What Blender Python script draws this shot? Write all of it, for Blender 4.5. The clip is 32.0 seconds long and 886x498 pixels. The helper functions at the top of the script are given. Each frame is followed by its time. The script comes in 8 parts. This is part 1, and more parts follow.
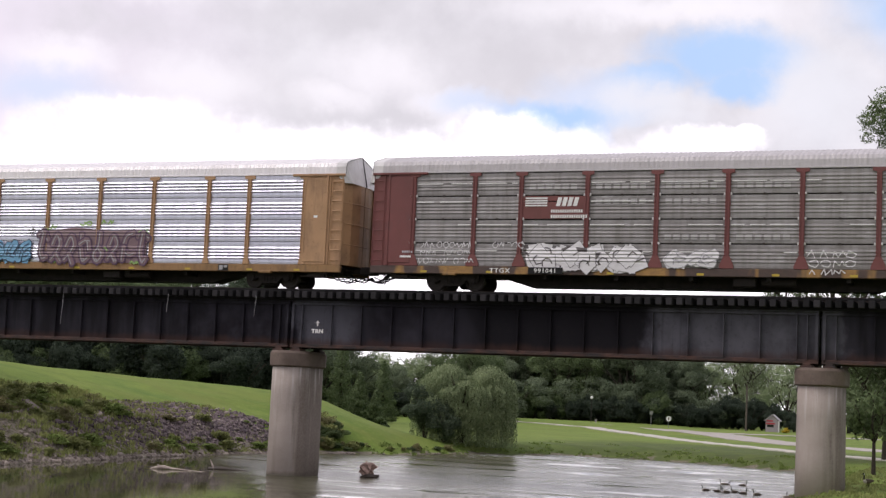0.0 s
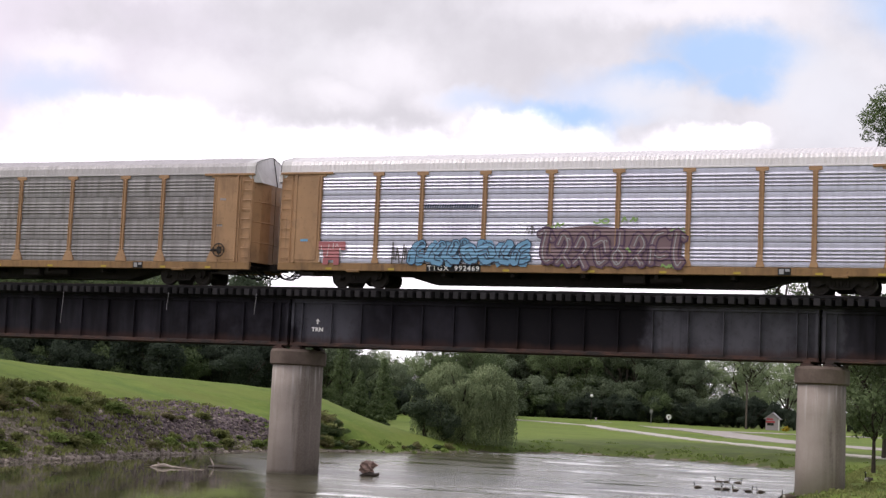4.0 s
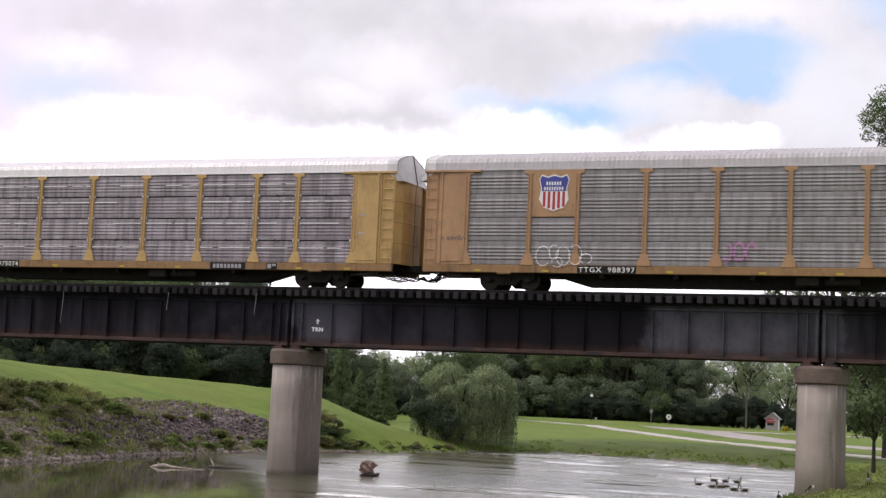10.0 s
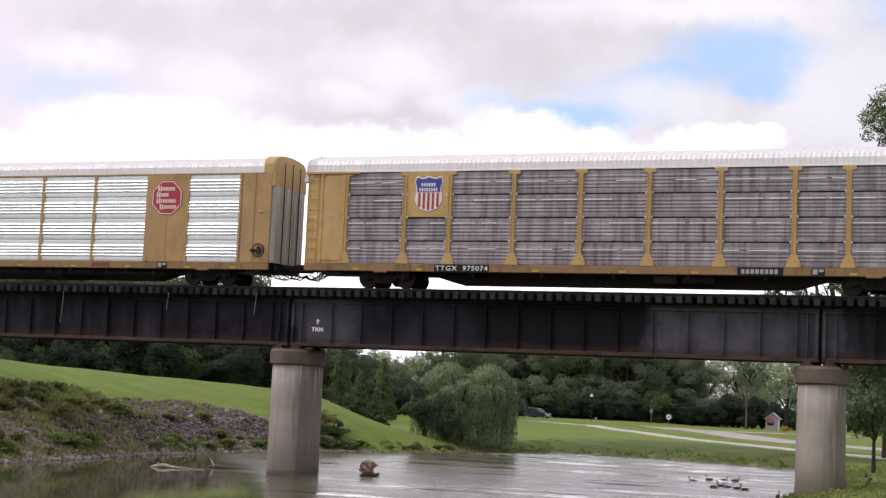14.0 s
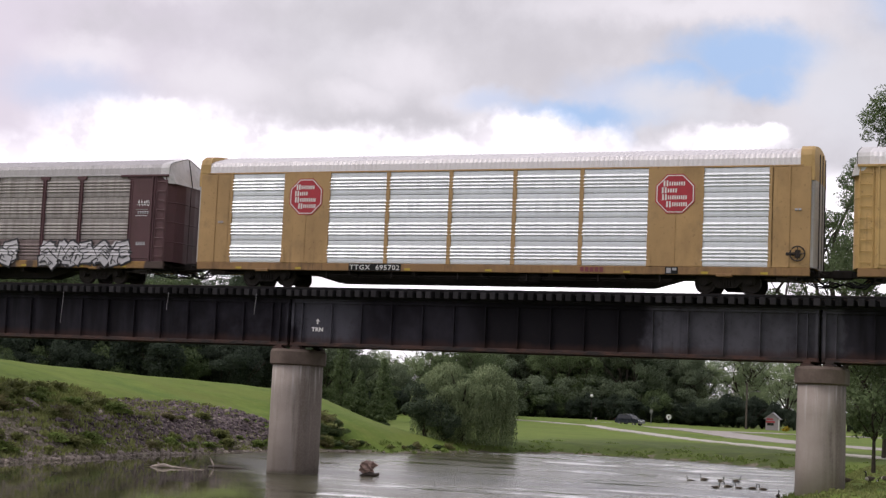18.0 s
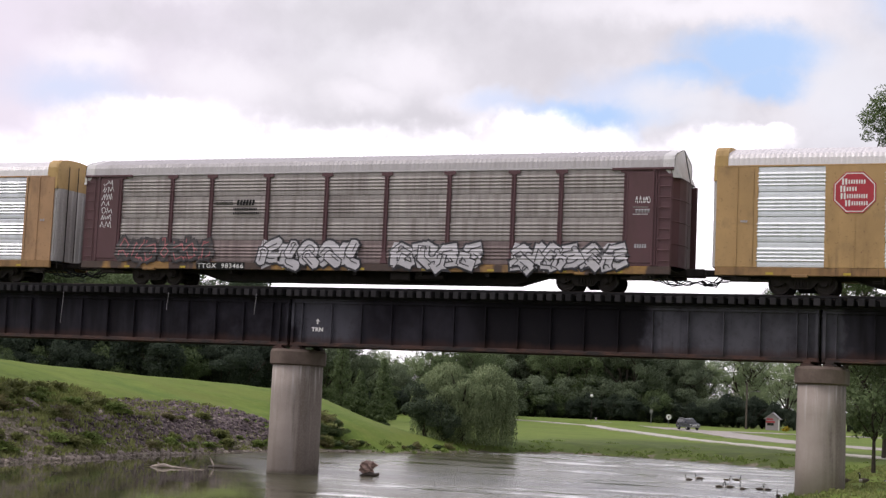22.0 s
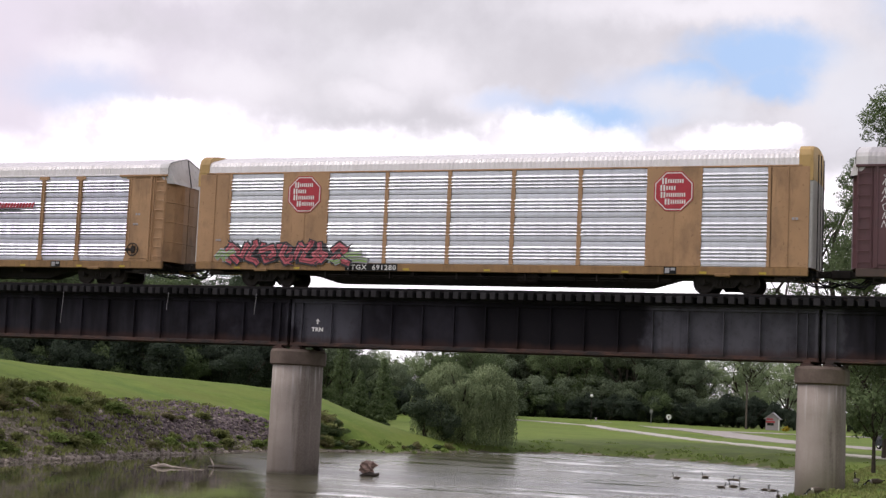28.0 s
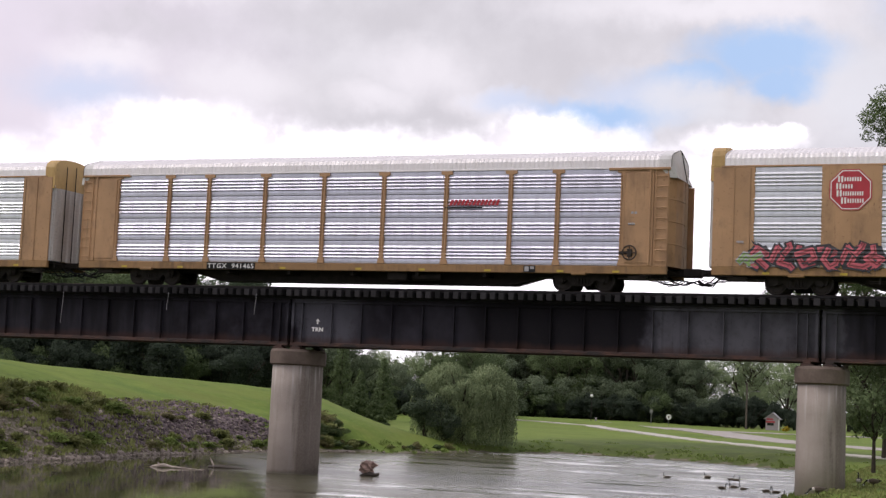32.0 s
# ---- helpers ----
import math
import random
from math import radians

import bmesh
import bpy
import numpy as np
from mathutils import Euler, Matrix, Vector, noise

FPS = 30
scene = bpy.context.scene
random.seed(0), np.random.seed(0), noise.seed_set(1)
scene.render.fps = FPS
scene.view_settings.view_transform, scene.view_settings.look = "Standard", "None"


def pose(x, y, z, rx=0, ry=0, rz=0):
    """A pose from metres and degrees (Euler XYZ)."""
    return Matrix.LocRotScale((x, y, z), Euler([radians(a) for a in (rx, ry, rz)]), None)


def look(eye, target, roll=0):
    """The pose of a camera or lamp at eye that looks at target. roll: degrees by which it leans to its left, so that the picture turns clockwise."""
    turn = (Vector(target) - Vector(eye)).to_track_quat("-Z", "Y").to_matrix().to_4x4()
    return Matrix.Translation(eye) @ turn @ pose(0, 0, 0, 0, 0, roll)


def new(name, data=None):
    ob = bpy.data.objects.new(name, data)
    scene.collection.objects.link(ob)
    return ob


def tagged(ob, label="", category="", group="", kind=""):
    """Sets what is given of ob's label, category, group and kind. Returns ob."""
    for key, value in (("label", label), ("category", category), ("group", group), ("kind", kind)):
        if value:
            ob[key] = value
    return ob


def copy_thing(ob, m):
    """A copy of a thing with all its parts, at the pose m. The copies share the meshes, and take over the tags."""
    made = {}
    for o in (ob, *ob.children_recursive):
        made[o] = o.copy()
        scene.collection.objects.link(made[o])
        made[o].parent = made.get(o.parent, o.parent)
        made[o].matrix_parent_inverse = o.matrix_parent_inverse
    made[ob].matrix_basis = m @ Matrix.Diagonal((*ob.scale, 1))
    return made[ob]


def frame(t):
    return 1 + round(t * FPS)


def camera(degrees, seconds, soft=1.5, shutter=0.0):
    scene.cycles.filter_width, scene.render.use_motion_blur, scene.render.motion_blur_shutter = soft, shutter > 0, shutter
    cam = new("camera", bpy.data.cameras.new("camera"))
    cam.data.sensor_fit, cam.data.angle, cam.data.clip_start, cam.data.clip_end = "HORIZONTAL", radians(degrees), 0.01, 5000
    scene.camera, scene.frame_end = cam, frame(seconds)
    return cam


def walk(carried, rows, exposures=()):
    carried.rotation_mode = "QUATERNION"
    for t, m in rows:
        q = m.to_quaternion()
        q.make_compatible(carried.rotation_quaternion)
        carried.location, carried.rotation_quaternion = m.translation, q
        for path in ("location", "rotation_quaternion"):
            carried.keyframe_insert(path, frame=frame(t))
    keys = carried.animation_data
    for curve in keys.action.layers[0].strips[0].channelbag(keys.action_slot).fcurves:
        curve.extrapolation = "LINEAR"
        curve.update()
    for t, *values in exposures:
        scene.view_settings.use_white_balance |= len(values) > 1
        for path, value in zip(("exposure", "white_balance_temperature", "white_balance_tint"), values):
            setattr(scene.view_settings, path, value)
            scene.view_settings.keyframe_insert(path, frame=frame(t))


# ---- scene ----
# World: x along the track in the way the train runs, y away from the camera, z up, rail top at z = 0.
WATER = -8.06
TRACK_Y = 1.5

# ---------------------------------------------------------------- camera
EYE = Vector((0.0, -59.19, -4.566))
YAW, PITCH, ROLL = 21.875, 5.534, 2.555


def aim(pitch):
    a, b = radians(YAW), radians(pitch)
    d = Vector((-math.sin(a) * math.cos(b), math.cos(a) * math.cos(b), math.sin(b)))
    return look(EYE, EYE + d * 50, ROLL)


cam = camera(31.95, 32.0, soft=1.38)
PATH = [(0.0, aim(PITCH + 0.064)), (0.5, aim(PITCH + 0.028)), (1.0, aim(PITCH)), (1.5, aim(PITCH)), (32.0, aim(PITCH))]
walk(cam, PATH, exposures=[(t, e, 6400, 15.5) for t, e in ((0.0, 0.03), (5.5, 0.03), (9.0, 0.1), (12.0, 0.09), (14.5, 0.04), (16.5, -0.2), (18.3, -0.17), (20.0, -0.07),
                                                         (21.0, -0.04), (22.5, 0.02), (24.5, 0.07), (25.5, 0.05), (28.0, -0.06), (29.5, -0.1), (32.0, -0.1))])

# ---------------------------------------------------------------- light
SUN_AZ, SUN_EL = 234.0, 50.0      # degrees, clockwise from +y; behind the camera to the left
world = bpy.data.worlds.new("sky")
scene.world = world
world.use_nodes = True
wt = world.node_tree
wt.nodes.clear()
w_out = wt.nodes.new("ShaderNodeOutputWorld")
w_bg = wt.nodes.new("ShaderNodeBackground")
w_sky = wt.nodes.new("ShaderNodeTexSky")
w_sky.sky_type = "NISHITA"
w_sky.sun_disc = False
w_sky.sun_elevation = radians(SUN_EL)
w_sky.sun_rotation = radians(SUN_AZ)
w_sky.dust_density = 2.5
w_mix = wt.nodes.new("ShaderNodeMix")
w_mix.data_type = "RGBA"
w_noise = wt.nodes.new("ShaderNodeTexNoise")
w_noise.inputs["Scale"].default_value = 2.2
w_noise.inputs["Detail"].default_value = 5
w_ramp = wt.nodes.new("ShaderNodeMapRange")
w_ramp.inputs["From Min"].default_value = 0.36
w_ramp.inputs["From Max"].default_value = 0.5
w_coord = wt.nodes.new("ShaderNodeTexCoord")
wt.links.new(w_coord.outputs["Generated"], w_noise.inputs["Vector"])
wt.links.new(w_noise.outputs["Fac"], w_ramp.inputs["Value"])
wt.links.new(w_ramp.outputs["Result"], w_mix.inputs["Factor"])
wt.links.new(w_sky.outputs["Color"], w_mix.inputs[6])
w_mix.inputs[7].default_value = (8.2, 8.0, 8.3, 1)
wt.links.new(w_mix.outputs[2], w_bg.inputs["Color"])
w_bg.inputs["Strength"].default_value = 0.115
wt.links.new(w_bg.outputs["Background"], w_out.inputs["Surface"])

sun_data = bpy.data.lights.new("sun", "SUN")
sun_data.energy, sun_data.angle, sun_data.color = 1.35, radians(25), (1.0, 0.95, 0.88)
sun = new("sun", sun_data)
a, b = radians(SUN_AZ), radians(SUN_EL)
sun.matrix_world = look((0, 0, 60), Vector((0, 0, 60)) - Vector((math.sin(a) * math.cos(b), math.cos(a) * math.cos(b), math.sin(b))))


# ---------------------------------------------------------------- materials
class Nodes:
    """A small hand for node trees."""

    def __init__(self, name):
        self.m = bpy.data.materials.new(name)
        self.m.use_nodes = True
        self.t = self.m.node_tree
        self.bsdf = self.t.nodes["Principled BSDF"]
        self.out = self.t.nodes["Material Output"]

    def n(self, kind, **kw):
        node = self.t.nodes.new("ShaderNode" + kind)
        for k, v in kw.items():
            if k in ("data_type", "blend_type", "operation", "noise_dimensions", "feature", "wave_type", "bands_direction", "attribute_name", "clamp_factor", "vector_type", "interpolation_type"):
                setattr(node, k, v)
            else:
                node.inputs[k.replace("_", " ")].default_value = v
        return node

    def link(self, a, b):
        self.t.links.new(a, b)

    def coord(self, kind="Object", scale=(1, 1, 1)):
        c = self.n("TexCoord")
        m = self.n("Mapping")
        m.inputs["Scale"].default_value = scale
        self.link(c.outputs[kind], m.inputs["Vector"])
        return m.outputs["Vector"]

    def position(self, scale=(1, 1, 1)):
        c = self.n("NewGeometry")
        m = self.n("Mapping")
        m.inputs["Scale"].default_value = scale
        self.link(c.outputs["Position"], m.inputs["Vector"])
        return m.outputs["Vector"]

    def noise(self, vec, scale, detail=3, rough=0.55):
        x = self.n("TexNoise", Scale=scale, Detail=detail, Roughness=rough)
        self.link(vec, x.inputs["Vector"])
        return x.outputs["Fac"]

    def ramp(self, fac, lo, hi, a=0.0, b=1.0, smooth=False):
        x = self.n("MapRange")
        if smooth:
            x.interpolation_type = "SMOOTHSTEP"
        x.inputs["From Min"].default_value, x.inputs["From Max"].default_value = lo, hi
        x.inputs["To Min"].default_value, x.inputs["To Max"].default_value = a, b
        self.link(fac, x.inputs["Value"])
        return x.outputs["Result"]

    def mix(self, fac, a, b, blend="MIX"):
        x = self.n("Mix", data_type="RGBA", blend_type=blend)
        for v, i in ((fac, 0), (a, 6), (b, 7)):
            if isinstance(v, (int, float)):
                x.inputs[i].default_value = v
            elif isinstance(v, tuple):
                x.inputs[i].default_value = (*v, 1) if len(v) == 3 else v
            else:
                self.link(v, x.inputs[i])
        return x.outputs[2]

    def math(self, op, a, b=0.0):
        x = self.n("Math", operation=op)
        for v, i in ((a, 0), (b, 1)):
            if isinstance(v, (int, float)):
                x.inputs[i].default_value = v
            else:
                self.link(v, x.inputs[i])
        return x.outputs[0]

    def bump(self, height, strength=0.3, distance=0.02):
        x = self.n("Bump", Strength=strength, Distance=distance)
        self.link(height, x.inputs["Height"])
        self.link(x.outputs["Normal"], self.bsdf.inputs["Normal"])

    def set(self, color=None, rough=None, metal=None, spec=None):
        for v, k in ((color, "Base Color"), (rough, "Roughness"), (metal, "Metallic"), (spec, "Specular IOR Level")):
            if v is None:
                continue
            if isinstance(v, (int, float)):
                self.bsdf.inputs[k].default_value = v
            elif isinstance(v, tuple):
                self.bsdf.inputs[k].default_value = (*v, 1)
            else:
                self.link(v, self.bsdf.inputs[k])
        return self.m


def plain(name, color, rough=0.6, metal=0.0, vary=0.25, scale=6.0, bump=0.0):
    """A surface with two scales of variation."""
    k = Nodes(name)
    v = k.coord()
    n1 = k.noise(v, scale, 4)
    n2 = k.noise(v, scale * 0.18, 3)
    lo = tuple(c * (1 - vary) for c in color)
    hi = tuple(min(1, c * (1 + vary)) for c in color)
    c1 = k.mix(k.ramp(n1, 0.3, 0.7), lo, hi)
    c2 = k.mix(k.ramp(n2, 0.35, 0.65, 0, 0.35), c1, tuple(c * (1 - vary * 1.2) for c in color))
    if bump:
        k.bump(n1, bump)
    return k.set(c2, k.ramp(n1, 0.3, 0.7, rough - 0.08, min(1, rough + 0.08)), metal, 0.5 if rough < 0.7 else 0.2)


def painted_steel(name, color, dirt=(0.05, 0.035, 0.025), amount=0.45, rough=0.55):
    """Old paint with streaks of dirt running down and specks of rust."""
    k = Nodes(name)
    streak = k.noise(k.coord("Object", (1.0, 1.0, 0.5)), 1.1, 6, 0.6)
    v2 = k.coord()
    blot = k.noise(v2, 0.55, 4)
    speck = k.noise(v2, 7, 5, 0.65)
    info = k.n("ObjectInfo")
    tone = k.mix(k.ramp(blot, 0.3, 0.7), tuple(c * 0.86 for c in color), tuple(min(1, c * 1.12) for c in color))
    tone = k.mix(k.ramp(info.outputs["Random"], 0, 1, 0, 0.16), tone, tuple(c * 0.6 for c in color))
    tone = k.mix(k.ramp(streak, 0.5, 0.8, 0, amount), tone, dirt)
    run = k.math("MULTIPLY", k.ramp(k.noise(k.coord("Object", (5, 5, 0.25)), 1.3, 4), 0.58, 0.7), k.ramp(blot, 0.42, 0.6))
    tone = k.mix(k.math("MULTIPLY", run, amount * 0.6), tone, dirt)
    stain = k.noise(k.coord("Object", (1, 1, 0.7)), 1.3, 6, 0.65)
    tone = k.mix(k.ramp(stain, 0.56, 0.72, 0, 0.6), tone, tuple(c * 0.5 + 0.02 for c in color))
    tone = k.mix(k.ramp(speck, 0.6, 0.72, 0, 0.65), tone, (0.09, 0.045, 0.025))
    k.bump(speck, 0.12, 0.01)
    return k.set(tone, k.ramp(streak, 0.3, 0.8, rough - 0.1, rough + 0.2))


def rack_panel(name, color, stain, metal, rough, amount, dust=0.0):
    """Galvanised sheet: streaks, tide marks, pale smudges and dark smears, no two sheets alike."""
    k = Nodes(name)
    rnd = k.n("ObjectInfo").outputs["Random"]

    def own(scale):
        shift = k.n("VectorMath", operation="ADD")
        k.link(k.coord("Object", scale), shift.inputs[0])
        k.link(k.math("MULTIPLY", rnd, 40.0), shift.inputs[1])
        return shift.outputs[0]

    streak = k.noise(own((2.2, 1, 0.12)), 1.7, 5)
    fine = k.noise(own((0.6, 1, 6)), 5, 3)
    tone = k.mix(k.ramp(rnd, 0, 1, 0, 0.28), color, stain)
    tone = k.mix(k.ramp(streak, 0.42, 0.7, 0, amount), tone, stain)
    tone = k.mix(k.ramp(fine, 0.5, 0.72, 0, amount * 0.6), tone, tuple(c * 0.7 for c in stain))
    if dust:
        smear = k.noise(own((1.0, 1, 0.8)), 1.3, 6, 0.65)
        tone = k.mix(k.ramp(smear, 0.56, 0.74, 0, 0.6 * dust), tone, tuple(c * u for c, u in zip(stain, (0.62, 0.52, 0.6))))
        cloud = k.noise(own((0.55, 1, 1.9)), 1.5, 6, 0.68)
        grit = k.noise(own((0.35, 1, 5)), 3.2, 5, 0.7)
        pale = k.math("MULTIPLY", k.ramp(cloud, 0.55, 0.72), k.ramp(grit, 0.42, 0.62, 0.15, 1.0))
        tone = k.mix(k.math("MULTIPLY", pale, dust), tone, (0.6, 0.58, 0.6))
    return k.set(tone, k.ramp(streak, 0.3, 0.7, rough, min(1, rough + 0.2)), metal)


def patched_sill():
    """A sill of old yellow paint that is left only in lengths between grimy black ones."""
    k = Nodes("patched_sill_paint")
    length = k.noise(k.coord("Object", (0.5, 0.3, 0.12)), 1.6, 3)
    grime = k.noise(k.coord("Object", (1.2, 1, 2.5)), 2.6, 6, 0.65)
    old = k.mix(k.ramp(grime, 0.35, 0.7), (0.36, 0.2, 0.055), (0.2, 0.11, 0.045))
    black = k.mix(k.ramp(grime, 0.3, 0.7), (0.05, 0.035, 0.03), (0.085, 0.05, 0.04))
    return k.set(k.mix(k.ramp(length, 0.44, 0.5), old, black), 0.65)


M = {}
M["yellow"] = painted_steel("yellow_paint", (0.42, 0.245, 0.125), dirt=(0.075, 0.045, 0.032), amount=0.75)
M["ochre"] = painted_steel("ochre_paint", (0.43, 0.268, 0.112), dirt=(0.11, 0.065, 0.035), amount=0.45)
M["yellow_bright"] = painted_steel("bright_yellow_paint", (0.53, 0.345, 0.13), dirt=(0.08, 0.045, 0.03), amount=0.55)
M["yellow_sill"] = painted_steel("sill_paint", (0.28, 0.157, 0.062), dirt=(0.035, 0.022, 0.016), amount=0.95)
M["patched_sill"] = patched_sill()
M["brown"] = painted_steel("brown_paint", (0.1, 0.042, 0.048), amount=0.4)
M["red_brown"] = painted_steel("red_brown_paint", (0.17, 0.05, 0.045), amount=0.4)
M["silver"] = rack_panel("galvanised_panel", (0.67, 0.665, 0.76), (0.42, 0.41, 0.49), 0.88, 0.36, 0.4)
M["silver_b"] = rack_panel("bright_galvanised_panel", (0.76, 0.77, 0.82), (0.5, 0.505, 0.55), 0.82, 0.38, 0.35)
M["aluminium"] = rack_panel("clean_aluminium_panel", (0.84, 0.865, 0.89), (0.6, 0.62, 0.65), 0.62, 0.38, 0.3)
M["door_silver"] = rack_panel("aged_silver_door", (0.56, 0.54, 0.53), (0.27, 0.25, 0.24), 0.35, 0.5, 0.55)
M["grey"] = rack_panel("weathered_panel", (0.31, 0.295, 0.3), (0.13, 0.115, 0.11), 0.1, 0.55, 0.6)
M["grey_pale"] = rack_panel("dusty_panel", (0.35, 0.312, 0.342), (0.12, 0.1, 0.108), 0.1, 0.55, 0.9, 0.7)
M["grey_green"] = rack_panel("dull_panel", (0.29, 0.275, 0.27), (0.13, 0.115, 0.108), 0.1, 0.5, 0.5, 0.6)
M["taupe"] = rack_panel("taupe_panel", (0.36, 0.33, 0.315), (0.16, 0.135, 0.128), 0.1, 0.5, 0.6)
M["taupe_low"] = rack_panel("stained_low_panel", (0.24, 0.185, 0.18), (0.12, 0.085, 0.085), 0.1, 0.55, 0.7)
M["roof"] = rack_panel("roof_sheet", (0.82, 0.79, 0.8), (0.6, 0.56, 0.57), 0.2, 0.42, 0.35)
M["roof_dirty"] = rack_panel("dirty_roof_sheet", (0.52, 0.495, 0.505), (0.38, 0.355, 0.36), 0.15, 0.5, 0.4)
M["white_steel"] = painted_steel("white_painted_steel", (0.72, 0.7, 0.7), dirt=(0.3, 0.27, 0.25), amount=0.5)
M["black_steel"] = plain("black_steel", (0.026, 0.021, 0.019), 0.7, 0.0, 0.4, 4)
M["wheel_steel"] = plain("wheel_steel", (0.03, 0.022, 0.018), 0.6, 0.3, 0.4, 5)
M["rubber"] = plain("rubber", (0.012, 0.012, 0.013), 0.8)
M["white"] = plain("white_lettering", (0.75, 0.74, 0.72), 0.6, 0, 0.12, 5)
M["black"] = plain("black_lettering", (0.015, 0.015, 0.015), 0.7, 0, 0.2, 5)
M["reflector"] = plain("yellow_reflector", (0.5, 0.36, 0.04), 0.4, 0, 0.3, 4)
M["red"] = plain("red_lettering", (0.42, 0.03, 0.045), 0.55, 0, 0.15, 3)
M["blue"] = plain("blue_lettering", (0.05, 0.06, 0.3), 0.55, 0, 0.15, 3)


def flat_paint(name, c):
    """Spray paint that follows the ribs of the sheet below it, thin and dusty in places."""
    k = Nodes(name)
    sep = k.n("SeparateXYZ")
    k.link(k.coord(), sep.inputs[0])
    zz = k.math("MODULO", k.math("SUBTRACT", sep.outputs["Z"], 0.992), 0.972)
    ribs = k.math("FRACT", k.math("DIVIDE", k.math("SUBTRACT", zz, 0.2), 0.142))
    h = k.math("MINIMUM", k.ramp(ribs, 0, 0.3), k.ramp(ribs, 0.86, 0.34))
    h = k.math("MULTIPLY", h, k.math("MULTIPLY", k.ramp(zz, 0.195, 0.2), k.ramp(zz, 0.772, 0.767)))
    k.bump(h, 0.75, 0.05)
    blot = k.noise(k.coord("Object", (1.2, 1, 1)), 2.2, 5)
    fine = k.noise(k.coord("Object", (0.5, 1, 5)), 6, 4)
    t = k.mix(k.ramp(blot, 0.35, 0.7, 0, 0.35), c, tuple(x * 0.6 + 0.02 for x in c))
    t = k.mix(k.ramp(fine, 0.52, 0.72, 0, 0.35), t, tuple(x * 0.5 + 0.05 for x in c))
    return k.set(t, 0.6)


M["spray_white"] = flat_paint("white_spray_paint", (0.72, 0.7, 0.71))
M["spray_black"] = flat_paint("black_spray_paint", (0.03, 0.028, 0.035))
M["spray_blue"] = flat_paint("pale_blue_spray_paint", (0.16, 0.36, 0.55))
M["spray_purple"] = flat_paint("purple_spray_paint", (0.2, 0.125, 0.14))
M["spray_plum"] = flat_paint("plum_spray_paint", (0.085, 0.04, 0.085))
M["spray_green"] = flat_paint("green_spray_paint", (0.25, 0.4, 0.12))
M["spray_red"] = flat_paint("coral_spray_paint", (0.55, 0.11, 0.14))
M["spray_maroon"] = flat_paint("maroon_spray_paint", (0.2, 0.04, 0.05))
M["spray_smoke"] = flat_paint("smoky_black_spray_paint", (0.075, 0.062, 0.062))
M["spray_navy"] = flat_paint("navy_spray_paint", (0.03, 0.045, 0.09))
M["spray_rose"] = flat_paint("faded_red_spray_paint", (0.42, 0.13, 0.14))
M["spray_grey"] = flat_paint("grey_spray_paint", (0.36, 0.35, 0.37))
M["spray_silver"] = flat_paint("silver_spray_paint", (0.56, 0.54, 0.57))
M["faded_patch"] = flat_paint("faded_patch_paint", (0.37, 0.355, 0.35))
M["spray_pink"] = flat_paint("pink_spray_paint", (0.42, 0.2, 0.36))


def concrete():
    k = Nodes("concrete")
    v = k.position()
    streak = k.noise(k.position((1.2, 1.2, 0.12)), 1.6, 5)
    grain = k.noise(v, 14, 5)
    blot = k.noise(v, 0.7, 4)
    c = k.mix(k.ramp(blot, 0.3, 0.7), (0.3, 0.25, 0.222), (0.41, 0.35, 0.315))
    c = k.mix(k.ramp(streak, 0.48, 0.7, 0, 0.5), c, (0.16, 0.13, 0.108))
    pale = k.noise(k.position((1.3, 1.3, 0.16)), 1.6, 4)
    c = k.mix(k.ramp(pale, 0.56, 0.72, 0, 0.4), c, (0.45, 0.42, 0.39))
    sep = k.n("SeparateXYZ")
    k.link(v, sep.inputs[0])
    tide = k.math("ADD", sep.outputs["Z"], k.math("MULTIPLY", k.math("SUBTRACT", blot, 0.5), 0.5))
    c = k.mix(k.ramp(tide, -7.8, -7.98, 0, 0.6, True), c, (0.1, 0.085, 0.065))
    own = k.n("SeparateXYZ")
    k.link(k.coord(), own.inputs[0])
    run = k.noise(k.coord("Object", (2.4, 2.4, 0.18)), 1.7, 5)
    # brown stain on the right, also painting in that side's shade
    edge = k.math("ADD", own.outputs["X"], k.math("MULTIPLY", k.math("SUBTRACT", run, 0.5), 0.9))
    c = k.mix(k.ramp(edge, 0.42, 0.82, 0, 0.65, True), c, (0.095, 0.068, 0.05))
    lime = k.math("MULTIPLY", k.ramp(run, 0.54, 0.66), k.ramp(own.outputs["Z"], -5.2, -3.6, 0, 0.55))
    c = k.mix(lime, c, (0.62, 0.58, 0.55))
    c = k.mix(k.ramp(grain, 0.4, 0.75, 0, 0.3), c, (0.4, 0.36, 0.32))
    k.bump(grain, 0.3, 0.02)
    return k.set(c, 0.85)


def cap_concrete():
    k = Nodes("stained_concrete")
    v = k.position()
    grain = k.noise(v, 10, 5)
    blot = k.noise(v, 1.1, 4)
    c = k.mix(k.ramp(blot, 0.3, 0.7), (0.08, 0.056, 0.045), (0.17, 0.128, 0.105))
    c = k.mix(k.ramp(grain, 0.5, 0.8, 0, 0.4), c, (0.07, 0.055, 0.045))
    k.bump(grain, 0.4, 0.02)
    return k.set(c, 0.85)


SIGN_X = -29.55


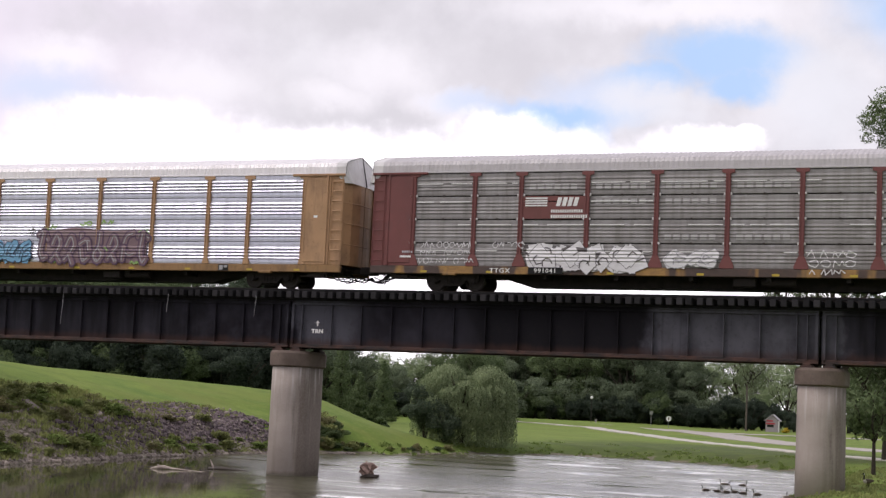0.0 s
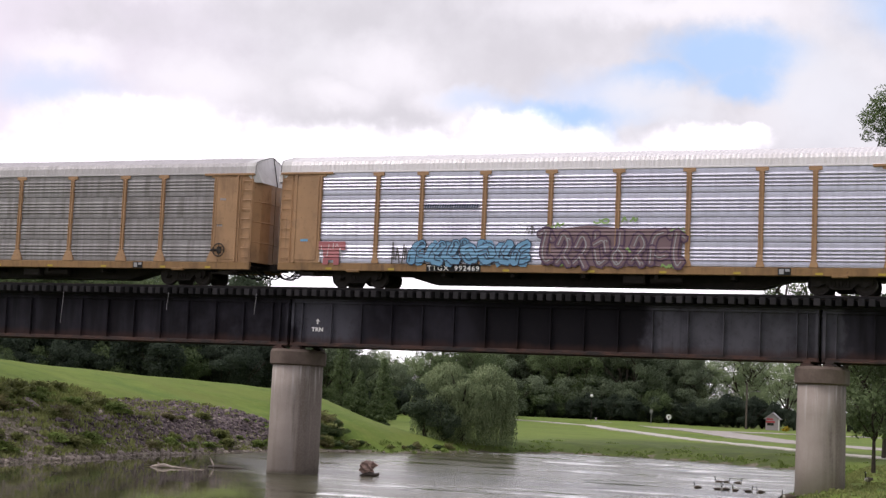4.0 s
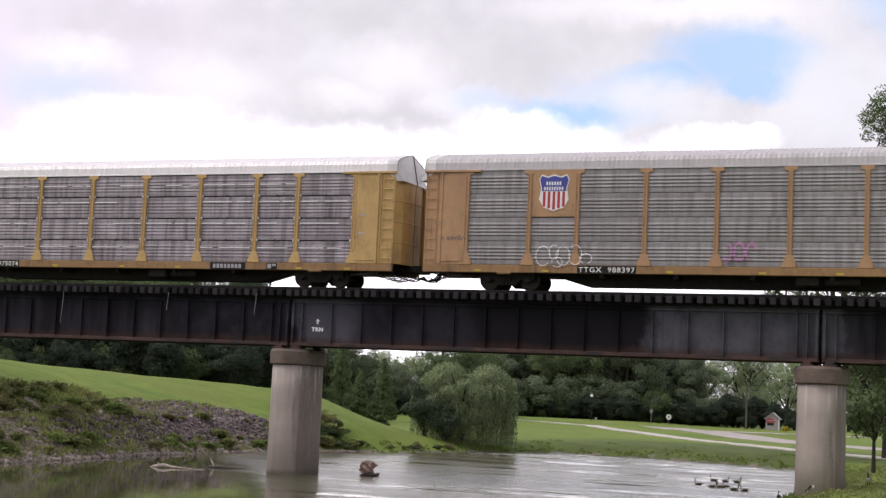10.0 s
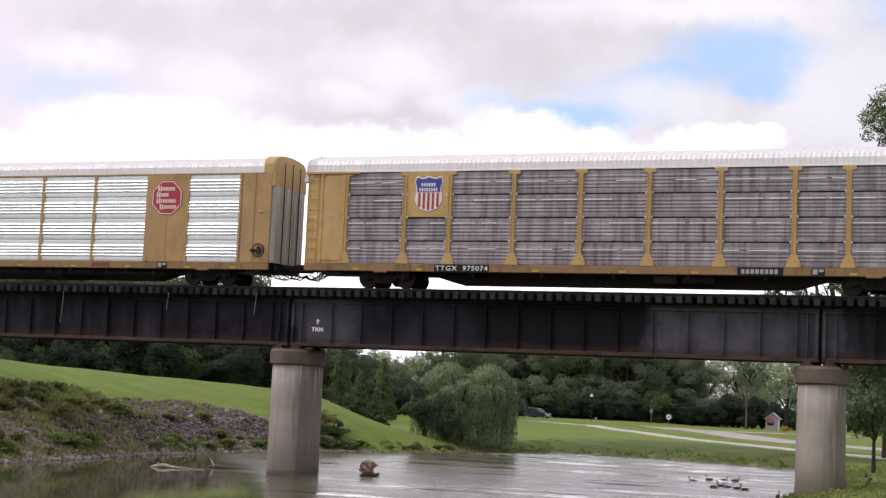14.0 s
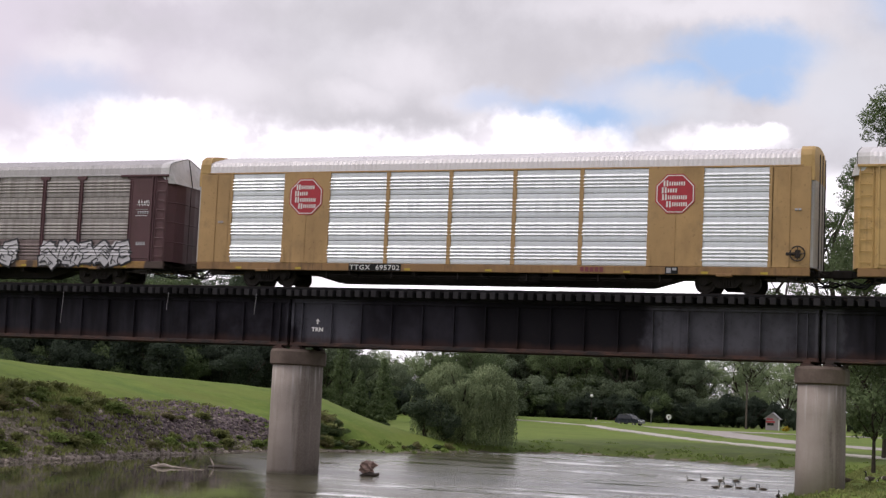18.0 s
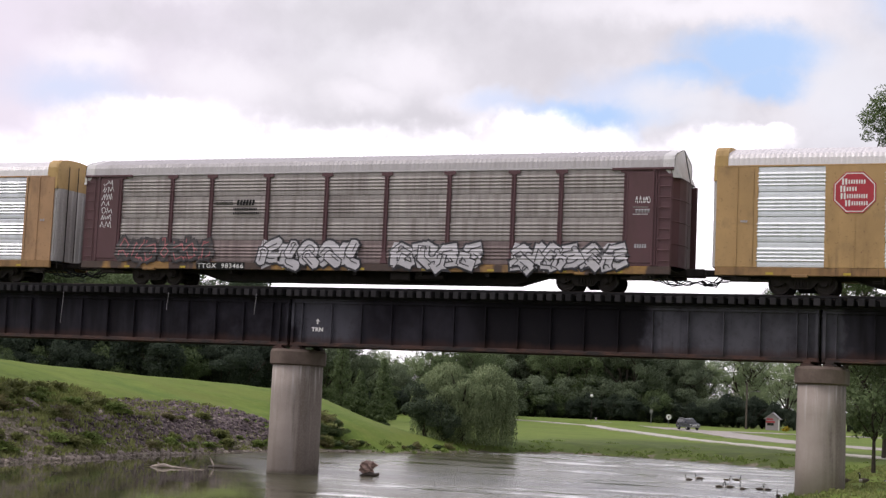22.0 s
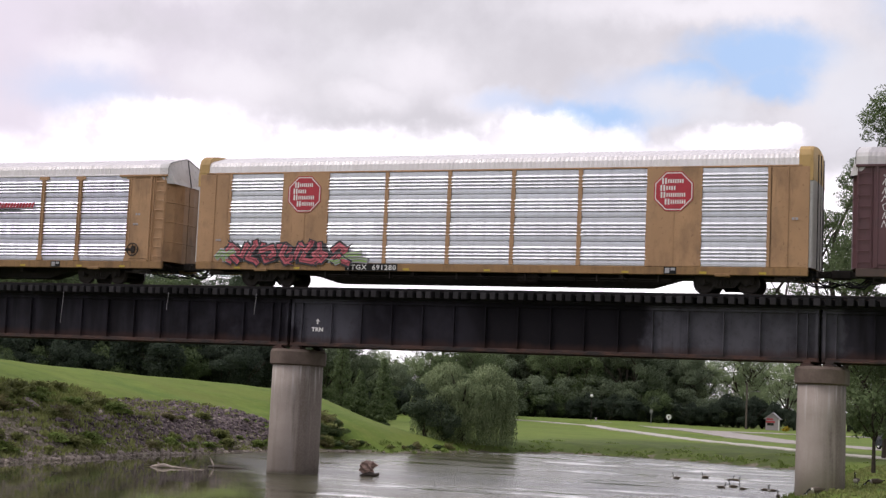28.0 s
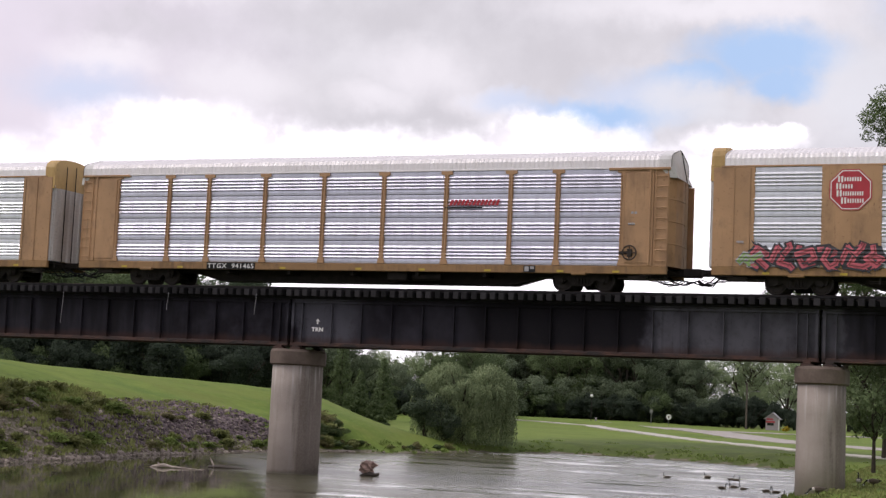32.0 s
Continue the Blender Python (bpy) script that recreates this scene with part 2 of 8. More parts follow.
def girder_paint():
    """Old grey-black bridge paint: chalky pale panels, soot and rust along the bottom edge."""
    k = Nodes("girder_paint")
    v = k.position((1, 1, 1))
    big = k.noise(k.position((0.16, 1, 0.1)), 1.3, 3)
    streak = k.noise(k.position((1.5, 1, 0.15)), 1.4, 5)
    cloud = k.noise(k.position((1, 1, 0.8)), 1.1, 5)
    grain = k.noise(v, 7, 5)
    sep = k.n("SeparateXYZ")
    k.link(k.position(), sep.inputs[0])
    x = k.math("ADD", sep.outputs["X"], k.math("MULTIPLY", k.math("SUBTRACT", cloud, 0.5), 2.2))
    soot = k.math("MULTIPLY", k.ramp(x, -23.2, -22.0, 0, 0.9, True), k.ramp(x, -14.9, -15.6, 0, 1, True))
    old = k.math("MAXIMUM", k.ramp(x, -34.2, -36.0, 0, 0.75, True), k.ramp(x, -7.6, -7.0, 0, 0.9, True))
    c = k.mix(k.ramp(big, 0.42, 0.58), (0.012, 0.01, 0.014), (0.022, 0.02, 0.026))
    c = k.mix(k.ramp(cloud, 0.42, 0.68, 0, 0.75), c, (0.036, 0.034, 0.044))
    by_sign = k.math("MULTIPLY", k.ramp(x, SIGN_X - 1.3, SIGN_X - 0.9, 0, 0.7, True), k.ramp(x, SIGN_X + 2.6, SIGN_X + 0.8, 0, 1, True))
    c = k.mix(by_sign, c, (0.095, 0.093, 0.112))
    c = k.mix(soot, c, (0.008, 0.007, 0.009))
    c = k.mix(k.math("MULTIPLY", old, k.ramp(streak, 0.35, 0.6)), c, (0.009, 0.008, 0.01))
    pale = k.math("MULTIPLY", k.ramp(x, -15.6, -14.4, 0, 0.65, True), k.ramp(x, -7.4, -7.8, 0, 1, True))
    c = k.mix(k.math("MULTIPLY", pale, k.ramp(cloud, 0.3, 0.6, 0.5, 1.0)), c, (0.115, 0.112, 0.13))
    drip = k.ramp(k.noise(k.position((2.2, 1, 0.05)), 1.9, 4), 0.58, 0.74, 0, 0.45)
    c = k.mix(drip, c, (0.01, 0.0095, 0.012))
    low = k.math("ADD", sep.outputs["Z"], k.math("MULTIPLY", k.math("SUBTRACT", streak, 0.5), 0.5))
    c = k.mix(k.ramp(low, -2.05, -2.4, 0, 0.6, True), c, (0.05, 0.026, 0.02))
    c = k.mix(k.ramp(grain, 0.55, 0.8, 0, 0.4), c, (0.024, 0.018, 0.017))
    k.bump(grain, 0.15, 0.01)
    return k.set(c, 0.75, 0, 0.1)


def rust():
    k = Nodes("rusty_flange")
    a = k.noise(k.position((0.5, 1, 1)), 3, 5)
    c = k.mix(k.ramp(a, 0.35, 0.65), (0.018, 0.014, 0.014), (0.075, 0.034, 0.024))
    return k.set(c, 0.75)


M["concrete"], M["cap"], M["girder"], M["rust"] = concrete(), cap_concrete(), girder_paint(), rust()


def tie_wood():
    k = Nodes("weathered_timber")
    info = k.n("ObjectInfo")
    g = k.noise(k.position((4, 4, 4)), 5, 4)
    c = k.mix(k.ramp(info.outputs["Random"], 0, 1), (0.006, 0.006, 0.007), (0.043, 0.04, 0.044))
    c = k.mix(k.ramp(g, 0.4, 0.7, 0, 0.5), c, (0.03, 0.028, 0.028))
    return k.set(c, 0.9, 0, 0.15)


M["tie"] = tie_wood()
M["timber_dark"] = plain("creosoted_timber", (0.012, 0.011, 0.012), 0.85, 0, 0.4, 5)
M["rail"] = plain("rail_steel", (0.05, 0.035, 0.03), 0.5, 0.4, 0.3, 6)


def ground_mat():
    k = Nodes("grass_and_bank")
    v = k.position()
    at = k.n("Attribute", attribute_name="bare")
    bare = at.outputs["Fac"]
    big = k.noise(v, 0.09, 4)
    mid = k.noise(v, 0.7, 4)
    fine = k.noise(v, 7, 4)
    grass = k.mix(k.ramp(big, 0.35, 0.65), (0.127, 0.181, 0.0305), (0.181, 0.243, 0.0452))
    grass = k.mix(k.ramp(mid, 0.42, 0.68, 0, 0.7), grass, (0.0927, 0.145, 0.0271))
    tuft = k.noise(k.position((1, 1, 1)), 2.3, 5, 0.65)
    grass = k.mix(k.ramp(tuft, 0.5, 0.7, 0, 0.55), grass, (0.226, 0.277, 0.0678))
    grass = k.mix(k.ramp(fine, 0.4, 0.75, 0, 0.45), grass, (0.113, 0.175, 0.0384))
    worn = k.noise(k.position((0.3, 1, 1)), 0.35, 5)
    grass = k.mix(k.ramp(worn, 0.48, 0.66, 0, 0.7), grass, (0.169, 0.198, 0.0475))
    grass = k.mix(k.ramp(worn, 0.46, 0.3, 0, 0.5), grass, (0.096, 0.169, 0.0339))
    wild = k.n("Attribute", attribute_name="uncut").outputs["Fac"]
    grass = k.mix(k.math("MULTIPLY", wild, k.ramp(k.noise(k.position((0.5, 1, 1)), 0.8, 5, 0.65), 0.36, 0.62, 0.5, 0.95)), grass, (0.066, 0.085, 0.03))
    soil = k.mix(k.ramp(mid, 0.35, 0.65), (0.17, 0.145, 0.11), (0.26, 0.225, 0.19))
    soil = k.mix(k.ramp(fine, 0.45, 0.6), soil, (0.1, 0.1, 0.05))
    edge = k.math("ADD", bare, k.math("MULTIPLY", k.math("SUBTRACT", mid, 0.5), 0.9))
    c = k.mix(k.ramp(edge, 0.4, 0.6), grass, soil)
    k.bump(fine, 0.5, 0.06)
    return k.set(c, 0.95, 0, 0.2)


M["ground"] = ground_mat()


def water_mat():
    """Brown-green river: still and dark by the left bank, wind-ruffled lanes beyond."""
    k = Nodes("river_water")
    a = k.noise(k.position((0.35, 1.0, 1)), 1.0, 4, 0.6)
    b = k.noise(k.position((0.8, 2.6, 1)), 2.4, 3, 0.6)
    lane = k.noise(k.position((0.07, 0.34, 1)), 1.0, 5, 0.6)
    sep = k.n("SeparateXYZ")
    k.link(k.position(), sep.inputs[0])
    calm = k.ramp(k.math("ADD", k.math("MULTIPLY", sep.outputs["X"], 0.82), k.math("MULTIPLY", sep.outputs["Y"], 0.57)), -28.6, -25.2, 0.045, 1.0, True)
    wind = k.math("MULTIPLY", calm, k.ramp(lane, 0.37, 0.52, 0.16, 1.0, True))
    h = k.math("ADD", k.math("MULTIPLY", a, 0.8), k.math("MULTIPLY", b, 0.35))
    k.bump(k.math("MULTIPLY", h, wind), 1.0, 0.045)
    k.bsdf.inputs["IOR"].default_value = 1.33
    mud = k.mix(k.ramp(lane, 0.3, 0.7), (0.068, 0.067, 0.039), (0.095, 0.09, 0.055))
    return k.set(mud, k.ramp(wind, 0.1, 1.0, 0.03, 0.27), 0, 0.5)


M["water"] = water_mat()
M["path"] = plain("pale_concrete_path", (0.5, 0.47, 0.42), 0.85, 0, 0.15, 2)
M["road"] = plain("worn_asphalt", (0.4, 0.365, 0.335), 0.9, 0, 0.15, 1.5)
M["ballast"] = plain("ballast", (0.17, 0.16, 0.15), 0.95, 0, 0.35, 4, 0.5)


def foliage(name, dark, light, rough=0.6):
    k = Nodes(name)
    g = k.n("NewGeometry")
    info = k.n("ObjectInfo")
    c = k.mix(g.outputs["Random Per Island"], dark, light)
    c = k.mix(k.ramp(info.outputs["Random"], 0, 1, 0, 0.4), c, tuple(x * 0.8 for x in dark))
    big = k.noise(k.position(), 0.35, 3)
    c = k.mix(k.ramp(big, 0.4, 0.65, 0, 0.35), c, tuple(x * 0.75 for x in dark))
    k.set(c, rough, 0, 0.15)
    tr = k.n("BsdfTranslucent")
    mx = k.n("MixShader")
    mx.inputs[0].default_value = 0.42
    k.link(c, tr.inputs["Color"])
    k.link(k.bsdf.outputs[0], mx.inputs[1])
    k.link(tr.outputs[0], mx.inputs[2])
    k.link(mx.outputs[0], k.out.inputs["Surface"])
    return k.m


M["leaf_dark"] = foliage("dark_leaves", (0.08, 0.112, 0.072), (0.17, 0.215, 0.13))
M["leaf_mid"] = foliage("green_leaves", (0.11, 0.155, 0.07), (0.235, 0.305, 0.14))
# darker leaf colour carries the shade at the foot of the wood
M["leaf_shade"] = foliage("shade_dark_leaves", (0.04, 0.058, 0.042), (0.1, 0.128, 0.085))
# light green, with the sun on these trees put into the colour
M["leaf_bright"] = foliage("sunlit_leaves", (0.25, 0.32, 0.17), (0.47, 0.56, 0.31))
# paler, bluer green puts the haze of distance into the leaf colour
M["leaf_far"] = foliage("haze_tinted_leaves", (0.155, 0.2, 0.125), (0.3, 0.36, 0.22))
M["leaf_willow"] = foliage("willow_leaves", (0.19, 0.25, 0.125), (0.41, 0.475, 0.26))
M["leaf_weed"] = foliage("weed_leaves", (0.2, 0.225, 0.08), (0.43, 0.455, 0.175))
M["leaf_bank"] = foliage("bank_leaves", (0.17, 0.23, 0.06), (0.34, 0.44, 0.13))
M["leaf_dry"] = foliage("dry_weed_leaves", (0.2, 0.185, 0.085), (0.36, 0.34, 0.16))
M["bark"] = plain("bark", (0.055, 0.045, 0.036), 0.95, 0, 0.35, 6, 0.5)


def stone_mat(name, dark, light):
    """Broken stone, each piece of its own tone."""
    k = Nodes(name)
    g = k.n("NewGeometry")
    info = k.n("ObjectInfo")
    grain = k.noise(k.position(), 9, 4)
    tone = k.math("FRACT", k.math("ADD", g.outputs["Random Per Island"], info.outputs["Random"]))
    c = k.mix(tone, dark, light)
    c = k.mix(k.ramp(grain, 0.4, 0.7, 0, 0.4), c, tuple(x * 0.55 for x in light))
    k.bump(grain, 0.4, 0.02)
    return k.set(c, 0.9, 0, 0.3)


M["stone"] = stone_mat("riprap_stone", (0.06, 0.046, 0.05), (0.235, 0.185, 0.19))
M["stone_pale"] = stone_mat("pale_stone", (0.13, 0.105, 0.09), (0.4, 0.34, 0.3))
M["driftwood"] = plain("driftwood", (0.45, 0.38, 0.33), 0.9, 0, 0.35, 5, 0.4)
M["root_wood"] = plain("root_wood", (0.4, 0.28, 0.235), 0.9, 0, 0.35, 5, 0.4)
M["wet_wood"] = plain("wet_wood", (0.06, 0.045, 0.035), 0.6, 0, 0.35, 5, 0.4)
M["feather_brown"] = plain("brown_feathers", (0.12, 0.095, 0.075), 0.85, 0, 0.3, 18)
M["feather_black"] = plain("black_feathers", (0.015, 0.014, 0.014), 0.7, 0, 0.3, 18)
M["feather_pale"] = plain("pale_feathers", (0.5, 0.46, 0.41), 0.85, 0, 0.15, 18)
M["suv_paint"] = plain("dark_blue_car_paint", (0.02, 0.024, 0.035), 0.25, 0.2, 0.1, 2)
M["glass_dark"] = plain("tinted_glass", (0.02, 0.022, 0.025), 0.05, 0, 0.05, 2)
M["chrome"] = plain("bright_metal", (0.6, 0.6, 0.62), 0.25, 0.9, 0.05, 3)
M["pale_roof"] = plain("pale_roof_sheet", (0.34, 0.325, 0.335), 0.7, 0, 0.25, 3)
M["siding"] = plain("grey_siding", (0.3, 0.27, 0.28), 0.7, 0, 0.08, 3)
M["post_metal"] = plain("galvanised_post", (0.22, 0.22, 0.21), 0.5, 0.4, 0.2, 4)
M["pole_wood"] = plain("pole_wood", (0.12, 0.1, 0.085), 0.9, 0, 0.3, 3)
M["flower"] = foliage("yellow_flowers", (0.55, 0.4, 0.03), (0.7, 0.55, 0.06))


def sky_mat():
    """Broken cloud in degrees of azimuth and height: pale grey sheets, a bright bank low down and a gap of blue."""
    k = Nodes("cloud_sky")
    uv = k.n("UVMap")
    base = uv.outputs["UV"]
    w1 = k.n("TexNoise", Scale=0.55, Detail=7, Roughness=0.6)
    k.link(base, w1.inputs["Vector"])
    sub = k.n("VectorMath", operation="SUBTRACT")
    k.link(w1.outputs["Color"], sub.inputs[0])
    sub.inputs[1].default_value = (0.5, 0.5, 0.5)
    sc = k.n("VectorMath", operation="MULTIPLY")
    k.link(sub.outputs[0], sc.inputs[0])
    sc.inputs[1].default_value = (2.0, 1.5, 0)
    add = k.n("VectorMath", operation="ADD")
    k.link(base, add.inputs[0])
    k.link(sc.outputs[0], add.inputs[1])
    p = add.outputs[0]

    def blob(cx, cy, rx, ry, soft=0.5):
        s = k.n("VectorMath", operation="SUBTRACT")
        k.link(p, s.inputs[0])
        s.inputs[1].default_value = (cx, cy, 0)
        d = k.n("VectorMath", operation="DIVIDE")
        k.link(s.outputs[0], d.inputs[0])
        d.inputs[1].default_value = (rx, ry, 1)
        le = k.n("VectorMath", operation="LENGTH")
        k.link(d.outputs[0], le.inputs[0])
        return k.ramp(le.outputs["Value"], 1 + soft, 1 - soft, 0, 1, True)

    def union(*f):
        r = f[0]
        for x in f[1:]:
            r = k.math("MAXIMUM", r, x)
        return r

    billow = k.noise(base, 0.3, 6, 0.55)
    fine = k.noise(base, 0.8, 6, 0.55)
    side = k.n("SeparateXYZ")
    k.link(base, side.inputs[0])
    left = k.ramp(side.outputs["X"], -6.0, -15.0)
    white = (2.0, 1.95, 2.0)
    c = k.mix(k.ramp(billow, 0.38, 0.62), (0.7, 0.685, 0.715), (0.83, 0.815, 0.845))
    c = k.mix(k.math("MULTIPLY", left, 0.7), c, (0.9, 0.82, 0.92))
    # grey undersides
    grey = union(blob(1.1, 12.9, 4.6, 0.9, 0.8), blob(-6.2, 10.9, 2.2, 0.8, 0.8), blob(-3.7, 10.2, 2.6, 0.5, 0.8), blob(-13.4, 13.0, 2.6, 0.8, 0.8), blob(-4.6, 13.8, 4.0, 0.7, 0.8), blob(4.8, 13.7, 2.6, 0.8, 0.8), blob(3.0, 12.0, 2.6, 0.6, 0.8))
    c = k.mix(k.math("MULTIPLY", grey, k.ramp(fine, 0.3, 0.7, 0.35, 0.75)), c, (0.69, 0.675, 0.7))
    # brighter heads of cloud
    head = union(blob(-2.5, 12.0, 1.6, 0.9, 0.9), blob(-4.4, 11.0, 1.4, 0.5, 0.9), blob(-9.2, 11.2, 2.2, 0.8, 0.9), blob(-14.2, 11.8, 1.6, 0.5, 0.9), blob(-0.4, 11.0, 1.3, 0.4, 0.9), blob(-12, 14.6, 3, 0.5, 0.9), blob(8, 14.6, 5, 0.5, 0.9))
    c = k.mix(k.math("MULTIPLY", head, 0.65), c, (1.02, 0.99, 1.02))
    # blue gap with thin cloud across it
    gap = union(blob(10.2, 12.9, 2.7, 1.0, 0.5), blob(7.6, 12.1, 1.6, 0.5, 0.7), blob(10.8, 11.9, 1.5, 0.6, 0.6), blob(4.6, 10.75, 2.3, 0.4, 0.7), blob(19, 15, 4, 2, 0.5))
    faint = union(blob(5.5, 11.3, 2.0, 0.8, 0.8), blob(2.8, 10.7, 1.8, 0.5, 0.8), blob(0.7, 11.0, 1.2, 0.35, 0.9), blob(5.2, 10.2, 0.7, 0.9, 0.6), blob(-15, 10.6, 2, 0.7, 0.9))
    c = k.mix(k.math("MULTIPLY", faint, 0.75), c, (0.66, 0.76, 0.95))
    c = k.mix(k.math("MULTIPLY", gap, 0.92), c, (0.46, 0.66, 0.95))
    wisp = union(blob(7.7, 11.2, 1.7, 0.6, 0.8), blob(6.7, 11.2, 1.1, 0.8, 0.9), blob(8.2, 10.8, 1.3, 0.45, 0.9), blob(13.6, 11.6, 1.6, 1.8, 0.7))
    c = k.mix(k.math("MULTIPLY", wisp, 0.8), c, (0.85, 0.86, 0.9))
    # bright bank low down
    bank = union(blob(-11.0, 8.9, 3.6, 1.1, 0.8), blob(-11.6, 9.7, 1.3, 0.6, 0.7), blob(-5, 8.6, 5, 0.9, 0.7), blob(2.0, 9.2, 2.2, 1.0, 0.9), blob(1.4, 9.8, 0.8, 0.6, 0.9), blob(2.5, 10.0, 0.7, 0.5, 0.95), blob(4.2, 9.2, 1.3, 0.8, 0.9), blob(0, 8.6, 8, 1.0, 0.7), blob(9.4, 9.7, 1.7, 0.55, 0.65), blob(10.6, 10.0, 0.8, 0.4, 0.5))
    low = k.ramp(side.outputs["Y"], 9.2, 7.6, 0, 1, True)
    bank = k.math("MAXIMUM", bank, low)
    soft = k.mix(k.ramp(fine, 0.4, 0.62, 0, 0.8), white, (1.02, 0.96, 1.01))
    c = k.mix(bank, c, soft)
    em = k.n("Emission")
    em.inputs["Strength"].default_value = 1.02
    k.link(c, em.inputs["Color"])
    k.link(em.outputs[0], k.out.inputs["Surface"])
    return k.m


M["sky"] = sky_mat()


# ---------------------------------------------------------------- mesh tools
class Geo:
    """Collects vertices and faces and turns them into one mesh."""

    def __init__(self):
        self.v, self.f = [], []

    def add(self, verts, faces):
        n = len(self.v)
        self.v.extend(tuple(p) for p in verts)
        self.f.extend(tuple(i + n for i in f) for f in faces)
        return self

    def box(self, x0, x1, y0, y1, z0, z1, c=0.0):
        """A box; c: chamfer of all its edges."""
        c = min(c, abs(x1 - x0) * 0.45, abs(y1 - y0) * 0.45, abs(z1 - z0) * 0.45)
        if c <= 0:
            v = [(x, y, z) for x in (x0, x1) for y in (y0, y1) for z in (z0, z1)]
            return self.add(v, [(0, 1, 3, 2), (4, 6, 7, 5), (0, 4, 5, 1), (2, 3, 7, 6), (0, 2, 6, 4), (1, 5, 7, 3)])
        bm = bmesh.new()
        bmesh.ops.create_cube(bm, size=1)
        for p in bm.verts:
            p.co = Vector(((x0 + x1) / 2 + p.co.x * (x1 - x0), (y0 + y1) / 2 + p.co.y * (y1 - y0), (z0 + z1) / 2 + p.co.z * (z1 - z0)))
        bmesh.ops.bevel(bm, geom=bm.edges[:], offset=c, segments=1, affect="EDGES")
        bm.verts.index_update()
        self.add([p.co for p in bm.verts], [[q.index for q in f.verts] for f in bm.faces])
        bm.free()
        return self

    def loft(self, rings, close=False, caps=False):
        """Skin between rings of equal length."""
        n = len(rings[0])
        v = [p for r in rings for p in r]
        f = []
        for i in range(len(rings) - 1):
            for j in range(n if close else n - 1):
                k = (j + 1) % n
                f.append((i * n + j, i * n + k, (i + 1) * n + k, (i + 1) * n + j))
        if caps:
            f.append(tuple(range(n))[::-1])
            f.append(tuple((len(rings) - 1) * n + j for j in range(n)))
        return self.add(v, f)

    def tube(self, pts, radii, n=8, caps=True):
        pts = [Vector(p) for p in pts]
        if isinstance(radii, (int, float)):
            radii = [radii] * len(pts)
        rings = []
        for i, p in enumerate(pts):
            d = (pts[min(i + 1, len(pts) - 1)] - pts[max(i - 1, 0)]).normalized()
            s = d.cross(Vector((0, 0, 1)) if abs(d.z) < 0.9 else Vector((1, 0, 0))).normalized()
            u = s.cross(d)
            rings.append([p + (s * math.cos(2 * math.pi * j / n) + u * math.sin(2 * math.pi * j / n)) * radii[i] for j in range(n)])
        return self.loft(rings, True, caps)

    def poly(self, outline, y, t=0.004):
        """A flat plate in the x z plane, facing -y, from its outline."""
        n = len(outline)
        v = [(x, y, z) for x, z in outline] + [(x, y + t, z) for x, z in outline]
        f = [tuple(range(n))] + [(i, i + n, (i + 1) % n + n, (i + 1) % n) for i in range(n)]
        return self.add(v, f)

    def mesh(self, name, smooth=False):
        me = bpy.data.meshes.new(name)
        me.from_pydata(self.v, [], self.f)
        me.validate()
        if smooth:
            me.shade_smooth()
        return me


def put(name, data, material, parent=None, label="", place=None):
    """Links a mesh as one object, under a thing or a part."""
    if isinstance(data, Geo):
        data = data.mesh(name)
    if material is not None and not data.materials:
        data.materials.append(material)
    ob = new(name, data)
    if parent is not None:
        ob.parent = parent
    if place is not None:
        ob.matrix_basis = place
    if label:
        tagged(ob, label)
    return ob


def empty(name, place=None):
    ob = new(name)
    ob.empty_display_size = 0.3
    if place is not None:
        ob.matrix_basis = place
    return ob


def letters(body, size, y, x, z, name, align="CENTER", bold=0.012):
    """Writing as a flat mesh in the x z plane, facing -y."""
    cu = bpy.data.curves.new(name, "FONT")
    cu.body, cu.size, cu.align_x = body, size, align
    cu.resolution_u = 2
    cu.space_character = 1.12
    cu.offset = size * bold
    ob = bpy.data.objects.new(name, cu)
    scene.collection.objects.link(ob)
    dg = bpy.context.evaluated_depsgraph_get()
    me = bpy.data.meshes.new_from_object(ob.evaluated_get(dg))
    bpy.data.objects.remove(ob)
    bpy.data.curves.remove(cu)
    me.transform(Matrix.Translation((x, y, z)) @ Matrix.Rotation(radians(90), 4, "X") @ Matrix.Diagonal((1.16, 1, 1, 1)))
    me.materials.clear()
    me.name = name
    return me


# ---------------------------------------------------------------- sky backdrop
def sky_backdrop():
    r = 3200.0
    cols, rows = 48, 24
    v, f, uvs = [], [], []
    for j in range(rows + 1):
        el = -3 + 48 * j / rows
        for i in range(cols + 1):
            az = -55 + 110 * i / cols
            a = radians(az - YAW)
            v.append((r * math.sin(a), r * math.cos(a), r * math.tan(radians(el))))
            uvs.append((az, el))
    for j in range(rows):
        for i in range(cols):
            q = j * (cols + 1) + i
            f.append((q, q + 1, q + cols + 2, q + cols + 1))
    me = bpy.data.meshes.new("sky_backdrop")
    me.from_pydata(v, [], f)
    uvl = me.uv_layers.new(name="UVMap")
    for lp in me.loops:
        uvl.data[lp.index].uv = uvs[lp.vertex_index]
    ob = put("backdrop", me, M["sky"], None, "", Matrix.Translation(EYE))
    ob.visible_shadow = True
    return tagged(ob, "broken white and grey clouds with a blue gap", "sky", kind="structure")


backdrop = sky_backdrop()

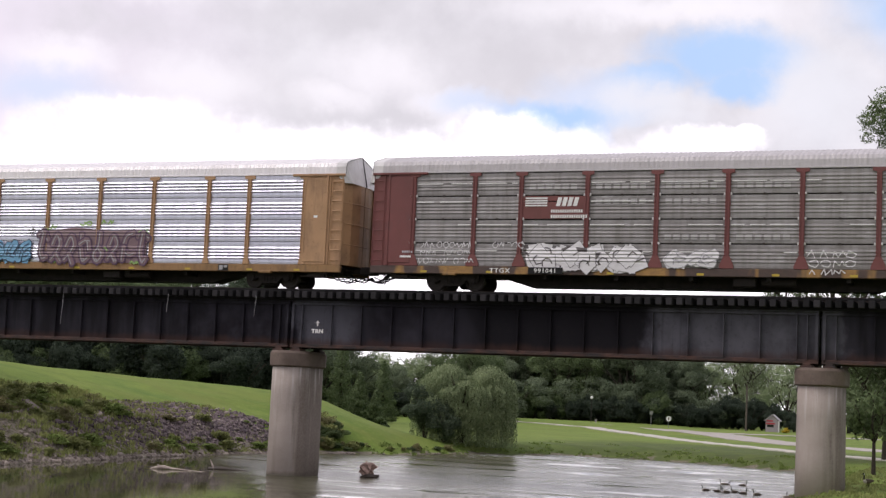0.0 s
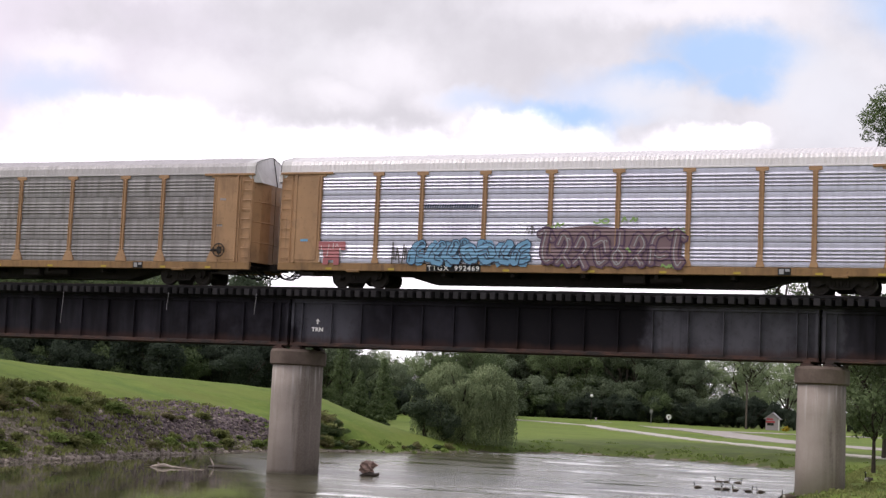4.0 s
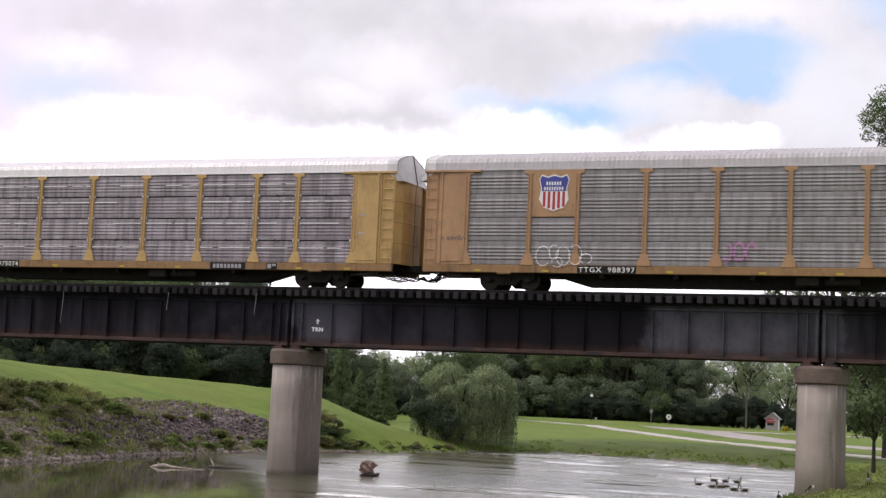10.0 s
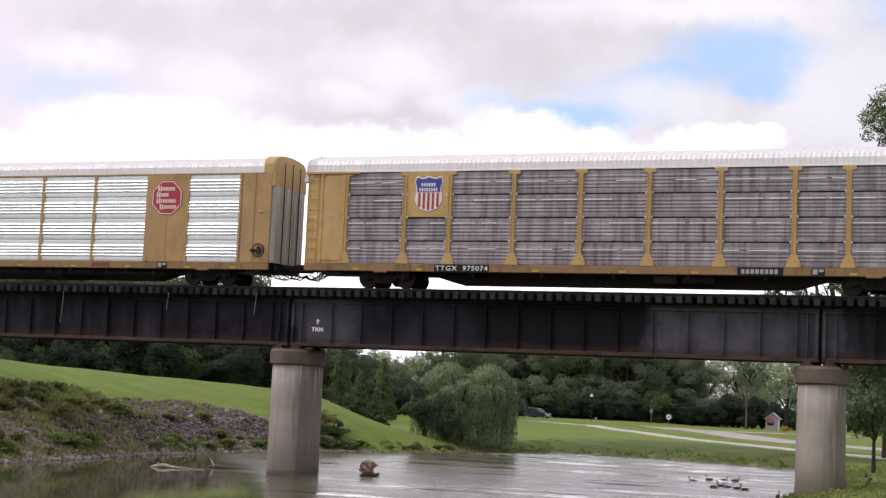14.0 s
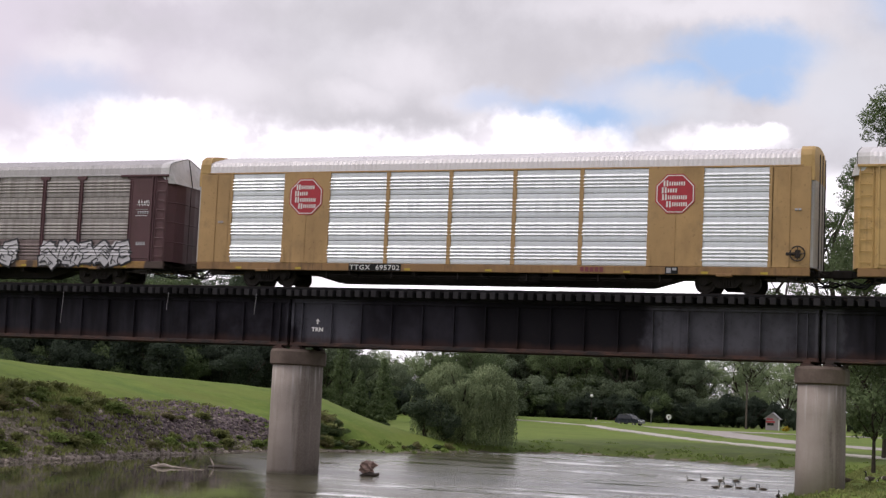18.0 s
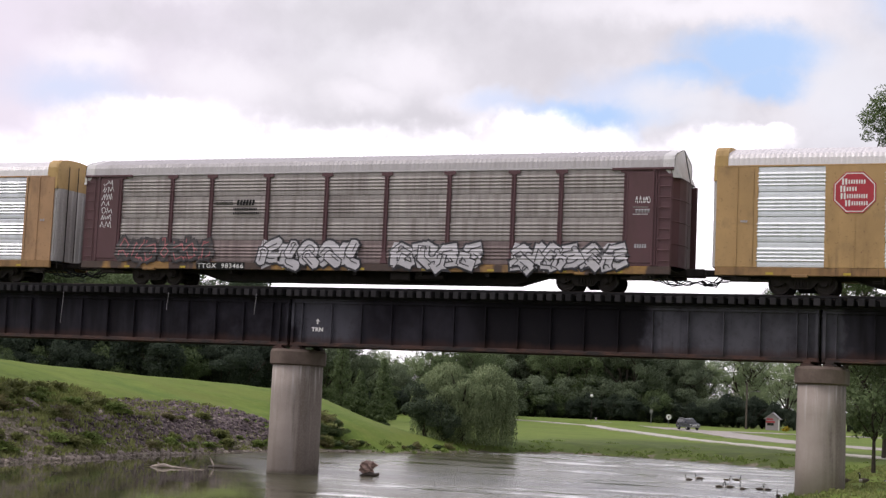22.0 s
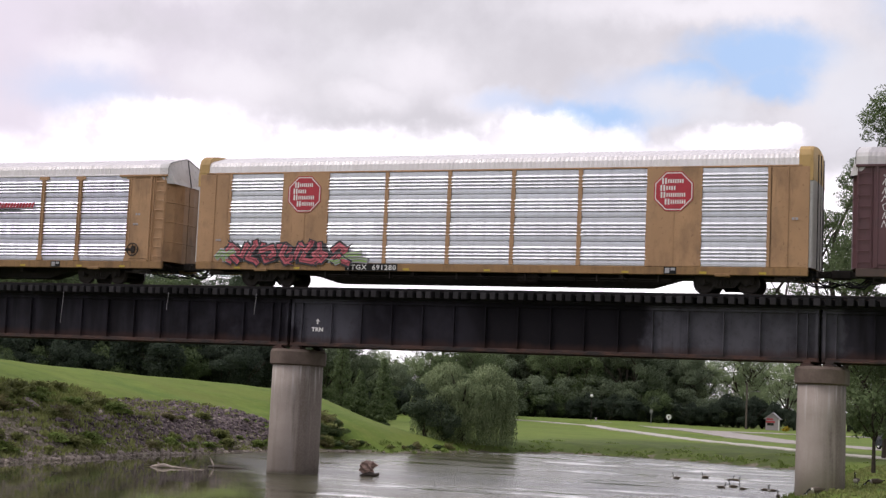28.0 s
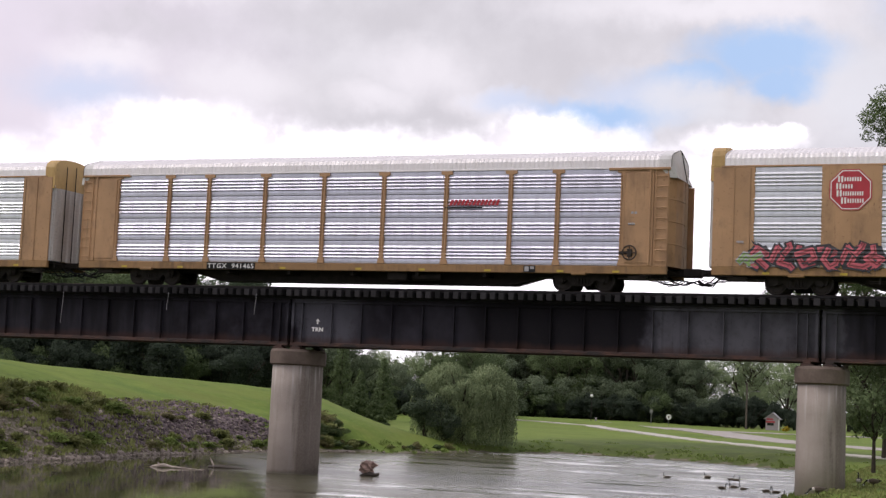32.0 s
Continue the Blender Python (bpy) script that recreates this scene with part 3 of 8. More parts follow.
# ---------------------------------------------------------------- terrain
SHORE = [(-41.2, -5.2), (-41.9, -1.8), (-41.6, 0.4), (-42.9, 8.4), (-42.7, 15.0), (-42.5, 21.0), (-41.4, 25.4), (-38.6, 30.0), (-37.6, 37.0),
         (-36.8, 41.5), (-34.6, 44.0), (-32.6, 47.6), (-29, 48.6), (-24.5, 47.1), (-20, 44.6), (-15.6, 41.7), (-12.6, 36.0), (-11.5, 25.0), (-10.9, 10.6), (-10.4, 4.0),
         (-10.0, -2.0), (-9.0, -9.0), (-8.0, -18.0), (-8.5, -36.0), (-9, -70), (-10, -120), (-40, -120), (-44, -70), (-41, -36), (-40.6, -18)]


VERGE = [(-125, 163), (-92, 150), (-67.6, 137.6), (-61.6, 138.2), (-55.7, 138.8), (-50.2, 136.4), (-47, 132.7)]


def smooth(t):
    t = np.clip(t, 0, 1)
    return t * t * (3 - 2 * t)


def shore_distance(x, y):
    """Metres to the waterline, below zero on the water."""
    pts = np.array(SHORE)
    best = np.full(x.shape, 1e9)
    inside = np.zeros(x.shape, bool)
    for (x0, y0), (x1, y1) in zip(pts, np.roll(pts, -1, 0)):
        dx, dy = x1 - x0, y1 - y0
        t = np.clip(((x - x0) * dx + (y - y0) * dy) / (dx * dx + dy * dy), 0, 1)
        best = np.minimum(best, np.hypot(x - x0 - t * dx, y - y0 - t * dy))
        if y0 != y1:
            inside ^= ((y0 > y) != (y1 > y)) & (x < (x1 - x0) * (y - y0) / (y1 - y0) + x0)
    return np.where(inside, -best, best)


def terrain(x, y):
    x, y = np.asarray(x, float), np.asarray(y, float)
    d = shore_distance(x, y)
    wob = 0.10 * np.sin(x * 0.9 + 1.3 * np.sin(y * 0.35)) * np.sin(y * 0.7)
    # far lawn and right bank
    top = -7.32 + 1.15 * smooth((-12 - y) / 40) + 0.2 * smooth((y - 95) / 45) + 0.3 * smooth((-50 - x) / 16) * smooth((y - 96) / 30)
    flat = WATER + np.minimum(np.maximum(d, 0) * 0.34, top - WATER)
    # the mound on the left bank
    left = smooth((-30 - x) / 8) * smooth((46.5 + 1.5 * (-42 - x) - y) / 1.8 / 11)
    crest = np.interp(y, [-80, -10, 5, 16, 31, 40, 50, 58, 66, 76], [2.6, 4.2, 3.9, 3.5, 2.95, 2.55, 2.3, 2.1, 2.0, 1.8])
    s = np.clip((d - 1.0) / 15, 0, 1)
    s = np.where(s < 1, 1 - (1 - s) ** 1.5, 1)
    mound = WATER + np.minimum(np.maximum(d, 0) * 0.5, 1.2) + crest * s - 0.02 * np.maximum(d - 30, 0).clip(0, 100)
    mound = np.where(d > 12, np.maximum(mound, -7.4), mound)
    # a low grass verge between the footpath and the road
    verge = np.full(x.shape, 1e9)
    for (ax, ay), (bx, by) in zip(VERGE, VERGE[1:]):
        t = np.clip(((x - ax) * (bx - ax) + (y - ay) * (by - ay)) / ((bx - ax) ** 2 + (by - ay) ** 2), 0, 1)
        verge = np.minimum(verge, np.hypot(x - ax - t * (bx - ax), y - ay - t * (by - ay)))
    flat = flat + 0.36 * np.exp(-(verge / 2.2) ** 2) * smooth((-46.5 - x) / 5)
    z = np.where(d > 0, flat * (1 - left) + mound * left + wob * np.clip(d / 3, 0, 1) * np.where(d < 8, 1, 0.35), WATER - np.minimum(-d * 0.35, 1.6))
    return z


def ground_z(x, y):
    return float(terrain(np.array([x]), np.array([y]))[0])


def grid_line(lo, hi, fine, far, step):
    a = list(np.arange(lo, hi + 1e-6, fine))
    g, s = [hi], step
    while g[-1] < far:
        g.append(g[-1] + s)
        s *= 1.35
    b, s = [lo], step
    while b[-1] > -far:
        b.append(b[-1] - s)
        s *= 1.35
    return np.array(sorted(set(b[1:] + a + g[1:])))


def build_ground():
    xs, ys = grid_line(-110, 40, 1.0, 4200, 3), grid_line(-75, 185, 1.0, 4200, 3)
    X, Y = np.meshgrid(xs, ys)
    Z = terrain(X, Y)
    d = shore_distance(X, Y)
    verts = np.stack([X, Y, Z], -1).reshape(-1, 3)
    idx = np.arange(len(verts)).reshape(X.shape)
    faces = np.stack([idx[:-1, :-1], idx[:-1, 1:], idx[1:, 1:], idx[1:, :-1]], -1).reshape(-1, 4)
    me = bpy.data.meshes.new("ground")
    me.from_pydata(verts.tolist(), [], faces.tolist())
    left = smooth((-30 - X) / 8) * smooth((27 - Y) / 8)
    bare = np.clip(1.25 - d / (0.3 + 5.9 * left), 0, 1)
    uncut = smooth((X + 41) / 9) * smooth((Y - 36) / 8) * (1 - smooth((d - 14) / 18))
    for name, values in (("bare", bare), ("uncut", uncut)):
        at = me.attributes.new(name, "FLOAT", "POINT")
        at.data.foreach_set("value", values.reshape(-1).astype(np.float32))
    me.shade_smooth()
    return tagged(put("ground", me, M["ground"]), "mown green grass with stony river banks", "ground", kind="structure")


build_ground()


def build_water():
    """The river's surface: a fine rippled sheet where it is seen, plain beyond."""
    xs = np.concatenate([[-60.0, -52.0], np.arange(-46, -6, 0.3), [-2.0, 12.0, 30.0]])
    ys = np.concatenate([[-130.0, -80.0, -40.0, -24.0], np.arange(-18, 52, 0.3), [56.0, 62.0]])
    X, Y = np.meshgrid(xs, ys)
    rs = np.random.RandomState(5)
    Z = np.zeros_like(X)
    for i in range(26):
        lam = rs.uniform(1.1, 3.6)
        a = rs.normal(0, 0.5) + math.pi / 2
        k = 2 * math.pi / lam
        Z += 0.0034 * lam ** 0.8 * np.sin(k * (X * math.cos(a) + Y * math.sin(a)) + rs.uniform(0, 6.28))
    patch = 0.55 + 0.45 * np.sin(0.09 * X + 0.31 * Y + 1.3 * np.sin(0.13 * X - 0.1 * Y)) * np.cos(0.05 * X - 0.17 * Y)
    calm = 0.006 + 0.994 * smooth((0.82 * X + 0.57 * Y + 28.4) / 3.4)
    inner = smooth((X + 46) / 2) * smooth((-6 - X) / 2) * smooth((Y + 18) / 3) * smooth((52 - Y) / 2)
    Z = WATER + Z * patch * calm * inner
    verts = np.stack([X, Y, Z], -1).reshape(-1, 3)
    idx = np.arange(len(verts)).reshape(X.shape)
    faces = np.stack([idx[:-1, :-1], idx[:-1, 1:], idx[1:, 1:], idx[1:, :-1]], -1).reshape(-1, 4)
    me = bpy.data.meshes.new("water")
    me.from_pydata(verts.tolist(), [], faces.tolist())
    me.shade_smooth()
    return tagged(put("water", me, M["water"]), "rippled grey-green river reflecting the sky", "river", kind="structure")


build_water()


def strip(name, pts, width, material, label, lift):
    """A paved strip that lies on the ground."""
    pts = [Vector((*p, 0)) for p in pts]
    fine = []
    for a, b in zip(pts, pts[1:]):
        for i in range(12):
            fine.append(a.lerp(b, i / 12))
    fine.append(pts[-1])
    rings = []
    for i, p in enumerate(fine):
        d = (fine[min(i + 1, len(fine) - 1)] - fine[max(i - 1, 0)]).normalized()
        s = Vector((-d.y, d.x, 0)) * width / 2
        z = max(ground_z(p.x + s.x * q, p.y + s.y * q) for q in (-1, 0, 1)) + lift
        rings.append([(p.x + s.x, p.y + s.y, z - 0.3), (p.x + s.x, p.y + s.y, z), (p.x - s.x, p.y - s.y, z), (p.x - s.x, p.y - s.y, z - 0.3)])
    return tagged(put(name, Geo().loft(rings), material), label, name, kind="structure")


strip("path", [(-112, 150), (-85, 143.5), (-71.5, 134.6), (-64.9, 130.4), (-61.2, 130.2), (-54.6, 129.1), (-41, 104), (-32.2, 85), (-24.8, 73), (-17, 60), (-6, 46), (10, 34)], 2.4, M["path"], "narrow pale concrete footpath through the lawn", 0.06)
SUV_ROAD = [(-215, 240), (-120, 178), (-72, 155), (-58.9, 148.6), (-52.9, 146.1), (-49.9, 142.7), (-45.5, 138.6), (-41.1, 132.5), (-35.7, 121.3), (-29.5, 106), (-22, 93), (-10, 80), (25, 58)]
strip("road", SUV_ROAD, 6.4, M["road"], "worn pale grey asphalt park road", 0.03)
strip("side_road", [(-42.5, 131), (-39, 139), (-34, 145), (-28, 149), (-12, 156)], 5.6, M["road"], "pale asphalt side road turning off the park road", 0.036)


# ---------------------------------------------------------------- bridge
SPAN = 22.46
JOINTS = [-30.87 + SPAN * i for i in range(-3, 4)]      # ends of the girders
NEAR_Y, FAR_Y = 0.5, 2.5


def pier(x, bottom):
    """A round-ended concrete shaft with a wider cap and steel bearings."""
    th = empty("bridge_pier", Matrix.Translation((x, TRACK_Y, 0)))

    def stadium(r, half, n=28):
        pts = []
        for i in range(n + 1):
            a = math.pi * i / n
            pts.append((r * math.cos(a), half + r * math.sin(a)))
        for i in range(n + 1):
            a = math.pi + math.pi * i / n
            pts.append((r * math.cos(a), -half + r * math.sin(a)))
        return pts

    g = Geo()
    rows = [(bottom, 0.86), (-6.0, 0.845), (-4.5, 0.835), (-3.36, 0.825)]
    g.loft([[(a, b, z) for a, b in stadium(r, 0.6)] for z, r in rows], True, True)
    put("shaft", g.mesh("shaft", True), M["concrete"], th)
    g = Geo()
    rows = [(-3.4, 0.86), (-3.34, 0.95), (-2.82, 0.955), (-2.71, 0.87)]
    g.loft([[(a, b, z) for a, b in stadium(r, 0.6)] for z, r in rows], True, True)
    put("cap", g.mesh("cap"), M["cap"], th, "dark water-stained concrete cap")
    for sx in (-0.42, 0.42):
        for y in (NEAR_Y, FAR_Y):
            g = Geo().box(sx - 0.24, sx + 0.24, y - TRACK_Y - 0.22, y - TRACK_Y + 0.22, -2.712, -2.63, 0.01)
            g.box(sx - 0.15, sx + 0.15, y - TRACK_Y - 0.18, y - TRACK_Y + 0.18, -2.63, -2.555, 0.01)
            put("bearing", g, M["rust"], th, "rusty steel bearing")
    return tagged(th, "round-ended weathered concrete pier under the railway bridge", "pier", "bridge piers")


def girder_span(x0):
    """One span: two plate girders with stiffeners, flanges and bracing between them."""
    th = empty("girder_span", Matrix.Translation((x0, 0, 0)))
    e = 0.06
    for y, side in ((NEAR_Y, -1), (FAR_Y, 1)):
        g = Geo().box(e, SPAN - e, y - 0.012, y + 0.012, -2.5, -0.6)
        put("web", g, M["girder"], th)
        g = Geo().box(e, SPAN - e, y - 0.17, y + 0.17, -0.6, -0.55, 0.008).box(e, SPAN - e, y - 0.02 - 0.08, y + 0.02 + 0.08, -0.72, -0.602, 0.01)
        put("top_flange", g, M["girder"], th)
        g = Geo().box(e, SPAN - e, y - 0.17, y + 0.17, -2.555, -2.5, 0.008).box(e, SPAN - e, y - 0.1, y + 0.1, -2.498, -2.4, 0.01)
        put("bottom_flange", g, M["rust"], th, "rusty bottom flange")
        for x in [0.14] + [0.57 + 1.4 * i for i in range(16)] + [SPAN - 0.5, SPAN - 0.14]:
            wide = 0.05 if 0.3 < x < SPAN - 0.3 else 0.11
            g = Geo().box(-wide / 2, wide / 2, min(side * 0.014, side * 0.165), max(side * 0.014, side * 0.165), -2.4, -0.72)
            g.box(-wide / 2 - 0.06, -wide / 2, min(side * 0.0125, side * 0.026), max(side * 0.0125, side * 0.026), -2.4, -0.72)
            put("stiffener", g, M["girder"], th, "", Matrix.Translation((x, y, 0)))
    for i in range(5):
        x = 0.3 + (SPAN - 0.6) * i / 4
        g = Geo().tube([(x, NEAR_Y + 0.02, -2.3), (x, FAR_Y - 0.02, -0.75)], 0.05, 4).tube([(x, NEAR_Y + 0.02, -0.75), (x, FAR_Y - 0.02, -2.3)], 0.05, 4)
        put("cross_frame", g, M["girder"], th)
    return tagged(th, "sooty grey riveted steel plate girder span with rusty edges", "bridge girder", "bridge spans")


span_0 = girder_span(JOINTS[0])
for j in JOINTS[1:-1]:
    copy_thing(span_0, Matrix.Translation((j, 0, 0)))
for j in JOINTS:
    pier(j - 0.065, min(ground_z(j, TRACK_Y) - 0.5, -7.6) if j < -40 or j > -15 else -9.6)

# the mark painted on the near girder
mark = empty("bridge_marking", Matrix.Translation((-29.59, NEAR_Y - 0.014, -1.78)))
put("lettering", letters("TRN", 0.225, -0.004, 0, -0.13, "lettering", bold=0.055), M["white"], mark, "white painted letters")["kind"] = "stuff"
g = Geo().poly([(-0.03, 0.17), (-0.03, 0.29), (-0.1, 0.29), (0, 0.41), (0.1, 0.29), (0.03, 0.29), (0.03, 0.17)], -0.006)
put("arrow", g, M["white"], mark)
tagged(mark, "small white stencilled mark on the girder side", "marking")


def track():
    th = empty("railway_track")
    for y in (TRACK_Y - 0.755, TRACK_Y + 0.755):
        g = Geo().box(-275, 205, y - 0.035, y + 0.035, -0.045, 0.0, 0.01).box(-275, 205, y - 0.01, y + 0.01, -0.14, -0.045).box(-275, 205, y - 0.07, y + 0.07, -0.165, -0.14)
        put("rail", g, M["rail"], th, "rust-brown steel rail")
    for y in (0.16, 2 * TRACK_Y - 0.16):
        g = Geo().box(JOINTS[0], JOINTS[-1], y - 0.1, y + 0.1, -0.17, -0.07, 0.015)
        put("guard_timber", g, M["timber_dark"], th, "dark timber guard rail")
    for y in (NEAR_Y, FAR_Y):
        put("packing_timber", Geo().box(JOINTS[0], JOINTS[-1], y - 0.24, y + 0.24, -0.548, -0.457, 0.01), M["timber_dark"], th)
    rng = random.Random(4)
    meshes = []
    for k in range(3):
        meshes.append(Geo().box(-0.12, 0.12, -1.62, 1.62, -0.11, 0.17, 0.02).mesh("tie"))
    rest = Geo()
    x = -275.0
    while x < 205:
        if -49 < x < -3:
            m = Matrix.Translation((x + rng.uniform(-0.025, 0.025), TRACK_Y + rng.uniform(-0.04, 0.04), -0.345 + rng.uniform(-0.008, 0.004))) @ Matrix.Rotation(rng.uniform(-0.01, 0.01), 4, "Z")
            put("tie", meshes[rng.randrange(3)], M["tie"], th, "", m)
        else:
            rest.box(x - 0.1, x + 0.1, TRACK_Y - 1.6, TRACK_Y + 1.6, -0.455, -0.175)
        x += 0.405
    ob = put("ties", rest, M["tie"], th)
    ob["kind"] = "stuff"
    return tagged(th, "single railway track on dark timber ties", "railway track", kind="structure")


track()
for x0, x1 in ((-276, JOINTS[0]), (JOINTS[-1], 206)):
    g = Geo()
    rings = []
    for i in range(9):
        x = x0 + (x1 - x0) * i / 8
        prof = [(-11, -8.4), (-2.6, -0.62), (-2.0, -0.36), (2.0, -0.36), (2.6, -0.62), (11, -8.4)]
        rings.append([(x, TRACK_Y + a, b) for a, b in prof])
    g.loft(rings, True, True)
    tagged(put("embankment", g, M["ballast"]), "stony railway embankment", "embankment", kind="structure")


# ---------------------------------------------------------------- train
HALF = 1.5
SHEET_STEP, RIB_FROM, RIB_STEP = 0.972, 0.2, 0.142
POSTS = [-11.78, -9.07, -7.05, -4.25, -1.41, 1.4, 4.24, 7.07, 9.09, 11.8]
EAVE, SILL_TOP, SILL_LOW = 4.88, 0.98, 0.66
ROOF_PROFILE = [(-1.52, 4.9), (-1.51, 5.2), (-1.44, 5.36), (-1.22, 5.47), (-0.6, 5.65), (-0.1, 5.79), (0.1, 5.79), (0.6, 5.65), (1.22, 5.47), (1.44, 5.36), (1.51, 5.2), (1.52, 4.9)]
CAP_PROFILE = [(-1.53, 4.9), (-1.53, 5.3), (-1.45, 5.52), (-1.2, 5.68), (-0.6, 5.77), (-0.14, 5.8), (0.14, 5.8), (0.6, 5.77), (1.2, 5.68), (1.45, 5.52), (1.53, 5.3), (1.53, 4.9)]
_cache = {}


def cached(key, make):
    if key not in _cache:
        _cache[key] = make()
    return _cache[key]


def dressed(key, make, material):
    """One mesh for each pair of shape and material, shared between alike parts."""
    def build():
        me = cached(key, make).copy() if (key in _cache) else cached(key, make)
        me = me.copy()
        me.materials.clear()
        me.materials.append(material)
        return me
    return cached((key, material.name), build)


def sheet_mesh(width, h, deep):
    """One corrugated sheet of a side panel: four close ribs between two flat bands."""
    prof = [(0.012, 0.0), (0.0, 0.012), (-0.006, 0.1), (0.0, RIB_FROM)]
    z = RIB_FROM
    for i in range(4):
        prof += [(-0.05 * deep, z + 0.034), (-0.056 * deep, z + 0.046), (-0.008 * deep, z + 0.118), (0.0, z + 0.128)]
        z += RIB_STEP
    prof += [(-0.004, h - 0.08), (0.0, h - 0.014), (0.012, h - 0.004)]
    g = Geo()
    g.loft([[(x, y, q) for y, q in prof] for x in (-width / 2, width / 2)])
    return g.mesh("panel")


def roof_mesh(length):
    g = Geo()
    rings = []
    n = int(length / 0.2)
    for i in range(n):
        x = -length / 2 + length * i / n
        for dx, lift in ((0.0, 0.0), (0.04, 0.014), (0.11, 0.014), (0.15, 0.0)):
            rings.append([(x + dx, y * (1 + lift / 3), z + (lift if z > 4.95 else 0)) for y, z in ROOF_PROFILE])
    g.loft(rings)
    return g.mesh("roof")


def post_mesh(flared):
    o = [(-0.1, 4.7), (-0.25, 4.73), (-0.25, 4.86), (0.25, 4.86), (0.25, 4.73), (0.1, 4.7)]
    o += [(0.1, 1.5), (0.28, 1.1), (0.28, 0.985), (-0.28, 0.985), (-0.28, 1.1), (-0.1, 1.5)] if flared else [(0.1, 1.25), (0.16, 1.05), (0.16, 0.985), (-0.16, 0.985), (-0.16, 1.05), (-0.1, 1.25)]
    g = Geo().poly(o[::-1], 0, 0.07)
    g.box(-0.075, -0.05, -0.03, 0.0, 1.5, 4.7).box(0.05, 0.075, -0.03, 0.0, 1.5, 4.7)
    return g.mesh("post")


def thin_post_mesh():
    return Geo().box(-0.09, 0.09, 0, 0.07, 0.985, 4.86, 0.01).mesh("post")


def wheelset_mesh():
    g = Geo()
    for s in (-1, 1):
        prof = [(0.0, 0.10), (0.1, 0.10), (0.13, 0.055), (0.33, 0.05), (0.36, 0.075), (0.42, 0.07), (0.44, -0.04), (0.455, -0.07), (0.36, -0.07), (0.33, -0.03), (0.13, -0.03), (0.1, -0.09), (0.0, -0.09)]
        rings = []
        for r, t in prof:
            rings.append([(r * math.cos(2 * math.pi * j / 24), s * (0.75 + t), r * math.sin(2 * math.pi * j / 24)) for j in range(24)])
        g.loft(rings, True)
    g.tube([(0, -0.98, 0), (0, 0.98, 0)], 0.085, 10)
    for s in (-1, 1):     # bolts of the bearing cap
        for j in range(3):
            a = 2 * math.pi * j / 3
            g.box(0.06 * math.cos(a) - 0.015, 0.06 * math.cos(a) + 0.015, s * 0.98 - 0.02, s * 0.98 + 0.02, 0.06 * math.sin(a) - 0.015, 0.06 * math.sin(a) + 0.015)
    return g.mesh("wheelset")


def side_frame_mesh():
    o = [(-1.15, 0.52), (-1.12, 0.66), (-0.85, 0.68), (-0.5, 0.72), (0.5, 0.72), (0.85, 0.68), (1.12, 0.66), (1.15, 0.52), (1.08, 0.34), (0.72, 0.34), (0.6, 0.44), (0.36, 0.2), (-0.36, 0.2), (-0.6, 0.44), (-0.72, 0.34), (-1.08, 0.34)]
    g = Geo().poly(o[::-1], -0.06, 0.12)
    for i in range(5):
        g.tube([(-0.26 + 0.13 * i, -0.07, 0.28), (-0.26 + 0.13 * i, -0.07, 0.5)], 0.055, 8)
    for x in (-0.865, 0.865):
        g.tube([(x, -0.13, 0.42), (x, 0.0, 0.42)], 0.13, 12)
    return g.mesh("side_frame")


WHEELS = []       # (wheelset, car's offset along the train)


def truck(car, x, offset):
    g = Geo().box(-0.22, 0.22, -0.95, 0.95, 0.42, 0.7, 0.03).tube([(0, 0, 0.68), (0, 0, 0.8)], 0.3, 12)
    g.box(-0.75, 0.75, -0.75, -0.7, 0.36, 0.44).box(-0.75, 0.75, 0.7, 0.75, 0.36, 0.44)
    t = put("truck", g.mesh("truck"), M["black_steel"], car, "black cast steel wheel truck", Matrix.Translation((x, 0, 0)))
    for s in (-1, 1):
        put("side_frame", cached("side_frame", side_frame_mesh), M["black_steel"], t, "", Matrix.Translation((0, s * 1.0, 0)))
    for dx in (-0.865, 0.865):
        w = put("wheelset", cached("wheelset", wheelset_mesh), M["wheel_steel"], t, "steel wheels on an axle", Matrix.Translation((dx, 0, 0.42)))
        WHEELS.append((w, (dx, 0, 0.42), offset))


def blob_outline(rng, cx, cz, w, h, spiky):
    n = 12 if spiky else 16
    pts = []
    for i in range(n):
        a = 2 * math.pi * i / n
        ca, sa = math.cos(a), math.sin(a)
        r = 1 / max(abs(ca), abs(sa)) ** 0.8
        r *= rng.uniform(0.68, 1.12) if spiky else rng.uniform(0.86, 1.06)
        pts.append((cx + ca * r * w / 2, cz + sa * r * h / 2))
    return pts


def stroke(g, pts, y, width):
    """A painted line through the points; each piece lies a hair in front of the last."""
    for k, ((ax, az), (bx, bz)) in enumerate(zip(pts, pts[1:])):
        y -= 0.0007
        d = math.hypot(bx - ax, bz - az) or 1
        nx, nz = -(bz - az) / d * width / 2, (bx - ax) / d * width / 2
        ex, ez = (bx - ax) / d * width * 0.3, (bz - az) / d * width * 0.3
        g.poly([(ax + nx - ex, az + nz - ez), (ax - nx - ex, az - nz - ez), (bx - nx + ex, bz - nz + ez), (bx + nx + ex, bz + nz + ez)], y, 0.002)


def thick(g, pts, y, width, round_joint):
    """A broad painted stroke with blunt or rounded joints."""
    stroke(g, pts, y, width)
    if round_joint:
        for i, (x, z) in enumerate(pts):
            g.poly([(x + width / 2 * math.cos(a * math.pi / 5), z + width / 2 * math.sin(a * math.pi / 5)) for a in range(10)], y - 0.00035 - 0.0007 * (i + 1), 0.0003)


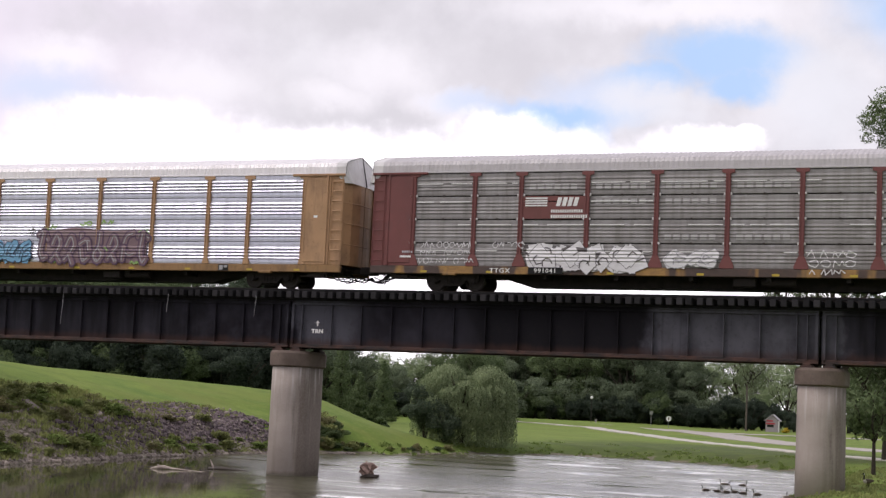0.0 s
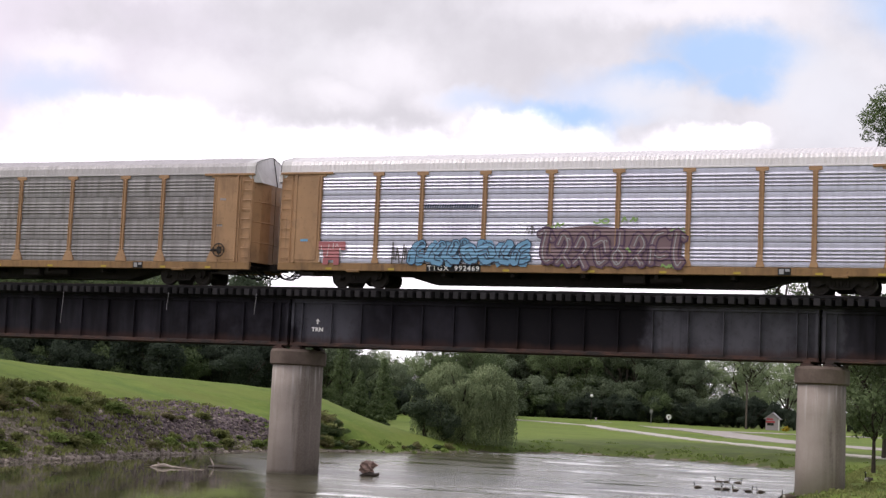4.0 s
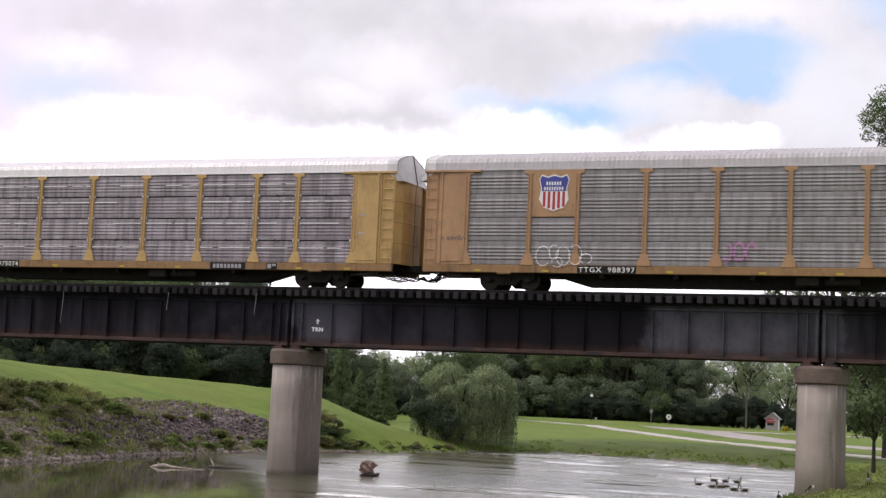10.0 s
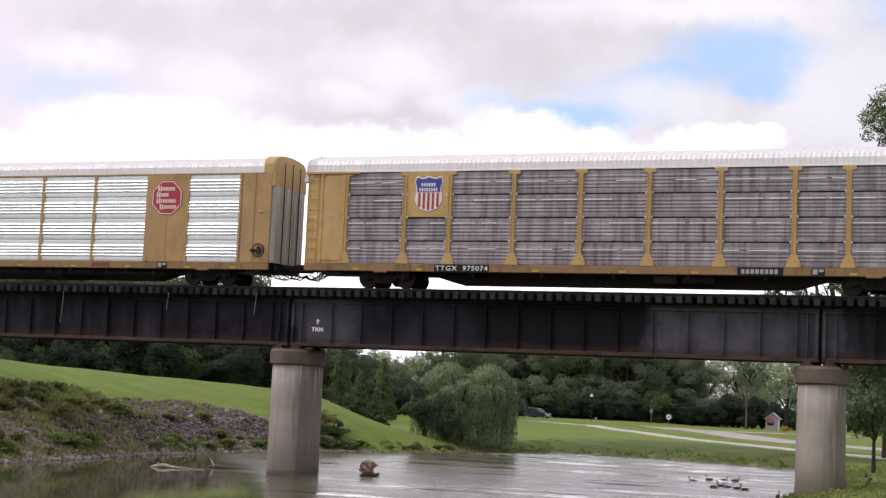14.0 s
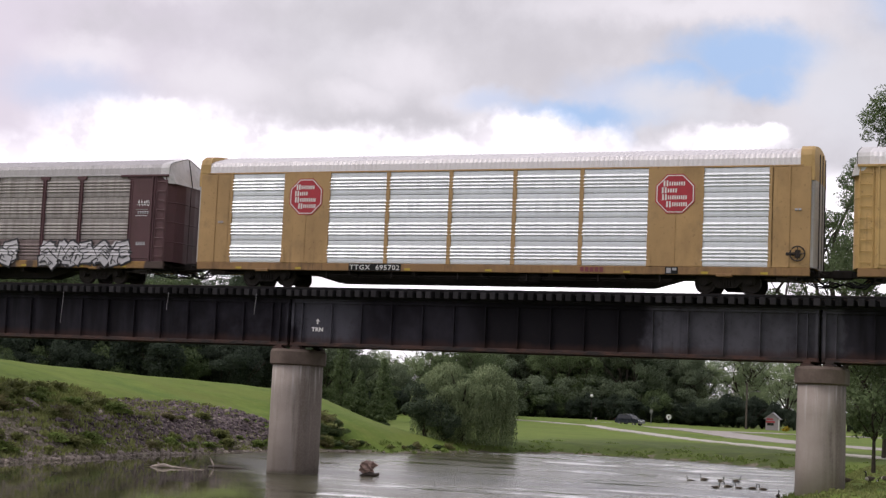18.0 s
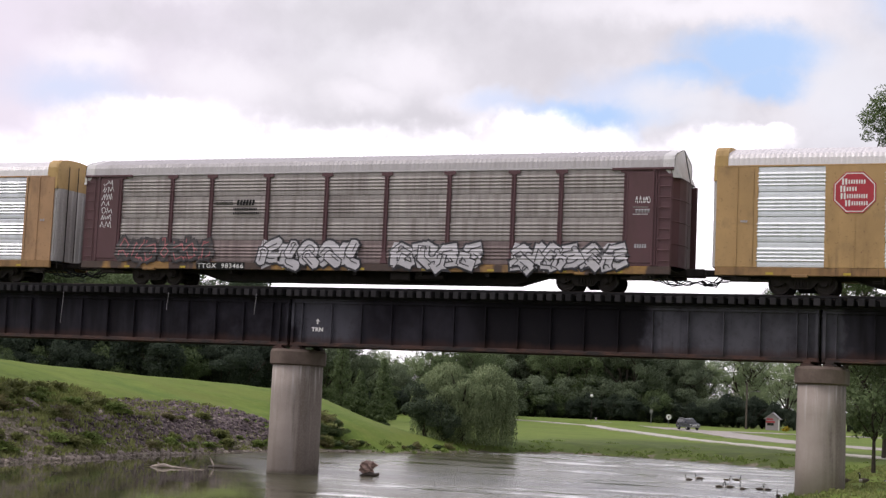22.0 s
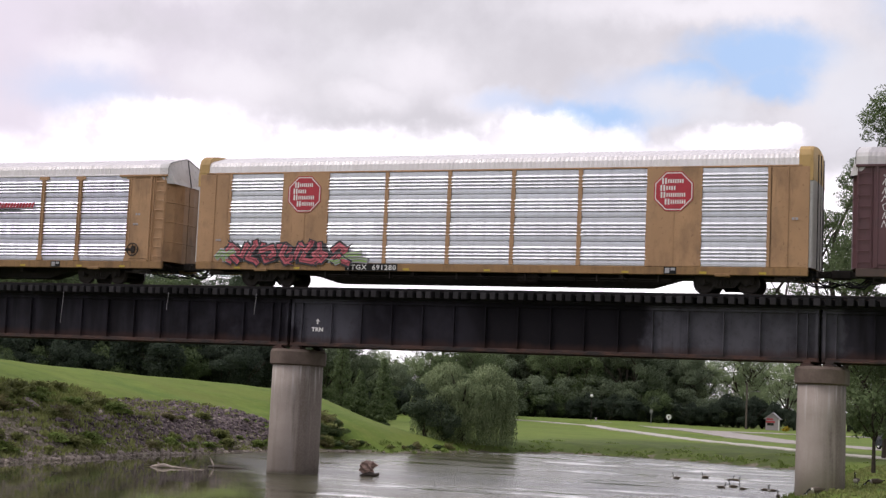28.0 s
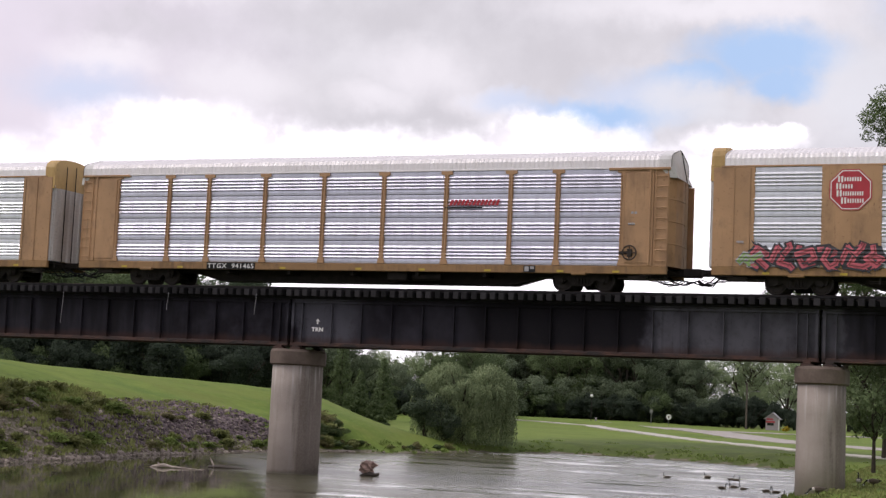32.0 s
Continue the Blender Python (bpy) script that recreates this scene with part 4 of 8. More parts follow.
# abstract hooked and looping forms, no letters
SPRAY_PATHS = [
    [[(0.0, 0.9), (0.5, 1.0), (0.95, 0.8)], [(0.5, 0.95), (0.35, 0.4), (0.7, 0.05), (1.0, 0.2)]],
    [[(0.1, 0.6), (0.5, 0.95), (0.95, 0.62), (0.5, 0.3), (0.1, 0.1)], [(0.5, 0.3), (0.9, 0.0)]],
    [[(0.2, 1.0), (0.1, 0.5), (0.4, 0.0), (0.95, 0.15)], [(0.1, 0.6), (0.8, 0.78), (0.98, 0.42)]],
    [[(0.95, 1.0), (0.4, 0.85), (0.12, 0.5), (0.5, 0.18), (0.95, 0.3)], [(0.12, 0.5), (0.0, 0.05)]],
    [[(0.0, 0.2), (0.3, 0.88), (0.65, 0.55), (0.4, 0.1), (0.95, 0.0)], [(0.65, 0.55), (1.0, 0.92)]],
    [[(0.5, 1.0), (0.5, 0.55), (0.08, 0.3), (0.5, 0.02), (0.95, 0.35), (0.5, 0.55)]],
]


def graffiti(car, x0, x1, z0, z1, n, fill, edge, seed, label, spiky=True, halo=None, rim=0.11, keyline=None, accent=None, body=0.3):
    """Spray-painted interlocked shapes: a cloud or keyline behind, outlined broad strokes, inner lines and drips."""
    rng = random.Random(seed)
    y = -HALF - 0.09
    out, ins, lines, key = Geo(), Geo(), Geo(), Geo()
    w, h = (x1 - x0) / n, z1 - z0
    if halo is not None:
        hg = Geo()
        for i in range(n):
            hg.poly(blob_outline(rng, x0 + w * (i + 0.5), (z0 + z1) / 2 - 0.03, w * 1.05, h * 0.9, True)[::-1], y + 0.007 + 0.001 * (i % 3), 0.002)
        put("graffiti", hg, halo, car, label)["kind"] = "stuff"
    width = min(w, h) * body
    order = [rng.randrange(len(SPRAY_PATHS)) for i in range(n)]
    for i in range(n):
        a = x0 + w * i
        tilt = rng.uniform(-0.12, 0.12)
        wide = rng.uniform(0.95, 1.1)
        drop = rng.uniform(-0.05, 0.05) * h
        for p, path in enumerate(SPRAY_PATHS[order[i]]):
            pts = []
            for u, v in path:
                px = a + width * 0.35 + u * (w * wide - width * 0.7) + tilt * (v - 0.5) * h + rng.uniform(-0.04, 0.04) * w
                pts.append((px, z0 + width * 0.6 + v * (h - width * 1.2) + drop + rng.uniform(-0.04, 0.04) * h))
            if spiky:
                (ax, az), (bx, bz) = pts[-2], pts[-1]
                pts.append((bx + rng.uniform(-0.25, 0.35) * w, bz + rng.choice((-0.1, 0.12)) * h))
            else:
                # rounded courses through the corners
                soft = [pts[0]]
                for (ax, az), (bx, bz), (cx, cz) in zip(pts, pts[1:], pts[2:]):
                    soft += [(bx + (ax - bx) * 0.3, bz + (az - bz) * 0.3), (bx * 0.8 + (ax + cx) * 0.1, bz * 0.8 + (az + cz) * 0.1), (bx + (cx - bx) * 0.3, bz + (cz - bz) * 0.3)]
                pts = soft + [pts[-1]]
            lift = 0.024 * p + 0.007 * (i % 3)
            if keyline:
                thick(key, pts, y + 0.011 - 0.002 * (i % 3), width + rim * 1.7, not spiky)
            thick(out, pts, y - lift, width + rim, not spiky)
            thick(ins, pts, y - lift - 0.0062, width, not spiky)
            if spiky:
                for q in range(2):
                    px, pz = rng.choice(pts)
                    dx, dz = rng.choice((-1, 1)) * rng.uniform(0.25, 0.5) * w, rng.choice((-1, 1)) * rng.uniform(0.1, 0.28) * h
                    tri = [(px, pz + width * 0.45), (px, pz - width * 0.45), (px + dx, pz + dz)]
                    out.poly([(a_ + (a_ - px) * 0.15, b_ + (b_ - pz) * 0.2) for a_, b_ in tri], y - lift - 0.0055 - 0.0003 * q, 0.0002)
                    ins.poly([(px + (a_ - px) * 0.78, pz + (b_ - pz) * 0.65) for a_, b_ in tri], y - lift - 0.0115 - 0.0003 * q, 0.0002)
            off = rng.choice((-1, 1)) * width * rng.uniform(0.12, 0.26)
            stroke(lines, [(s_ + off, t_ + off * 0.6) for s_, t_ in pts], y - lift - 0.021, 0.045)
            if rng.random() < 0.7:
                k = rng.randrange(len(pts))
                cx, cz = pts[k]
                stroke(lines, [(cx + width * 0.3 * math.cos(t * 0.9), cz + width * 0.3 * math.sin(t * 0.9)) for t in range(5)], y - lift - 0.023, 0.04)
    o = put("graffiti", out, edge, car, label)
    o["kind"] = "stuff"
    if keyline:
        put("keyline", key, keyline, o)["kind"] = "stuff"
    put("fill", ins, fill, o)["kind"] = "stuff"
    put("line_work", lines, accent or edge, o)["kind"] = "stuff"


def scribble(car, x0, x1, z0, z1, n, material, seed, label, width=0.045):
    rng = random.Random(seed)
    g = Geo()
    for i in range(n):
        cx = x0 + (x1 - x0) * (i + 0.5) / n
        w = (x1 - x0) / n
        zc, hh = (z0 + z1) / 2, (z1 - z0)
        a0 = rng.uniform(0, 6.28)
        if rng.random() < 0.45:
            pts = [(cx + math.cos(a0 + j * 0.62) * w * 0.46 * rng.uniform(0.7, 1.1), zc + math.sin(a0 + j * 0.62) * hh * 0.48 * rng.uniform(0.7, 1.05)) for j in range(rng.randint(5, 11))]
        else:
            pts = [(cx + w * (-0.5 + j / 3.5) + rng.uniform(-0.15, 0.15) * w, zc + hh * (0.45 if j % 2 else -0.45) * rng.uniform(0.4, 1.1)) for j in range(rng.randint(3, 5))]
        stroke(g, pts, -HALF - 0.085 - 0.001 * (i % 3), width)
    put("graffiti", g, material, car, label)["kind"] = "stuff"


def word_bars(g, x, z, w, h, y, pitch=0.055):
    """A row of plain upright bars as long and as high as the word it stands for."""
    n = max(1, int(w / pitch))
    for i in range(n):
        a = x + w * i / n
        g.poly([(a, z), (a + w / n * 0.6, z), (a + w / n * 0.6, z + h), (a, z + h)], y)


def shield(car, x, z, w, h):
    """A railway emblem: blue top with pale bars for its words, red and white stripes below."""
    y = -HALF - 0.075
    o = [(-0.5, 0.36), (-0.42, 0.5), (-0.22, 0.44), (0, 0.5), (0.22, 0.44), (0.42, 0.5), (0.5, 0.36), (0.43, 0.12), (0.49, -0.18), (0.34, -0.4), (0, -0.5), (-0.34, -0.4), (-0.49, -0.18), (-0.43, 0.12)]
    sc = lambda q, k=1.0: [(x + a * w * k, z + b * h * k) for a, b in q]
    s = put("emblem", Geo().poly(sc(o)[::-1], y), M["white"], car, "blue, red and white shield emblem")
    top = [(-0.47, 0.35), (-0.41, 0.46), (-0.22, 0.405), (0, 0.46), (0.22, 0.405), (0.41, 0.46), (0.47, 0.35), (0.4, 0.12), (0.41, 0.04), (-0.41, 0.04), (-0.4, 0.12)]
    put("blue_field", Geo().poly(sc(top)[::-1], y - 0.003), M["blue"], s)
    g = Geo()
    for a in (-0.36, -0.2, -0.04, 0.12, 0.28):
        low = -0.46 + 0.36 * abs(a + 0.04) ** 1.3
        g.poly(sc([(a, 0.03), (a + 0.085, 0.03), (a + 0.085, low), (a, low)])[::-1], y - 0.003)
    put("stripes", g, M["red"], s)["kind"] = "stuff"
    g = Geo()
    for r, (zz, ww) in enumerate(((0.3, 0.52), (0.16, 0.66))):
        word_bars(g, x - ww / 2 * w, z + (zz - 0.095) * h, ww * w, 0.095 * h, y - 0.006, 0.1)
    put("lettering", g, M["white"], s)["kind"] = "stuff"


def octagon(car, x, z, w):
    y = -HALF - 0.075
    pts = lambda r: [(x + r * math.cos(math.pi / 8 + math.pi / 4 * i), z + r * math.sin(math.pi / 8 + math.pi / 4 * i)) for i in range(8)]
    r = w / 2 / math.cos(math.pi / 8)
    s = put("emblem", Geo().poly(pts(r), y), M["red"], car, "red octagonal emblem with a white border")
    put("border", Geo().poly(pts(r * 0.95), y - 0.003), M["white"], s)
    put("red_field", Geo().poly(pts(r * 0.9), y - 0.006), M["red"], s)
    g = Geo()
    for i in range(4):
        zz = z + w * (0.26 - 0.175 * i)
        word_bars(g, x - w * (0.3, 0.34, 0.33, 0.22)[i], zz - w * 0.075, w * 0.15, w * 0.15, y - 0.009, 0.11)
        word_bars(g, x - w * (0.15, 0.19, 0.18, 0.07)[i], zz - w * 0.055, w * (0.42, 0.26, 0.5, 0.4)[i], w * 0.1, y - 0.009, 0.085)
    put("lettering", g, M["white"], s)["kind"] = "stuff"


def bars(car, x0, x1, z0, z1, n, material, label, slant=0.0, name="lettering", depth=0.078):
    g = Geo()
    w = (x1 - x0) / n
    for i in range(n):
        a = x0 + w * i
        h = z1 - z0
        g.poly([(a, z0), (a + w * 0.72, z0), (a + w * 0.72 + slant * h, z1), (a + slant * h, z1)], -HALF - depth)
    ob = put(name, g, material, car, label)
    if n > 1:
        ob["kind"] = "stuff"


def rack_car(offset, frame, panel, roof, label, smooth_end=False, flared=True, number="", num_x=-5.6, num_plate=True, plates=(), sill=None, end_paint=None, light=None, low_panel=None, relief=1.0):
    """An enclosed car carrier: underframe on two trucks, posts, corrugated sheets, roof and end doors."""
    car = empty("autorack_car", Matrix.Translation((offset, TRACK_Y, 0)))
    fm, pm, rm = M[frame], M[panel], M[roof]
    sm = M[sill or "yellow_sill"]
    end = 13.3 if smooth_end else 13.65
    strip_in = 13.05
    # underframe
    g = Geo().box(-end, end, -HALF - 0.05, -HALF + 0.12, SILL_LOW, SILL_TOP, 0.02)
    put("side_sill", g, sm, car, "dirty side sill")
    g = Geo().box(-end, end, HALF - 0.12, HALF + 0.05, SILL_LOW, SILL_TOP, 0.02)
    put("side_sill", g, sm, car)

    def belly():
        g = Geo()
        prof = [(-13.3, 0.62), (-8.9, 0.62), (-8.1, 0.58), (-6.9, 0.24), (6.9, 0.24), (8.1, 0.58), (8.9, 0.62), (13.3, 0.62)]
        g.loft([[(x, -0.45, z), (x, 0.45, z), (x, 0.45, 0.9), (x, -0.45, 0.9)] for x, z in prof], True, True)
        return g.mesh("center_sill")
    put("center_sill", cached("belly", belly), M["black_steel"], car, "black deep centre sill")
    for x in (-6, -3, 0, 3, 6):
        put("cross_bearer", cached("bearer", lambda: Geo().box(-0.08, 0.08, -1.36, 1.36, 0.5, 0.66).mesh("cross_bearer")), M["black_steel"], car, "", Matrix.Translation((x, 0, 0)))
    put("deck", cached("deck", lambda: Geo().box(-13.3, 13.3, -1.37, 1.37, 0.9, 0.98).mesh("deck")), M["black_steel"], car)
    for x in (-10.06, 10.06):
        truck(car, x, offset)
    # couplers, hoses and steps at both ends
    for s in (-1, 1):
        g = Geo().box(min(s * 13.1, s * 14.0), max(s * 13.1, s * 14.0), -0.16, 0.16, 0.72, 0.98, 0.03)
        g.box(min(s * 13.95, s * 14.4), max(s * 13.95, s * 14.4), -0.2, 0.2, 0.66, 1.02, 0.06)
        put("coupler", g, M["black_steel"], car, "black knuckle coupler")
        g = Geo()
        for yy in (-0.35, 0.35):
            g.tube([(s * 13.3, yy, 0.72), (s * 13.6, yy * 0.9, 0.46), (s * 14.0, yy * 0.6, 0.36), (s * 14.36, yy * 0.4, 0.5)], 0.03, 6)
        g.tube([(s * 12.4, -0.9, 0.6), (s * 12.9, -0.9, 0.44), (s * 13.5, -0.7, 0.42), (s * 13.9, -0.5, 0.55)], 0.022, 6)
        g.tube([(s * 13.6, -1.2, 0.7), (s * 12.8, -1.2, 0.52), (s * 12.2, -1.2, 0.5)], 0.02, 6)
        put("air_hose", g, M["rubber"], car, "black rubber air hoses")
        g = Geo()
        for zz in (0.42, 0.62):
            g.tube([(s * 12.5, -1.5, zz), (s * 13.0, -1.5, zz)], 0.016, 6)
        for xx in (12.5, 13.0):
            g.tube([(s * xx, -1.5, 0.42), (s * xx, -1.5, 0.75)], 0.016, 6)
        put("step", g, M["black_steel"], car)
        g = Geo()
        g.tube([(s * 13.62, -1.42, 0.86), (s * 13.72, -0.9, 0.8), (s * 13.74, -0.3, 0.82), (s * 13.9, -0.18, 0.95)], 0.02, 6)
        g.tube([(s * 13.62, -1.42, 0.86), (s * 13.66, -1.46, 0.62)], 0.02, 6)
        put("uncoupling_lever", g, M["black_steel"], car)
        g = Geo()
        for k in range(3):
            pts = [(s * (13.0 + 0.1 * k), -1.05 + 0.3 * k, 0.6), (s * (13.25 + 0.1 * k), -1.0 + 0.3 * k, 0.36 - 0.04 * k), (s * (13.7 + 0.08 * k), -0.8 + 0.2 * k, 0.33), (s * (13.95 + 0.1 * k), -0.6 + 0.2 * k, 0.52), (s * 14.3, -0.3 + 0.1 * k, 0.45)]
            g.tube(pts, 0.026, 6)
        put("cable_loop", g, M["rubber"], car, "drooping black cables")
        g = Geo().box(min(s * 12.0, s * 12.75), max(s * 12.0, s * 12.75), -1.3, -0.9, 0.46, 0.64, 0.03).tube([(s * 11.6, -1.2, 0.52), (s * 12.3, -1.2, 0.52)], 0.05, 8)
        put("brake_rigging", g, M["wheel_steel"], car)
    # sheets; the older ones show open seams
    tall = 0.925 if light else 0.955
    for i in range(9):
        a, b = POSTS[i] + 0.06, POSTS[i + 1] - 0.06
        w = round(b - a, 2)
        if i in plates:
            continue
        rows = range(2) if ("half", i) in plates else range(4)
        for r in rows:
            put("panel", dressed(("sheet", w, tall, relief), lambda: sheet_mesh(w, tall, relief), M[low_panel] if low_panel and r == 0 else pm), None, car, "", Matrix.Translation(((a + b) / 2, -HALF, SILL_TOP + 0.012 + SHEET_STEP * r)))
    back = Geo()
    prof = []
    for i in range(23):
        prof += [(HALF, 1.0 + i * 0.17), (HALF + 0.04, 1.06 + i * 0.17), (HALF, 1.12 + i * 0.17)]
    back.loft([[(x, y, z) for y, z in prof] for x in (-13.0, 13.0)])
    put("far_side", dressed("far_side", lambda: back.mesh("far_side"), pm), None, car, "far side of corrugated sheets")
    put("inner_lining", cached("lining", lambda: Geo().box(-12.9, 12.9, -HALF + 0.06, -HALF + 0.09, 1.0, 4.86).mesh("inner_lining")), M["black_steel"], car)
    # posts
    for i, x in enumerate(POSTS):
        if smooth_end:
            put("post", dressed("thin_post", thin_post_mesh, fm), None, car, "", Matrix.Translation((x, -HALF - 0.045, 0)))
        else:
            put("post", dressed(("post", flared), lambda: post_mesh(flared), fm), None, car, "", Matrix.Translation((x, -HALF - 0.062, 0)))
    for p in plates:
        if isinstance(p, int):
            g = Geo().box(POSTS[p] - 0.1, POSTS[p + 1] + 0.1, -HALF - 0.052, -HALF + 0.02, SILL_TOP, 4.86, 0.012)
            mid = (POSTS[p] + POSTS[p + 1]) / 2
            g.box(mid - 0.02, mid + 0.02, -HALF - 0.068, -HALF - 0.05, SILL_TOP, 4.86)
            g.add([(POSTS[p] - 0.1, -HALF - 0.1, 0.99), (POSTS[p] + 0.05, -HALF - 0.06, 1.7), (POSTS[p] + 0.09, -HALF - 0.1, 0.99)], [(0, 1, 2)])
            put("plate", g, fm, car, "painted steel plate between the sheets")
        else:
            i = p[1]
            put("plate", Geo().box(POSTS[i] + 0.05, POSTS[i + 1] - 0.05, -HALF - 0.05, -HALF + 0.02, 2.94, 4.86, 0.012), fm, car, "painted steel plate behind the emblem")
    # eave
    g = Geo().box(-13.0 if smooth_end else -11.9, 13.0 if smooth_end else 11.9, -HALF - 0.05, -HALF + 0.05, 4.86, 4.93, 0.01)
    put("eave_rail", g, rm if not smooth_end else fm, car)
    # ends
    for s in (-1, 1):
        x0, x1 = sorted((s * 11.82, s * (end if smooth_end else strip_in - 0.002)))
        for side in (-1, 1):
            y0, y1 = sorted((side * (HALF + 0.045), side * (HALF - 0.03)))
            g = Geo().box(x0, x1, y0, y1, SILL_TOP, 4.86, 0.015)
            if side < 0 and not smooth_end:
                a = s * 12.9
                g.box(min(s * 11.84, a), max(s * 11.84, a), y0 - 0.03, y0, 1.1, 4.7, 0.01)
                g.box(a - 0.04, a + 0.04, y0 - 0.06, y0, 1.0, 4.86, 0.01)
                g.box(s * 12.15 - 0.1, s * 12.15 + 0.1, y0 - 0.034, y0 - 0.028, 4.55, 4.7)
            elif side < 0:
                g.box(s * 12.5 - 0.03, s * 12.5 + 0.03, y0 - 0.03, y0, 1.0, 4.86, 0.01)
            put("end_panel", g, fm, car, "painted corner panel")
        if not smooth_end:
            g = Geo().box(min(s * 11.2, s * 13.7), max(s * 11.2, s * 13.7), -HALF - 0.11, -HALF + 0.02, 4.8, 4.9, 0.015)
            put("door_track", g, fm, car)
            for side in (-1, 1):
                y0, y1 = sorted((side * (HALF + 0.01), side * (HALF - 0.05)))
                put("corner_strip", Geo().box(min(s * strip_in, s * end), max(s * strip_in, s * end), y0, y1, SILL_TOP, 4.84, 0.012), fm, car, "corner strip behind the ladder")
            lad = Geo()
            for k in range(9):
                zz = 1.2 + k * 0.42
                lad.tube([(s * 13.12, -HALF - 0.07, zz), (s * 13.6, -HALF - 0.07, zz)], 0.018, 5)
            for xx in (13.12, 13.6):
                lad.tube([(s * xx, -HALF - 0.065, 1.0), (s * xx, -HALF - 0.065, 4.8)], 0.02, 5)
            put("ladder", lad, fm, car)
            ec = M[end_paint] if end_paint else fm
            # two folding doors bowed outwards, the far one set a little proud
            for y0, y1, bow in ((-1.42, -0.02, 0.3), (0.02, 1.42, 0.3)):
                g = Geo()
                pr = [(y0, end - 0.03), (y0 * 0.72 + y1 * 0.28, end + bow * 0.62), (y1 * 0.72 + y0 * 0.28, end + bow), (y1, end + bow * (1.0 if y1 < 0.5 else 0.1))]
                if y0 > 0:
                    pr = [(y0, end + bow), (y0 * 0.72 + y1 * 0.28, end + bow), (y1 * 0.72 + y0 * 0.28, end + bow * 0.62), (y1, end - 0.03)]
                g.loft([[(s * x, y, z) for y, x in pr] for z in (1.0, 4.55)])
                for fr in (0.25, 0.5, 0.75):
                    z = 1.0 + 3.55 * fr
                    g.tube([(s * x, y, z) for y, x in pr], 0.025, 5)
                put("end_door", g, fm, car, "painted folding end door")
            g = Geo().box(min(s * end, s * (end + 0.34)), max(s * end, s * (end + 0.34)), 1.42, 1.5, 1.0, 4.5, 0.02)
            put("door_edge", g, fm, car)
            g = Geo()
            ring0 = [(s * (end - 0.4), y * 1.004, z + 0.012) for y, z in ROOF_PROFILE]
            ring1 = [(s * (end + 0.06), y * 1.004, z + 0.012) for y, z in ROOF_PROFILE]
            g.loft([ring0, ring1])
            # the flat gabled fascia over the doors
            fascia = [(s * (end + 0.06), y * 1.004, z + 0.012) for y, z in ROOF_PROFILE] + [(s * (end + 0.3), 1.3, 4.5), (s * (end + 0.34), 0.0, 4.5), (s * (end + 0.3), -1.3, 4.5)]
            g.add(fascia, [tuple(range(len(fascia)))])
            for k in (-1, 1):
                g.add([(s * (end + 0.06), k * 1.526, 4.912), (s * (end + 0.3), k * 1.3, 4.5), (s * (end - 0.02), k * 1.5, 4.5), (s * (end - 0.4), k * 1.526, 4.912)], [(0, 1, 2, 3)])
            put("roof_end", g, M["white_steel"] if not end_paint else ec, car, "pale steel gabled roof end")
            g = Geo().tube([(s * (end + 0.36), 0.02, 4.5), (s * (end + 0.1), 0.02, 5.76)], 0.02, 5)
            g.tube([(s * (end + 0.07), y * 1.01, z + 0.015) for y, z in ROOF_PROFILE], 0.011, 5)
            put("end_strap", g, M["black_steel"], car)
        else:
            # a rounded cap and tall corrugated doors
            g = Geo()
            ring0 = [(s * (end - 0.42), y, z + 0.01) for y, z in CAP_PROFILE]
            ring1 = [(s * (end + 0.0), y, z + 0.01) for y, z in CAP_PROFILE]
            ring2 = [(s * (end + 0.1), y * 0.98, z * 0.997) for y, z in CAP_PROFILE]
            low = [(s * (end + 0.14), y * 0.95, 4.35) for y, z in CAP_PROFILE]
            g.loft([[(s * (end - 0.42), y, z) for y, z in ROOF_PROFILE], ring0, ring1, ring2, low])
            put("roof_end", g, M["yellow_bright"], car, "yellow rounded roof end cap")
            for y0 in (-1.52, 1.44):
                put("cap_corner", Geo().box(min(s * (end - 0.45), s * (end + 0.12)), max(s * (end - 0.45), s * (end + 0.12)), y0, y0 + 0.08, 4.33, 4.96, 0.01), M["yellow_bright"], car)
            g = Geo()
            pts = []
            k = 22
            for j in range(k + 1):
                a = -math.pi / 2 + math.pi * j / k
                pts.append((1.47 * math.sin(a), end + 0.17 * math.cos(a) ** 0.5 + (0.03 if j % 2 else 0.0) if 0 < j < k else end))
            g.loft([[(s * x, y, z) for y, x in pts] for z in (0.99, 4.36)])
            put("end_door", g, M["door_silver"], car, "tall corrugated silver end door")
            g = Geo()
            for y in (-0.72, 0.0, 0.72):
                g.tube([(s * (end + 0.2), y, 1.0), (s * (end + 0.2), y, 5.5 - abs(y) * 0.1)], 0.022, 5)
            put("end_strap", g, M["black_steel"], car)
    length = 26.6 if not smooth_end else 26.0
    put("roof", dressed(("roof", length), lambda: roof_mesh(length), rm), None, car, "ribbed sheet metal roof")
    if number:
        if num_plate:
            w = 0.205 * len(number) + 0.15
            put("number_panel", Geo().box(num_x - w / 2, num_x + w / 2, -HALF - 0.062, -HALF - 0.05, 0.665, 0.97), M["black"], car, "black panel with white numbers")
        put("lettering", letters(number.replace(" ", "  "), 0.29, -HALF - 0.068, num_x, 0.715, "lettering"), M["white"], car, "white car number")["kind"] = "stuff"
